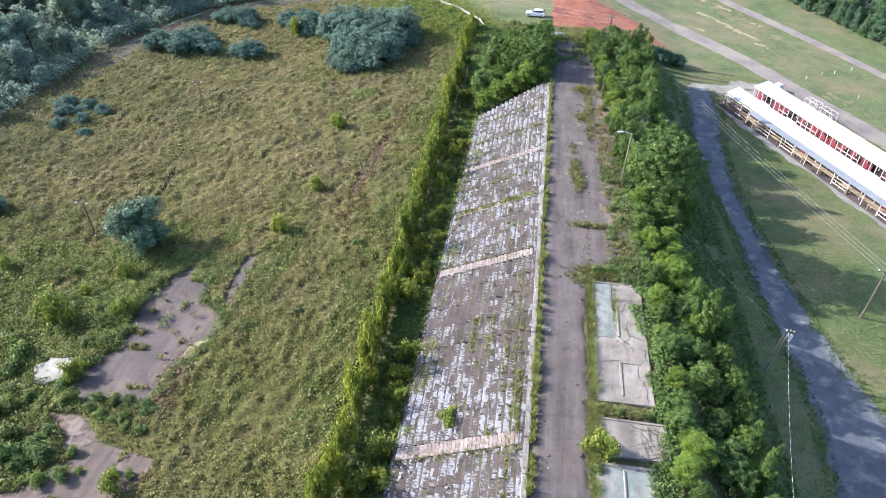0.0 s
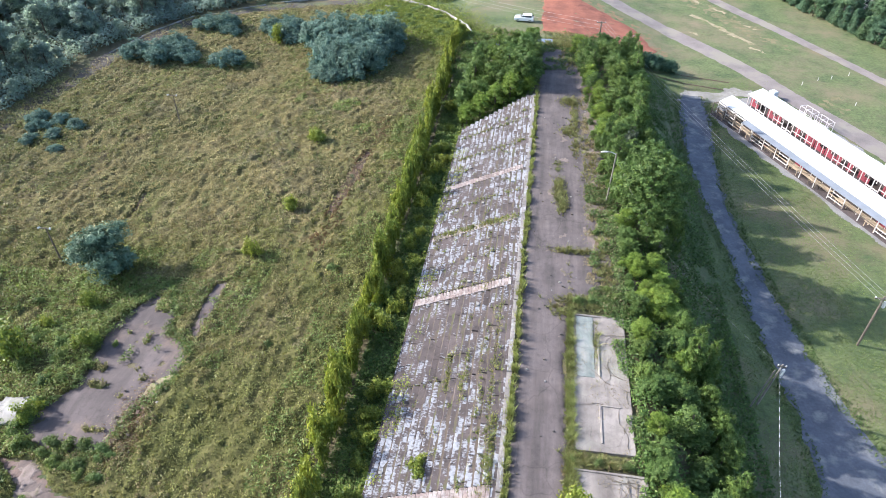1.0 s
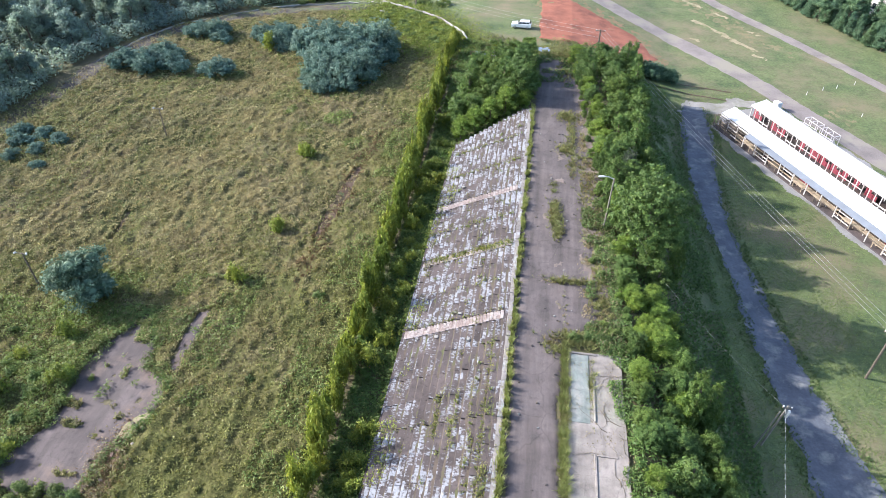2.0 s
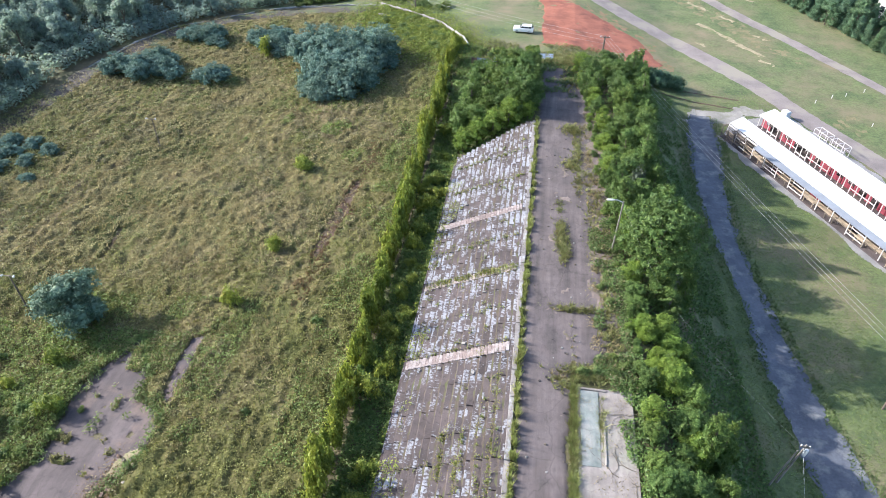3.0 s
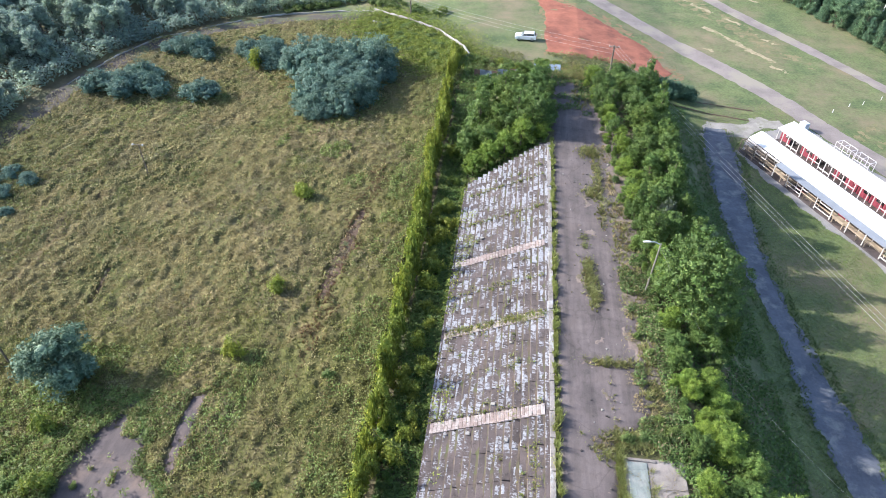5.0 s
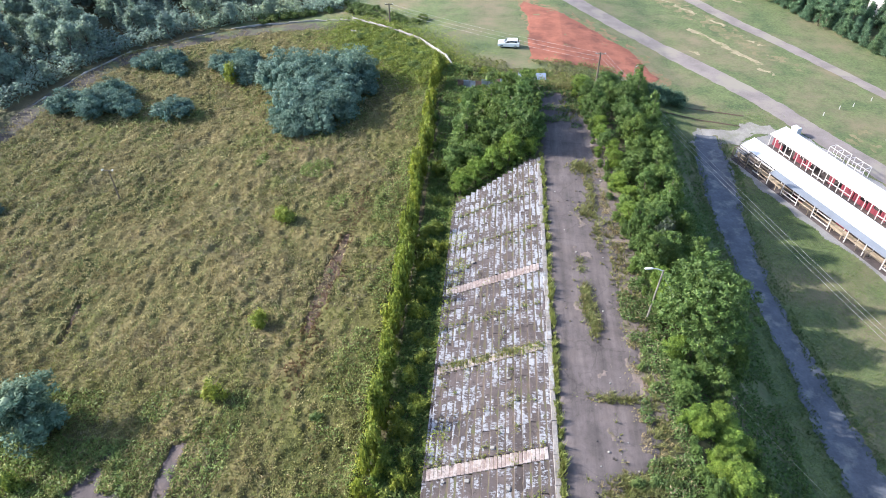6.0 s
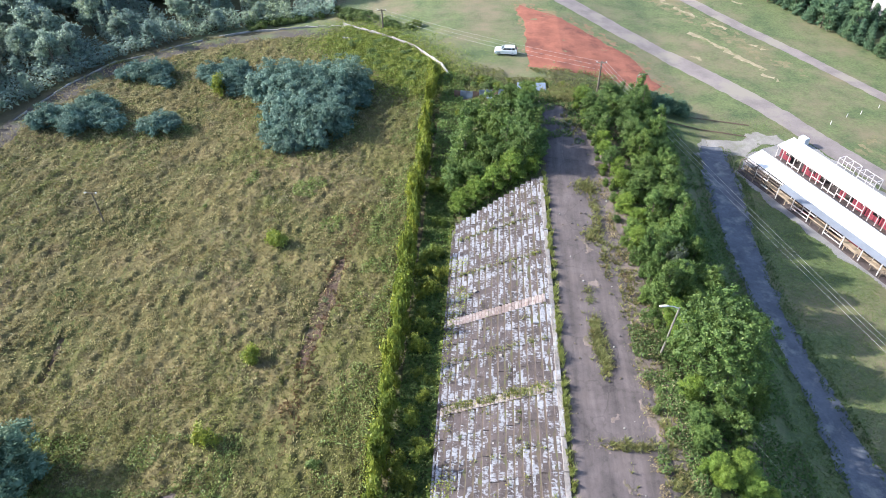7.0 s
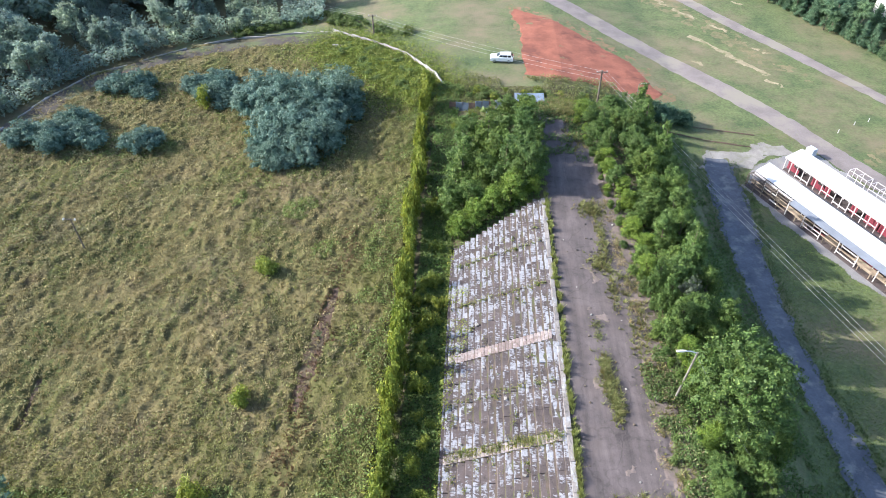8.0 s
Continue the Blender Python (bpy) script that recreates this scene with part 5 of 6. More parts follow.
tone = 0.8 * value_noise(x, y, 8.0, 82) + 0.4 * rng.random(len(x)) + 0.3 * smooth(45, 75, y) + 0.2 * smooth(-30, -48, x) * smooth(45, 60, y) - 0.45 * smooth(-22, -15, x)
for name, material, k, label in (("weed_clump", L_WEED, tone < 0.62, "low green weed clumps in the field"), ("weed_clump", B_FIELD, (tone >= 0.62) & (tone < 0.8), "olive weed clumps in the field"), ("brown_clump", B_BROWN, (tone >= 0.8) & (tone < 0.92), "dull brown seeded clumps in the field"), ("dry_clump", B_DRY, tone >= 0.92, "dry tan weed clumps in the field")):
    m = 9
    cx, cy, cr = np.repeat(x[k], m), np.repeat(y[k], m), np.repeat(r[k], m)
    D = rng.normal(size=(len(cx), 3))
    D[:, 2] = np.abs(D[:, 2])
    D /= np.linalg.norm(D, axis=1, keepdims=True)
    C = np.c_[cx, cy, height(cx, cy) + 0.6 * thatch_rise(cx, cy) + 0.08] + D * cr[:, None] * np.array([1, 1, 1.7])
    N = D + rng.normal(size=D.shape) * 0.5
    N /= np.linalg.norm(N, axis=1, keepdims=True)
    V, F = leaf_cards(C, N, 0.1 * rng.uniform(0.6, 1.4, len(C)), 0.45)
    me = mesh_of(name, V, F)
    me.materials.append(material)
    stuff(name, me, label, "weeds")
x, y = scatter(26000, -80, -58, 52, 100)
k = (value_noise(x, y, 4.0, 87) * 0.7 + value_noise(x, y, 1.4, 88) * 0.3 + smooth(-62, -72, x) * 0.2 > 0.52) & off_paving(x, y)
leafy_patch("field_edge_weeds", x[k], y[k], 0.8, 0.15, L_WEED, "olive green weeds along the shaded edge of the field")
X, Y = [], []
for cx, cy, r, n in ((-32, 106, 9, 4200), (-35, 117, 11, 4200), (-48, 123, 7, 2200), (-54, 108, 5, 1500), (-66, 109, 9, 2600), (-61, 124, 6, 1500), (-27.9, 92.7, 2.2, 1300), (-36.7, 95.2, 1.8, 600), (-23.5, 85, 1.6, 500), (-43, 51, 5.5, 2600), (-56, 103, 7, 1500)):
    a, d = rng.uniform(0, 2 * np.pi, n), r * np.sqrt(rng.random(n))
    X.append(cx + d * np.cos(a))
    Y.append(cy + d * np.sin(a))
x, y = np.concatenate(X), np.concatenate(Y)
k = value_noise(x, y, 1.8, 89) > 0.38
leafy_patch("thicket_fringe", x[k], y[k], 0.6, 0.13, L_LUSH, "low green growth round the thickets and bushes")
a = rng.random(60000)
x, y = -14 - 18 * a + rng.normal(size=60000) * 3.8, 119.5 + 21 * a + rng.normal(size=60000) * 3.8
leafy_patch("turn_weeds", x, y, 0.8, 0.14, L_HEDGE, "bright climbing weeds over the old turn wall")
x, y = scatter(26000, -16, 14, 106, 125)
k = value_noise(x, y, 2.5, 37) > 0.3
leafy_patch("end_weeds", x[k], y[k], 0.8, 0.14, L_WEED, "tangled weeds past the end of the walkway")
for (xa, ya), (xb, yb) in zip(EDGE, EDGE[1:]):
    a, b = rng.random(5000), rng.random(5000) ** 1.3 * 24 - 1.0
    n = np.array([-(yb - ya), xb - xa]) / math.hypot(xb - xa, yb - ya)
    x, y = xa + (xb - xa) * a + n[0] * b, ya + (yb - ya) * a + n[1] * b
    leafy_patch("wood_edge_growth", x, y, 3.2, 0.3, L_WOOD_HAZE, "tangled undergrowth at the edge of the woods")
x, y = scatter(24000, 15.5, 21.6, 8, 112)
k = (value_noise(x, y, 1.5, 48) > 0.25) & ~inside(x, y, band(ROAD, ROADW)) & (x < 20.4 + 0.8 * value_noise(x, y, 2.0, 49))
leafy_patch("bank_foot_weeds", x[k], y[k], 0.35, 0.13, L_PINE, "shaded low weeds along the foot of the bank")
x, y = scatter(60000, -66, -37, 12, 52)
k = off_paving(x, y) & (value_noise(x, y, 3.0, 46) + 0.25 * smooth(50, 40, y) > 0.38)
leafy_patch("rank_weeds", x[k], y[k], 0.9, 0.13, L_LUSH, "rank leafy weeds crowding round the broken track")
x, y = scatter(22000, -47, -25.5, 40, 57)
k = (off_paving(x, y) | (value_noise(x, y, 1.4, 84) > 0.75)) & (value_noise(x, y, 2.4, 83) + smooth(9, 3, np.hypot(x + 37, y - 50)) * 0.25 > 0.5)
leafy_patch("trackside_weeds", x[k], y[k], 0.55, 0.12, L_LUSH, "green leafy weeds at the edge of the broken track")
X, Y = [], []
for (xa, ya), (xb, yb) in zip(TRACKPATCH, TRACKPATCH[1:] + TRACKPATCH[:1]):
    a = rng.random(int(190 * math.hypot(xb - xa, yb - ya)))
    X.append(xa + (xb - xa) * a + rng.normal(size=len(a)) * 0.33)
    Y.append(ya + (yb - ya) * a + rng.normal(size=len(a)) * 0.33)
x, y = np.concatenate(X), np.concatenate(Y)
k = value_noise(x, y, 1.1, 99) > 0.3
leafy_patch("track_edge_weeds", x[k], y[k], 0.4, 0.1, L_LUSH, "leafy weeds creeping over the edge of the broken track", 0.04)
y = rng.uniform(4, 120, 15000)
x = -14.5 + rng.normal(size=15000) * 0.35
k = value_noise(x, y, 1.3, 100) > 0.3
leafy_patch("wall_foot_weeds", x[k], y[k], 0.6, 0.11, L_HEDGE, "yellow-green weeds along the foot of the trackside wall", 0.02)
x, y = scatter(26000, -13.0, -9.6, 10, 92)
k = value_noise(x, y, 1.7, 101) + 0.1 * (x + 13.0) > 0.42
leafy_patch("trackside_growth", x[k], y[k], 1.0, 0.12, L_LUSH, "tall lush weeds between the trackside wall and the stand", 0.1)
x, y = scatter(14000, 6.0, 9.2, 45, 68)
k = value_noise(x, y, 1.3, 86) + (x - 6.0) * 0.24 > 0.72
half = rng.random(len(x)) < 0.86
leafy_patch("verge_weeds", x[k & half], y[k & half], 0.75, 0.11, L_LUSH, "olive green weeds along the walkway's verge", 0.05)
leafy_patch("verge_weeds", x[k & ~half], y[k & ~half], 0.9, 0.09, B_BROWN, "dry brown weed stalks along the walkway's verge", 0.05)
X, Y = [], []
for cx, cy, sx, sy, n in ((3.35, 64.0, 0.26, 1.2, 900), (3.75, 61.6, 0.25, 0.9, 500), (3.2, 68.2, 0.2, 0.3, 160), (4.5, 53.6, 1.2, 0.2, 300), (5.9, 46.6, 1.2, 0.4, 900), (4.45, 38.5, 0.13, 4.2, 1500), (4.5, 28.5, 0.22, 1.6, 700), (4.35, 21.0, 0.2, 3.2, 800), (5.1, 80.5, 0.25, 2.2, 420), (4.7, 85.2, 0.6, 0.7, 620), (4.4, 77.2, 0.45, 0.7, 380), (5.2, 73.2, 0.25, 1.8, 240), (3.2, 69.4, 0.3, 0.3, 200), (6.2, 66, 0.3, 6.0, 420)):
    X.append(cx + rng.normal(size=n) * sx)
    Y.append(cy + rng.normal(size=n) * sy)
leafy_patch("walkway_leafage", np.concatenate(X), np.concatenate(Y), 0.45, 0.085, L_WEED, "leafy weeds breaking through the walkway", 0.02)
x, y = scatter(5000, -9.9, -7.6, 26, 84)
k = value_noise(x, y, 2.0, 85) - (x + 9.9) * 0.22 > 0.42
leafy_patch("terrace_foot_weeds", x[k], y[k], 0.45, 0.1, L_HEDGE, "yellow-green weeds spreading over the lowest terraces", 0.05, stand_z)
x, y = scatter(5000, -10.0, -0.4, 82, 92)
k = y > 86.6 + 0.46 * (x + 0.6)
leafy_patch("end_weeds", x[k], y[k], 0.6, 0.12, L_PINE, "leafy weeds at the end of the terraces")
x, y = scatter(9000, 4.2, 10.5, -14, 15.5)
k = value_noise(x, y, 1.8, 57) > 0.3
leafy_patch("walkway_side_weeds", x[k], y[k], 0.5, 0.13, L_TREE, "leafy weeds beside the walkway", 0.05)
x, y = scatter(13000, 7.6, 9.9, 14, 49)
k = value_noise(x, y, 1.2, 50) + (x - 8.3) * 0.3 > 0.5
leafy_patch("slab_edge_weeds", x[k], y[k], 0.55, 0.11, L_TREE, "weeds creeping over the slab edges", 0.1)
x, y = scatter(9000, 0.6, 8.6, 94, 108)
k = value_noise(x, y, 1.6, 47) + smooth(101, 105, y) * 0.5 + smooth(2.6, 5.0, x) * smooth(94, 99, y) * 0.3 > 0.66
leafy_patch("path_end_weeds", x[k], y[k], 0.4, 0.12, L_PINE, "low weeds closing over the walkway's end")
x, y = scatter(40000, 9.0, 20.5, -8, 114)
k = (value_noise(x, y, 2.5, 38) > 0.3) & (x < 20.3 - 0.05 * (y - 60)) & ~((y < 46) & (x < 9.2))
leafy_patch("bank_weeds", x[k], y[k], 0.9, 0.17, L_TREE, "shaded leafy weeds under the bank trees")


# weeds in the joints of the stand and along the kerb
X, Y = [], []
for yy, n, sp in ((58.7, 420, 0.22), (38.3, 40, 0.15), (74.5, 90, 0.12), (80.2, 90, 0.12), (27.2, 90, 0.2), (49.4, 60, 0.2), (63.6, 80, 0.15), (53.4, 25, 0.15)):
    X.append(rng.uniform(-9.2, -0.6, n))
    Y.append(yy + rng.normal(size=n) * sp)
for k in range(60):
    cx, cy, n = rng.uniform(-9.2, -0.8), rng.uniform(18, 86), rng.integers(3, 10)
    X.append(cx + rng.normal(size=n) * 0.15)
    Y.append(cy + rng.normal(size=n) * 0.35)
for cx, y0, y1, n in ((-2.2, 34, 44, 60), (-1.3, 22, 46, 200), (-3.6, 36, 41, 60), (-4.9, 37, 41, 60), (-0.9, 28, 34, 130)):
    X.append(cx + rng.normal(size=n) * 0.14)
    Y.append(rng.uniform(y0, y1, n))
x, y = np.concatenate(X), np.concatenate(Y)
keep = (x > -9.3) & (x < -0.6)
x, y = x[keep], y[keep]
P = np.c_[x, y, stand_z(x, y)]
half = rng.random(len(x)) < 0.5
stuff("stand_weeds", blades(P[half], 0.12 + 0.3 * rng.random(half.sum()) ** 2, 0.05 + 0.04 * rng.random(half.sum()), 6, 1.0, "stand_weeds", B_GREEN), "green weeds in the joints of the terraces", "weeds")
more = np.repeat(np.arange(len(x)), 5)
xx, yy = x[more] + rng.normal(size=len(more)) * 0.13, y[more] + rng.normal(size=len(more)) * 0.16
tint = rng.random(len(more)) < 0.5
leafy_patch("stand_leafage", xx[tint], yy[tint], 0.3, 0.06, L_WEED, "olive leafy weeds in the joints of the terraces", 0.02, stand_z)
leafy_patch("stand_leafage", xx[~tint], yy[~tint], 0.3, 0.06, B_YELLOW, "yellowing leafy weeds in the joints of the terraces", 0.02, stand_z)
n = 420
ty = np.sort(rng.uniform(-14, 88, n))
tx, th = 0.24 + rng.normal(size=n) * 0.09, 0.24 + 0.62 * rng.random(n) ** 1.6
th *= np.where(ty < 50, 1.15, 0.9)
k = np.repeat(np.arange(n), 9)
x, y = tx[k] + rng.normal(size=len(k)) * 0.07, ty[k] + rng.normal(size=len(k)) * 0.09
stuff("kerb_weeds", blades(np.c_[x, y, x * 0 + 0.02], th[k] * rng.uniform(0.6, 1.1, len(k)), 0.045 + 0.03 * rng.random(len(k)), 5, 0.7, "kerb_weeds", B_GREEN), "grass tufts growing along the kerb of the walkway", "weeds")
y = rng.uniform(14, 60, 2600)
x = 0.2 + rng.normal(size=2600) * 0.2
k = value_noise(x * 0, y, 1.4, 41) + smooth(50, 30, y) * 0.25 > 0.6
leafy_patch("kerb_leafage", x[k], y[k], 0.5, 0.07, L_WEED, "leafy weeds along the kerb of the walkway", 0.03, stand_z)
# weeds on the walkway
X, Y = [], []
for cx, cy, sx, sy, n in ((3.35, 64.0, 0.28, 1.2, 150), (3.75, 61.6, 0.25, 0.9, 100), (4.5, 53.6, 1.3, 0.2, 70), (5.1, 80.5, 0.3, 2.2, 110), (4.7, 85.2, 0.7, 0.8, 150), (4.4, 77.2, 0.5, 0.7, 90), (5.3, 74.0, 0.3, 1.8, 60), (6.4, 72, 0.35, 8.0, 150),
                          (7.4, 62.0, 0.4, 4.5, 130), (7.5, 53.0, 0.5, 2.6, 220), (7.3, 70.0, 0.3, 4.0, 60), (4.45, 38.5, 0.13, 4.2, 500), (4.5, 28.5, 0.25, 1.6, 300), (4.35, 21.0, 0.2, 3.2, 170), (5.9, 46.6, 1.2, 0.4, 330), (6.0, 31.1, 1.0, 0.3, 200), (6.5, 41.5, 0.1, 1.3, 90), (3.6, 45.6, 0.5, 0.5, 60), (7.6, 88, 0.3, 9, 60), (3.5, 106, 1.3, 1.6, 500), (4.2, 99, 0.8, 2.0, 120)):
    X.append(cx + rng.normal(size=n) * sx)
    Y.append(cy + rng.normal(size=n) * sy)
x, y = np.concatenate(X), np.concatenate(Y)
P = np.c_[x, y, x * 0 + 0.03]
pick = rng.random(len(x)) < 0.75
stuff("walkway_weeds", blades(P[pick], 0.12 + 0.36 * rng.random(pick.sum()), 0.035 + 0.03 * rng.random(pick.sum()), 12, 1.6, "walkway_weeds", B_FIELD), "olive green weeds breaking through the walkway", "weeds")
stuff("walkway_weeds", blades(P[~pick], 0.1 + 0.25 * rng.random((~pick).sum()), 0.035 + 0.03 * rng.random((~pick).sum()), 10, 1.6, "walkway_weeds", B_BROWN), "dry yellow weeds breaking through the walkway", "weeds")
y = rng.uniform(15, 46, 900)
P = np.c_[4.45 + rng.normal(size=900) * 0.13, y, y * 0 + 0.02][value_noise(y * 0, y, 1.6, 102) > 0.25]
stuff("walkway_weeds", blades(P, 0.25 + 0.35 * rng.random(len(P)), 0.04 + 0.03 * rng.random(len(P)), 12, 1.2, "walkway_weeds", B_GREEN), "fresh green grass between the walkway and the slabs", "weeds")
# litter swept along the far side of the walkway
y = rng.uniform(48, 90, 5200)
x = 6.55 + 0.25 * np.sin(y * 0.21) + rng.normal(size=5200) * 0.32
k = value_noise(x, y, 0.9, 98) > 0.45
leafy_patch("walkway_litter", x[k], y[k], 0.1, 0.07, B_BROWN, "dead leaves and stalks lying along the walkway's edge", 0.1, lambda a, b: a * 0)
# litter on the slabs
x, y = scatter(2600, 4.9, 9.2, 17, 45)
k = (value_noise(x, y, 1.1, 95) + 0.12 * (x - 7) > 0.55) & ~((y > 30.4) & (y < 31.9))
leafy_patch("slab_litter", x[k], y[k], 0.04, 0.06, B_BROWN, "dead leaves and dirt lying on the slabs", 0.19, lambda a, b: a * 0)
# dry vines over the slabs
for k in range(34):
    x0, y0 = (random.uniform(7.4, 9.4), random.uniform(27.3, 30.4)) if k < 22 else (random.uniform(7.0, 9.0), random.uniform(32, 43))
    pts, a = [], random.uniform(0, 6.28)
    for j in range(7):
        pts.append((x0, y0, 0.18 + 0.03 * random.random()))
        a += random.uniform(-0.7, 0.7)
        x0, y0 = min(max(x0 + 0.45 * math.cos(a), 5.0), 9.4), y0 + 0.45 * math.sin(a)
    ob = part("vine", Shape().tube(pts, [0.014, 0.018, 0.017, 0.015, 0.012, 0.01, 0.006], 5), BARK)
    tagged(ob, "dry brown vine stem lying on the slab", "vine", "dry vines")

# rubble and litter by the broken track
y = 33.4 + rng.normal(size=3600) * 1.9
x = -30.3 + 0.1 * (33.4 - y) + rng.normal(size=3600) * 0.75
leafy_patch("track_litter", x[:1800], y[:1800], 0.3, 0.09, B_RUST, "rust-brown dead stalks at the track's edge", 0.05)
leafy_patch("track_litter", x[1800:], y[1800:], 0.3, 0.09, B_BROWN, "brown dead stalks and litter at the track's edge", 0.05)
for k in range(16):
    x0, y0 = random.gauss(-29.4, 0.4), random.gauss(37.4, 0.7)
    s = random.uniform(0.1, 0.3)
    ob = part("broken_stone", Shape().box(-s, s, -s * 0.8, s * 0.8, -0.1, s * 0.4, s * 0.2, s * 0.2), random.choice((WALLC, SAND, DIRT)), None, "", pose(x0, y0, hz(x0, y0) + 0.1, random.uniform(-8, 8), random.uniform(-8, 8), random.uniform(0, 360)))
    tagged(ob, "pale broken stone at the edge of the old track", "stone", "broken stones")
for k in range(60):
    x0, y0 = random.gauss(-30.4, 0.9), random.gauss(33.2, 2.0)
    s = random.uniform(0.06, 0.2)
    ob = part("rubble_piece", Shape().box(-s, s, -s * 0.7, s * 0.7, -0.1, s * 0.8, s * 0.25, s * 0.2), random.choice((RUST, TAN, BARK, BARK, RUST)), None, "", pose(x0, y0, hz(x0, y0) + 0.2, random.uniform(-25, 25), random.uniform(-25, 25), random.uniform(0, 360)))
    tagged(ob, "broken lump of rubble beside the old track", "rubble", "rubble pieces")
for k in range(8):
    x0, y0 = -42.0 + random.uniform(-1.0, 1.0), 34.2 + random.uniform(-0.9, 0.9)
    s = random.uniform(0.6, 1.05)
    ob = part("concrete_chunk", Shape().box(-s, s, -s * 0.8, s * 0.8, -0.4, 0.12 + random.uniform(0, 0.1), 0.05, 0.04), WALLC, None, "", pose(x0, y0, hz(x0, y0) + 0.24, random.uniform(-3, 3), random.uniform(-3, 3), random.uniform(0, 360)))
    tagged(ob, "pale broken concrete chunk in the weeds", "concrete chunk", "concrete chunks")
for k in range(90):
    x0, y0 = random.uniform(0.9, 6.5), random.uniform(20, 84)
    s = random.uniform(0.03, 0.09)
    ob = part("stone", Shape().box(-s, s, -s, s, -0.02, s, s * 0.4, s * 0.3), random.choice((DARKIN, WALLC, BARK)), None, "", pose(x0, y0, 0.03, 0, 0, random.uniform(0, 360)))
    tagged(ob, "small loose stone on the walkway", "stone", "loose stones")
for k in range(30):
    i, y0 = random.randrange(1, 14), random.uniform(24, 80)
    s = random.uniform(0.05, 0.16)
    ob = part("paint_flake", Shape().box(-s, s, -s * 0.8, s * 0.8, 0, s * 0.5, s * 0.1, s * 0.2), WALLC, None, "", pose(row_x(i) - 0.42, y0, -0.05 - RISE * i, 0, 0, random.uniform(0, 360)))
    tagged(ob, "pale broken fragment lying on the terrace", "concrete fragment", "terrace fragments")

# ---- the old turn wall ----
for k, ((xa, ya), (xb, yb)) in enumerate(zip(WALLLINE, WALLLINE[1:])):
    d = Vector((xb - xa, yb - ya))
    n = max(1, round(d.length / 2.6))
    for j in range(n):
        if random.random() < (0.3 if k < 5 else 0.06):
            continue
        p = Vector((xa, ya)) + d * ((j + 0.5) / n)
        w = d.length / n - 0.04
        s = Shape().box(-w / 2, w / 2, -0.12, 0.12, -0.6, 0.75 if k > 6 else 0.3, 0.04, 0.04)
        ob = part("barrier_block", s, WALLC, None, "", pose(p.x, p.y, hz(p.x, p.y), random.uniform(-3, 3), random.uniform(-2, 2), math.degrees(math.atan2(d.y, d.x))))
        tagged(ob, "pale weathered concrete barrier of the old turn", "barrier", "turn barriers", "")
for xa, ya in ((-31, 138.0),):
    ob = part("barrier_block", Shape().box(-1.1, 1.1, -0.2, 0.2, -0.4, 0.6, 0.05, 0.04), WALLC, None, "", pose(xa, ya, hz(xa, ya), 0, 0, random.uniform(-8, 8)))
    tagged(ob, "pale weathered concrete barrier of the old turn", "barrier", "turn barriers")

# ---- the sheds ----


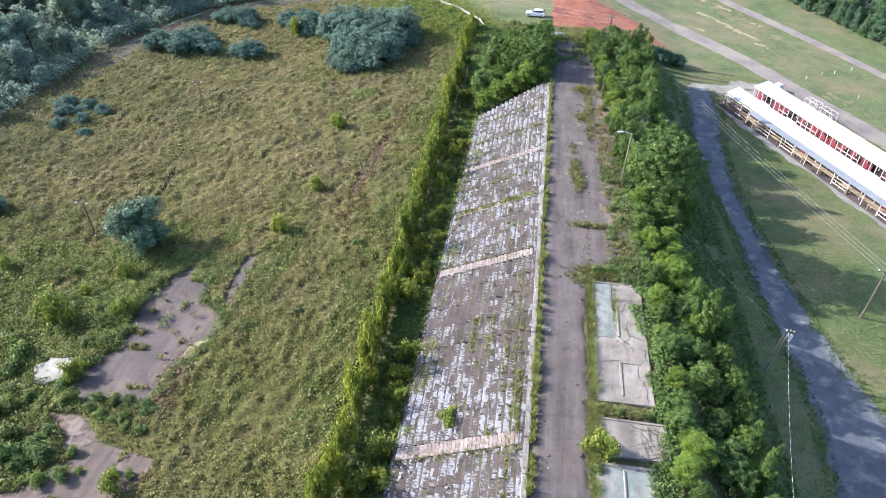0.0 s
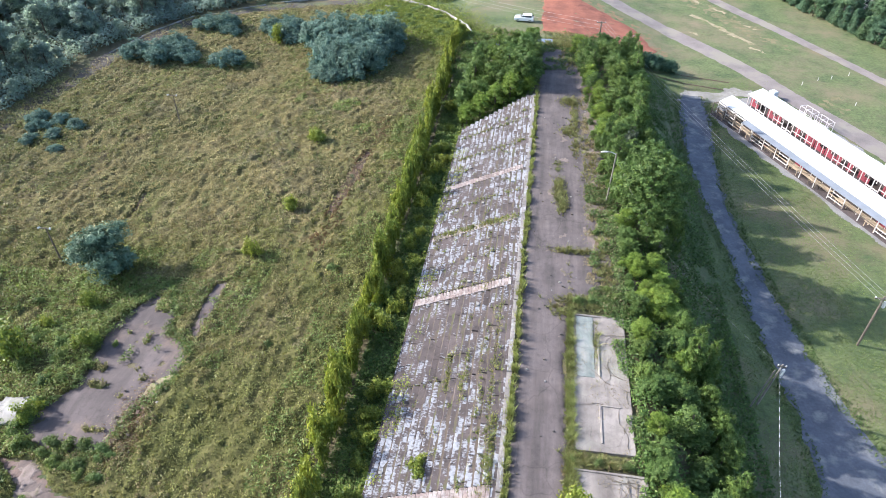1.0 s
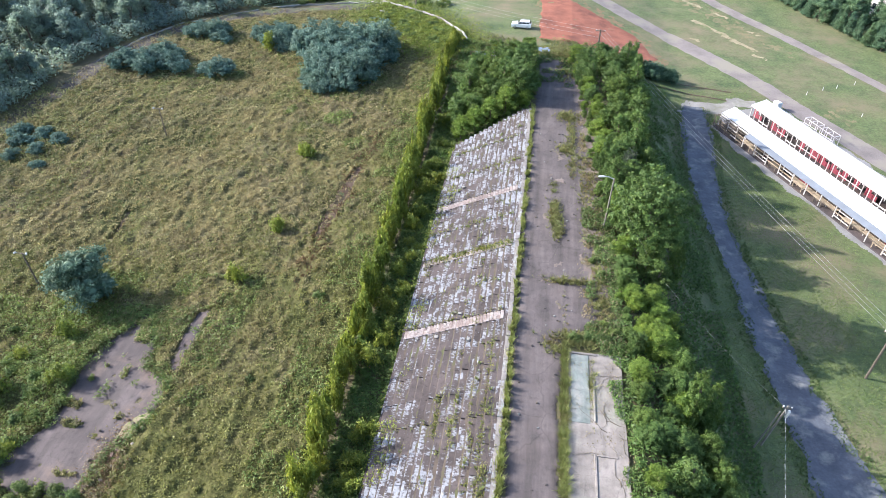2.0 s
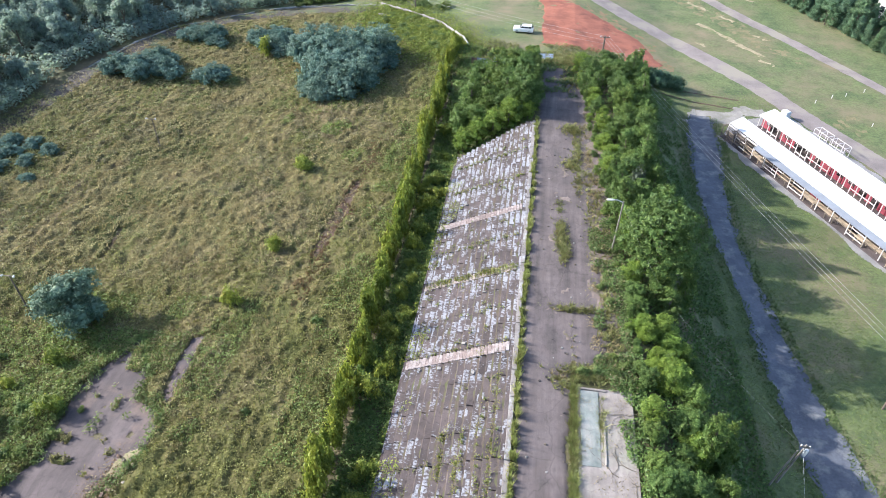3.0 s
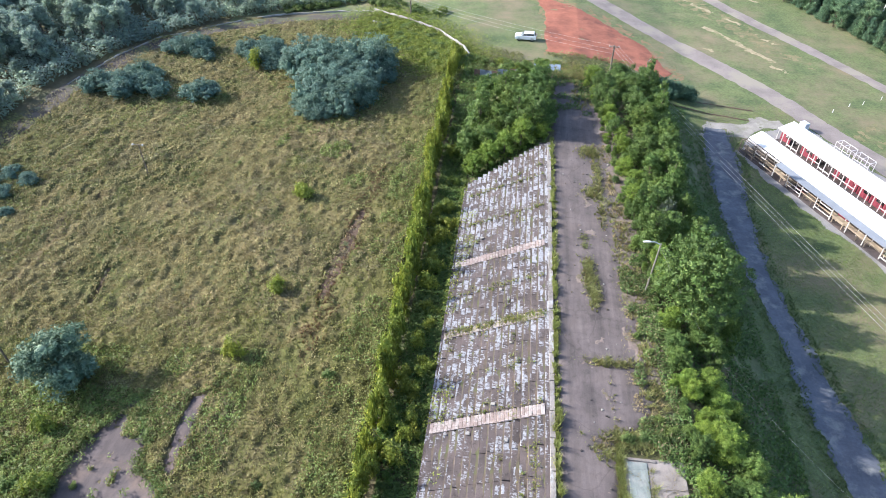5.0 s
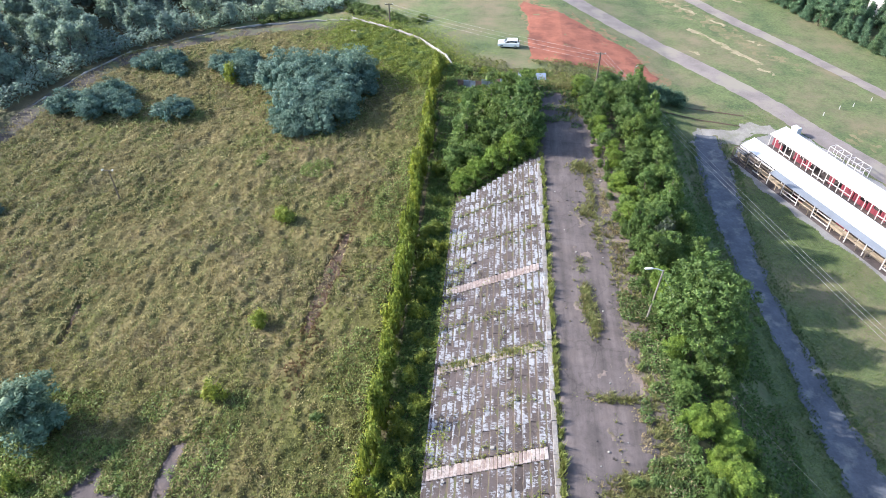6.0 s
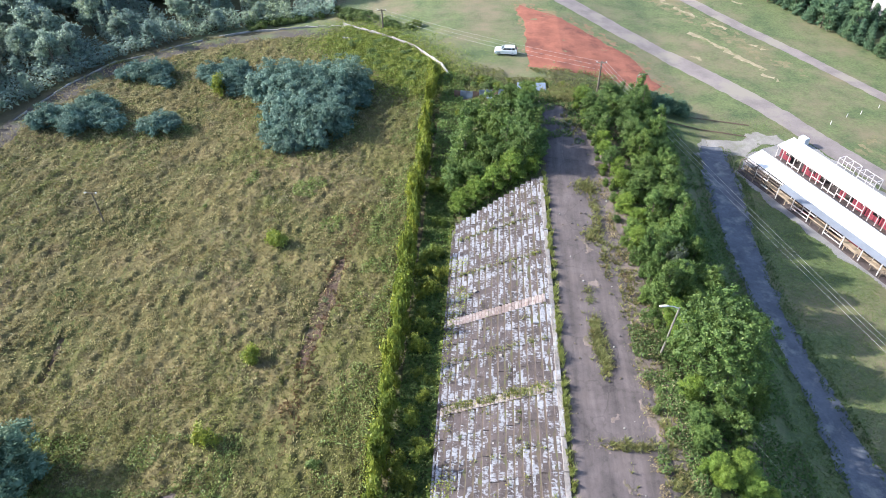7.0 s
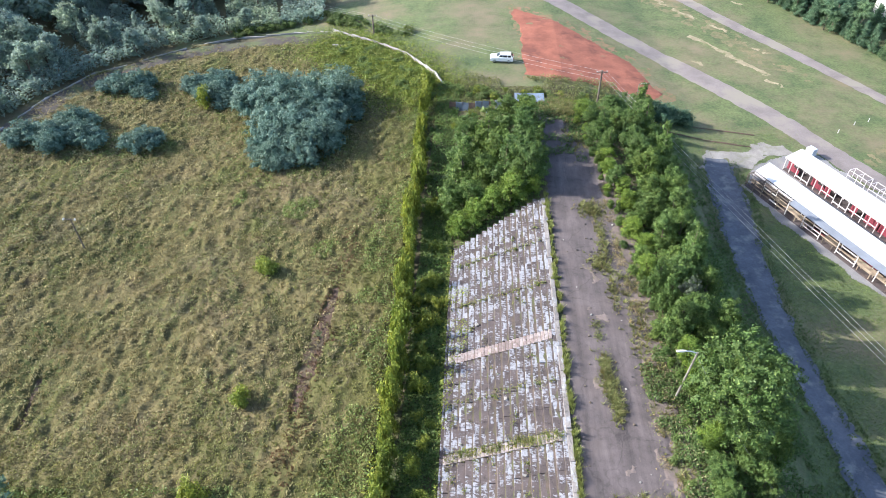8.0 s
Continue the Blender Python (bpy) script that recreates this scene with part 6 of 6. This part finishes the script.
def market_shed(name, label, x, y, turn, length, depth, eave, pitch, front, awning_from=None):
    """A long open stall shed: local x runs along it, local -y is the front, white posts, red stall backs."""
    z = hz(x, y)
    shed = thing(name, label, "market shed", pose(x, y, z, 0, 0, turn))
    hi = eave + pitch
    bays = int(length / 1.95)
    step = length / bays
    # dark asphalt tone puts the shade under roof and lattice into the floor
    part("floor", Shape().box(0, length, -0.9 if awning_from is not None else 0, depth, 0.0, 0.1, 0.02), TRACK, shed)
    for k in range(bays):
        x0, x1 = k * step, (k + 1) * step - 0.015
        zf, zb = eave, hi
        lip = 0.18 if awning_from is not None else -0.22
        vs = [(x0, lip, zf - 0.02), (x1, lip, zf - 0.02), (x1, depth + 0.22, zb + 0.05), (x0, depth + 0.22, zb + 0.05)]
        vs = vs + [(a, b, c + 0.07) for a, b, c in vs]
        part("roof_panel", Shape().add(vs, [(3, 2, 1, 0), (4, 5, 6, 7), (0, 1, 5, 4), (1, 2, 6, 5), (2, 3, 7, 6), (3, 0, 4, 7)]), ROOF, shed)
        part("rafter", Shape().box(x0 + 0.02, x0 + 0.1, -0.9 if awning_from is not None and x0 < awning_from - step else 0.2 if awning_from is not None else -0.3, depth + 0.2, eave - 0.2, eave - 0.06), POLE if awning_from is not None and x0 < awning_from - step else WHITE, shed)
    post = Shape().box(-0.045, 0.045, -0.045, 0.045, 0, eave - 0.05, 0.01).mesh("post")
    back = Shape().box(-0.045, 0.045, -0.045, 0.045, 0, hi - 0.15, 0.01).mesh("post")
    for k in range(bays + 1):
        part("post", post, WHITE, shed, "", pose(min(k * step + 0.06, length - 0.06), 0.06, 0))
        part("post", back, WHITE, shed, "", pose(min(k * step + 0.06, length - 0.06), depth - 0.06, 0))
    part("beam", Shape().box(0, length, -0.02, 0.1, eave - 0.28, eave - 0.1), WHITE, shed)
    # near-black wall colour puts in the shade of the interior
    part("back_wall", Shape().box(0, length, depth - 0.05, depth, 0.1, hi - 0.2), DARKIN, shed)
    for k in range(bays):
        x0 = k * step
        r = random.random()
        wall_at = depth * (0.3 if front == "closed" else 0.55)
        if front == "closed":
            if r < 0.78:
                part("stall_panel", Shape().box(x0 + 0.14, x0 + step * 0.5 - 0.02, wall_at, wall_at + 0.05, 0.15, eave - 0.4, 0.01), RED, shed)
                if r > 0.3:
                    part("stall_panel", Shape().box(x0 + step * 0.5 + 0.02, x0 + step - 0.02, wall_at, wall_at + 0.05, 0.15, eave - (0.4 if r < 0.5 else 1.1), 0.01), RED, shed)
            part("half_post", Shape().box(x0 + step * 0.5 - 0.05, x0 + step * 0.5 + 0.05, 0.02, 0.12, 0, eave - 0.28, 0.01), WHITE, shed)
            part("fascia", Shape().box(x0 + 0.1, x0 + step, -0.06, -0.03, eave - 0.2, eave - 0.04), WHITE, shed)
            if r < 0.5:
                part("rail", Shape().box(x0 + 0.12, x0 + step, 0.02, 0.09, 0.75, 0.86), WHITE, shed)
            if r > 0.75:
                part("rail", Shape().box(x0 + 0.12, x0 + step, 0.02, 0.09, 0.35, 0.5), WHITE, shed)
        else:
            if r < 0.13:
                part("stall_panel", Shape().box(x0 + 0.14, x0 + step - 0.02, wall_at, wall_at + 0.05, 0.15, 1.25, 0.01), RED, shed)
            if r < 0.62:
                part("counter", Shape().box(x0 + 0.1, x0 + step, -0.5, -0.05, 0.82, 0.88, 0.01), TAN if r < 0.5 else BARK, shed)
            part("rail", Shape().box(x0 + 0.12, x0 + step, -0.02, 0.06, 0.8, 0.92), TAN if r < 0.6 else WHITE, shed)
            if r > 0.45:
                part("rail", Shape().box(x0 + 0.12, x0 + step, -0.02, 0.06, 0.35, 0.5), TAN if r < 0.85 else RED, shed)
    if awning_from is not None:
        for k in range(5):
            x0 = k * awning_from / 5
            part("post", Shape().box(x0 + 0.02, x0 + 0.12, -0.92, -0.82, 0, eave - 0.2, 0.01), POLE, shed, "bare dark wooden post")
            part("rail", Shape().box(x0 + 0.12, x0 + awning_from / 5, -0.9, -0.84, 0.55, 0.7, 0.01), POLE if k != 3 else WHITE, shed)
        for v in (-0.86, -0.45):
            part("lath", Shape().box(0, awning_from, v, v + 0.07, eave - 0.06, eave, 0.0), POLE, shed)
        n = int((length - awning_from) / 2.4)
        for k in range(n):
            x0, x1 = awning_from + k * (length - awning_from) / n, awning_from + (k + 1) * (length - awning_from) / n - 0.02
            vs = [(x0, -0.75, eave - 0.24), (x1, -0.75, eave - 0.24), (x1, 0.16, eave - 0.04), (x0, 0.16, eave - 0.04)]
            vs = vs + [(a, b, c + 0.05) for a, b, c in vs]
            part("awning_panel", Shape().add(vs, [(3, 2, 1, 0), (4, 5, 6, 7), (0, 1, 5, 4), (1, 2, 6, 5), (2, 3, 7, 6), (3, 0, 4, 7)]), AWNING, shed, "grey lower awning sheet")
            part("post", Shape().box(x0 + 0.03, x0 + 0.13, -0.74, -0.64, 0, eave - 0.24, 0.01), WHITE, shed)
            r = random.random()
            part("rail", Shape().box(x0 + 0.14, x1, -0.74, -0.66, 0.86, 0.96, 0.01), WHITE if r < 0.25 else TAN if r < 0.7 else BARK, shed)
            if r < 0.5:
                part("rail", Shape().box(x0 + 0.14, x1, -0.74, -0.66, 0.4, 0.5, 0.01), WHITE if r < 0.6 else TAN, shed)
            if r > 0.82:
                part("stall_panel", Shape().box(x0 + 0.14, x1 - 0.02, -0.63, -0.59, 0.1, 0.84, 0.01), RED, shed)
    return shed


def stall_table(x, y, turn, w, material):
    z = hz(x, y)
    t = thing("stall_table", "bare wooden sales table in front of the shed", "table", pose(x, y, z + 0.03, 0, 0, turn), "stall tables")
    for k in range(4):
        part("board", Shape().box(0, w, 0.2 * k, 0.2 * k + 0.18, 0.74, 0.79, 0.01), material, t)
    for lx in (0.1, w - 0.18):
        for ly in (0.05, 0.67):
            part("leg", Shape().box(lx, lx + 0.08, ly, ly + 0.08, 0, 0.74), material, t)
    return t


SHED_TURN = -65.0
market_shed("stall_shed", "long open stall shed with white metal roof and red stalls", 27.5, 101.0, SHED_TURN, 44, 1.9, 1.95, 0.6, "open", 6.5)
market_shed("stall_shed", "long stall shed with white metal roof and red stall fronts", 32.6, 104.4, -65.2, 42, 2.0, 1.95, 0.5, "closed")
ux, uy = math.cos(radians(SHED_TURN)), math.sin(radians(SHED_TURN))
for k in range(6):
    d = 8 + k * 4.3 + random.uniform(-0.6, 0.6)
    off = -0.7 - random.uniform(0, 0.15)
    stall_table(27.5 + ux * d - uy * off, 101.0 + uy * d + ux * off, SHED_TURN + random.uniform(-4, 4), random.uniform(1.5, 2.0), random.choice((TAN, TAN, BARK)))

box = thing("white_tank_box", "white box trailer standing behind the sheds", "trailer", pose(36.6, 107.9, hz(37, 107), 0, 0, -63) @ Matrix.Diagonal((0.5, 0.55, 0.65, 1)))
part("body", Shape().box(0, 2.2, 0, 1.5, 0.45, 2.0, 0.08), ROOF, box)
part("hitch", Shape().box(-0.9, 0, 0.65, 0.8, 0.45, 0.58, 0.02), METAL, box)
for wx in (0.8, 1.5):
    for wy in (-0.05, 1.4):
        part("wheel", Shape().tube([(wx, wy, 0.32), (wx, wy + 0.15, 0.32)], [0.32, 0.32], 12), TYRE, box)


def rack(x, y, turn):
    r = thing("steel_rack", "open white steel pipe frame on the gravel", "frame", pose(x, y, hz(x, y) + 0.03, 0, 0, turn), "steel racks")
    for px in (0, 1.3, 2.6):
        for py in (0, 1.1):
            part("upright", Shape().tube([(px, py, 0), (px, py, 1.5)], [0.05, 0.05], 6), WHITE, r)
        part("crossbar", Shape().tube([(px, 0, 1.5), (px, 1.1, 1.5)], [0.045, 0.045], 6), WHITE, r)
    for pz in (0.8, 1.5):
        for py in (0, 1.1):
            part("rail", Shape().tube([(0, py, pz), (2.6, py, pz)], [0.045, 0.045], 6), WHITE, r)
    return r


rack(39.7, 102.2, -65)
rack(41.0, 99.2, -65)
house = thing("white_building", "white low building among the far trees", "building", pose(66.0, 156.0, hz(66, 156), 0, 0, -62))
part("wall", Shape().box(0, 7, 0, 5, 0, 3.6, 0.03), WHITE, house)
part("roof", Shape().add([(-0.3, -0.3, 3.6), (7.3, -0.3, 3.6), (7.3, 5.3, 3.6), (-0.3, 5.3, 3.6), (-0.3, 2.5, 5.0), (7.3, 2.5, 5.0)], [(0, 1, 5, 4), (2, 3, 4, 5), (0, 4, 3), (1, 2, 5), (3, 2, 1, 0)]), ROOF, house)
for x0 in (1.0, 3.2, 5.4):
    part("window", Shape().box(x0, x0 + 0.9, -0.04, 0.02, 1.2, 2.3), GLASS, house)
# two narrow dark strips in the rut tone, laid across the grass
for line in ([(18.2, 112.4), (24, 111.2), (30.3, 109.5)], [(20.6, 115.0), (26, 114.0), (31.6, 112.6)]):
    ribbon("ditch", line, 0.13, SOIL, 0.05, 0.1, "narrow dark strip across the mown grass", "ditch", 0.2)
third = thing("small_booth", "small white-roofed booth by the gravel", "booth", pose(47.0, 88.0, hz(43, 92), 0, 0, -65))
part("roof", Shape().box(-0.2, 4.2, -0.2, 2.4, 2.2, 2.32, 0.03), ROOF, third)
part("body", Shape().box(0, 4, 0, 2.2, 0, 2.2, 0.02), WHITE, third)
for x0, y0 in ((43.3, 113.6), (46.4, 115.8), (48.8, 116.8), (52.2, 118.8), (49.5, 107.0)):
    ob = part("marker_post", Shape().tube([(0, 0, -0.1), (0, 0, 0.55), (0, 0, 0.6)], [0.06, 0.06, 0.03], 7), WHITE, None, "", pose(x0, y0, hz(x0, y0)))
    tagged(ob, "short white marker post in the mown grass", "post", "marker posts")

# ---- the car ----


def build_car(m):
    car = thing("parked_car", "white estate car parked on the grass", "car", m)
    prof = [(-2.05, 0.35), (-2.1, 0.75), (-1.95, 0.98), (-0.95, 1.08), (2.0, 1.08), (2.08, 0.75), (2.03, 0.35)]
    w = 0.9
    vs, fs = [], []
    for yy, k in ((-w, 1.0), (-w * 0.92, 1.0), (w * 0.92, 1.0), (w, 1.0)):
        side = abs(yy) == w
        vs += [(x * (0.985 if side else 1), yy, z - (0.05 if side and z > 0.9 else 0)) for x, z in prof]
    n = len(prof)
    for r in range(3):
        fs += [(r * n + i, r * n + (i + 1) % n, (r + 1) * n + (i + 1) % n, (r + 1) * n + i) for i in range(n)]
    fs += [tuple(range(n))[::-1], tuple(range(3 * n, 4 * n))]
    part("body", Shape().add(vs, fs), CAR, car)
    cab = [(-0.95, 1.05, 0.84), (-0.25, 1.52, 0.68), (1.55, 1.56, 0.68), (1.98, 1.05, 0.82)]
    vs = [(x, s * yw, z) for s in (-1, 1) for x, z, yw in cab]
    part("cabin", Shape().add(vs, [(0, 1, 2, 3)[::-1], (4, 5, 6, 7), (0, 4, 5, 1), (1, 5, 6, 2), (2, 6, 7, 3)]), CAR, car)
    for s in (-1, 1):
        for xa, xb in ((-0.72, 0.12), (0.2, 0.98), (1.06, 1.6)):
            lo, hi2 = 1.1, 1.46
            yl, yh = 0.822, 0.722
            front = 0.42 if xa < -0.5 else 0
            vs = [(xa, s * yl, lo), (xb, s * yl, lo), (xb, s * yh, hi2), (xa + front, s * yh, hi2)]
            part("side_window", Shape().add(vs + [(a, b - s * 0.02, c) for a, b, c in vs], [(0, 1, 2, 3), (7, 6, 5, 4), (0, 4, 5, 1), (1, 5, 6, 2), (2, 6, 7, 3), (3, 7, 4, 0)]), GLASS, car)
        part("headlight", Shape().box(-2.13, -2.0, s * 0.62 - 0.16, s * 0.62 + 0.16, 0.72, 0.86, 0.02), LAMPCLR, car)
        part("tail_light", Shape().box(1.99, 2.1, s * 0.74 - 0.1, s * 0.74 + 0.1, 0.75, 1.0, 0.02), LAMPRED, car)
        part("mirror", Shape().box(-0.75, -0.6, s * 0.98 - 0.1, s * 0.98 + 0.1, 1.0, 1.14, 0.02), CAR, car)
    vs = [(-0.9, -0.7, 1.09), (-0.9, 0.7, 1.09), (-0.3, 0.58, 1.5), (-0.3, -0.58, 1.5)]
    part("windscreen", Shape().add(vs + [(a - 0.02, b, c + 0.012) for a, b, c in vs], [(0, 1, 2, 3), (7, 6, 5, 4), (0, 4, 5, 1), (1, 5, 6, 2), (2, 6, 7, 3), (3, 7, 4, 0)]), GLASS, car)
    vs = [(1.95, -0.68, 1.12), (1.95, 0.68, 1.12), (1.64, 0.58, 1.5), (1.64, -0.58, 1.5)]
    part("rear_window", Shape().add(vs + [(a + 0.03, b, c + 0.012) for a, b, c in vs], [(3, 2, 1, 0), (4, 5, 6, 7), (0, 1, 5, 4), (1, 2, 6, 5), (2, 3, 7, 6), (3, 0, 4, 7)]), GLASS, car)
    part("bumper", Shape().box(-2.16, -2.0, -0.8, 0.8, 0.38, 0.6, 0.03), DARKIN, car)
    for wx in (-1.3, 1.3):
        for s in (-1, 1):
            y0 = s * 0.8
            tyre = part("wheel", Shape().tube([(wx, y0 - 0.1, 0.33), (wx, y0 + 0.1, 0.33)], [0.33, 0.33], 14), TYRE, car)
            part("rim", Shape().tube([(wx, y0 + s * 0.085, 0.33), (wx, y0 + s * 0.115, 0.33)], [0.2, 0.17], 10), METAL, tyre)
    return car


build_car(pose(-3.3, 130.4, hz(-3.3, 130.4), 0, 0, -3) @ Matrix.Diagonal((0.88, 0.86, 0.84, 1)))

# ---- huts at the far end ----
hut = thing("tin_hut", "low hut with a sagging pale blue tin roof", "hut", pose(0.15, 114.6, -5.0, 0, 0, 0))
for k in range(5):
    x0 = -2.1 + k * 0.82
    sag = [0.0, -0.03, -0.05, -0.03, 0.02][k]
    part("roof_sheet", Shape().box(x0, x0 + 0.81, -0.95, 0.95, 2.0 + sag, 2.05 + sag, 0.0, 0.02, pose(0, 0, 0, 7, 0, 0)), TIN_BLUE, hut)
part("wall", Shape().box(-1.9, 1.9, -0.8, 0.8, -0.5, 1.8, 0.02), RUST, hut)
for px in (-2.0, 2.0):
    part("post", Shape().box(px - 0.05, px + 0.05, -1.2, -1.1, -1.0, 1.85), POLE, hut)
for x0, y0, a, w in ((-3.4, 112.0, 12, 0.55), (-5.6, 111.4, 25, 0.4)):
    ob = part("tin_sheet", Shape().box(-w, w, -0.8, 0.8, 0, 0.04, 0.0, 0.03), TIN_BLUE, None, "", pose(x0, y0, hz(x0, y0) + 0.55, random.uniform(-6, 12), random.uniform(-8, 8), a))
    tagged(ob, "bent pale blue tin sheet lying in the weeds", "tin sheet", "tin sheets")

fence = thing("tin_fence", "low fence of pale grey-blue tin sheets behind the young trees", "fence")
for k in range(10):
    x0, y0 = -10.6 + 0.92 * k, 114.5 - 0.15 * k
    part("sheet", Shape().box(-0.45, 0.45, -0.02, 0.02, -0.3, random.uniform(1.15, 1.45), 0.0, 0.03), TIN_BLUE if k % 3 else RUST, fence, "", pose(x0, y0, hz(x0, y0), random.uniform(-9, 2), random.uniform(-3, 3), -9 + random.uniform(-4, 4)))
    part("post", Shape().box(-0.05, 0.05, 0.04, 0.14, -0.3, 1.4), POLE, fence, "", pose(x0 + 0.46, y0, hz(x0, y0), 0, 0, -9))

# ---- poles and wires ----


def utility_pole(x, y, h, label, arms=1, tilt=(0, 0), r=0.14, material=POLE, transformer=False, reach=0.75):
    p = thing("utility_pole", label, "utility pole", pose(x, y, hz(x, y), tilt[0], tilt[1], 0), "utility poles")
    part("shaft", Shape().tube([(0, 0, -0.4), (0, 0, h * 0.5), (0, 0, h)], [r * 1.15, r, r * 0.8], 9), material, p)
    for k in range(arms):
        z = h - 0.25 - 0.7 * k
        arm = part("crossarm", Shape().box(-reach, reach, -0.06, 0.06, z - 0.06, z + 0.06, 0.01), POLE, p)
        for ix in (-reach * 0.9, 0.0, reach * 0.9):
            part("insulator", Shape().tube([(ix, 0, z + 0.05), (ix, 0, z + 0.14), (ix, 0, z + 0.2)], [0.05, 0.07, 0.03], 8), CERAMIC, arm)
    if transformer:
        part("transformer", Shape().tube([(0.32, 0, h - 1.3), (0.32, 0, h - 1.22), (0.32, 0, h - 0.62), (0.32, 0, h - 0.55)], [0.11, 0.14, 0.14, 0.09], 10), CERAMIC, p, "pale round transformer can")
    return p


def wire(a, b, sag, label="thin pale overhead wire between poles", r=0.009):
    a, b = Vector(a), Vector(b)
    pts = [a.lerp(b, k / 16) - Vector((0, 0, 4 * sag * (k / 16) * (1 - k / 16))) for k in range(17)]
    ob = part("overhead_wire", Shape().tube(pts, [r] * 17, 5), WIRE)
    return tagged(ob, label, "wire", "overhead wires")


P_FF, P_F, P_R = (-25.3, 141.8), (9.8, 115.7), (32.4, 53.1)
utility_pole(*P_FF, 3.9, "distant wooden utility pole beyond the old turn", 1)
utility_pole(*P_F, 5.6, "wooden utility pole past the end of the walkway", 1)
utility_pole(*P_R, 6.2, "wooden utility pole with transformer on the grass", 1, (0, 0), 0.1, POLE, True)
for o in (-0.6, 0.0, 0.6):
    wire((P_FF[0], P_FF[1], hz(*P_FF) + 3.2 + o), (P_F[0] + o * 0.3, P_F[1], hz(*P_F) + 4.9 + o), 0.5)
    wire((P_F[0] + o, P_F[1], hz(*P_F) + 5.5), (P_R[0] + o, P_R[1], hz(*P_R) + 6.1), 0.7)
    wire((P_R[0] + o, P_R[1], hz(*P_R) + 6.1), (44 + o, -5, 0.0), 0.6)
    wire((-85, 172, -1.0 + o), (P_FF[0], P_FF[1], hz(*P_FF) + 3.4 + o * 0.6), 0.8, r=0.007)
utility_pole(21.2, 44.0, 5.2, "leaning pair pole with insulators by the bank", 1, (0, 6), 0.09, POLE_PALE, True, 0.35)
brace = part("pole_brace", Shape().tube([(20.5, 43.6, hz(20.5, 43.6) - 0.2), (21.3, 43.9, -2.6)], [0.075, 0.06], 8), POLE_PALE)
tagged(brace, "pale wooden brace pole beside the leaning pole", "pole", "utility poles")
cable = wire((21.6, 44.0, -2.2), (15.0, 20.5, 2.0), 0.6, "dark cable with pale sleeves running from the leaning pole", 0.004)
for k in range(26):
    q = [Vector((21.6, 44.0, -2.2)).lerp(Vector((15.0, 20.5, 2.0)), u) - Vector((0, 0, 2.4 * u * (1 - u))) for u in ((k + 0.2) / 26, (k + 0.75) / 26)]
    part("sleeve", Shape().tube(q, [0.011, 0.011], 6), CERAMIC, cable, "pale cable sleeve")
wire((21.6, 44.0, -2.2), (12.5, 55.5, 0.6), 0.5, "thin cable from the leaning pole into the trees", 0.004)
wire((12.5, 55.5, 0.6), (8.2, 61.6, 5.9), 0.3, "thin cable along the bank trees", 0.005)


def street_lamp(x, y, base, h, lean, arm, label):
    p = thing("lamp_post", label, "lamp post", pose(x, y, base, lean[0], lean[1], 0), "lamp posts")
    part("shaft", Shape().tube([(0, 0, -0.5), (0, 0, h)], [0.09, 0.07], 8), POLE_PALE, p)
    a = part("arm", Shape().tube([(0, 0, h - 0.1), (arm * 0.6, 0, h + 0.15), (arm, 0, h + 0.12)], [0.045, 0.04, 0.035], 6), METAL, p)
    part("lamp_head", Shape().tube([(arm * 0.9, 0, h + 0.16), (arm * 1.1, 0, h + 0.14), (arm * 1.55, 0, h + 0.1), (arm * 1.65, 0, h + 0.1)], [0.05, 0.095, 0.09, 0.035], 8), CERAMIC, a, "pale lamp head")
    return p


street_lamp(8.15, 62.2, -0.2, 6.6, (7, 0), -0.9, "pale leaning lamp post among the bank trees")
street_lamp(15.4, 116.6, hz(15.4, 116.6), 4.3, (0, 0), 0.6, "lamp post rising from the dark cedars")


def flood_pole(x, y, h, lean):
    p = thing("floodlight_pole", "thin dark wooden pole with two small floodlights in the field", "floodlight pole", pose(x, y, hz(x, y), lean[0], lean[1], 0), "floodlight poles")
    part("shaft", Shape().tube([(0, 0, -0.4), (0, 0, h)], [0.1, 0.07], 8), BARK, p)
    a = part("crossarm", Shape().box(-0.6, 0.6, -0.04, 0.04, h - 0.12, h - 0.04), POLE, p)
    for s in (-1, 1):
        part("lamp_head", Shape().tube([(s * 0.55, 0, h - 0.05), (s * 0.62, -0.1, h + 0.1), (s * 0.7, -0.28, h + 0.08)], [0.04, 0.09, 0.11], 8), CERAMIC, a, "small pale floodlight")
    return p


flood_pole(-52.0, 86.4, 4.6, (0, 0))
flood_pole(-50.5, 54.2, 4.5, (0, -1))
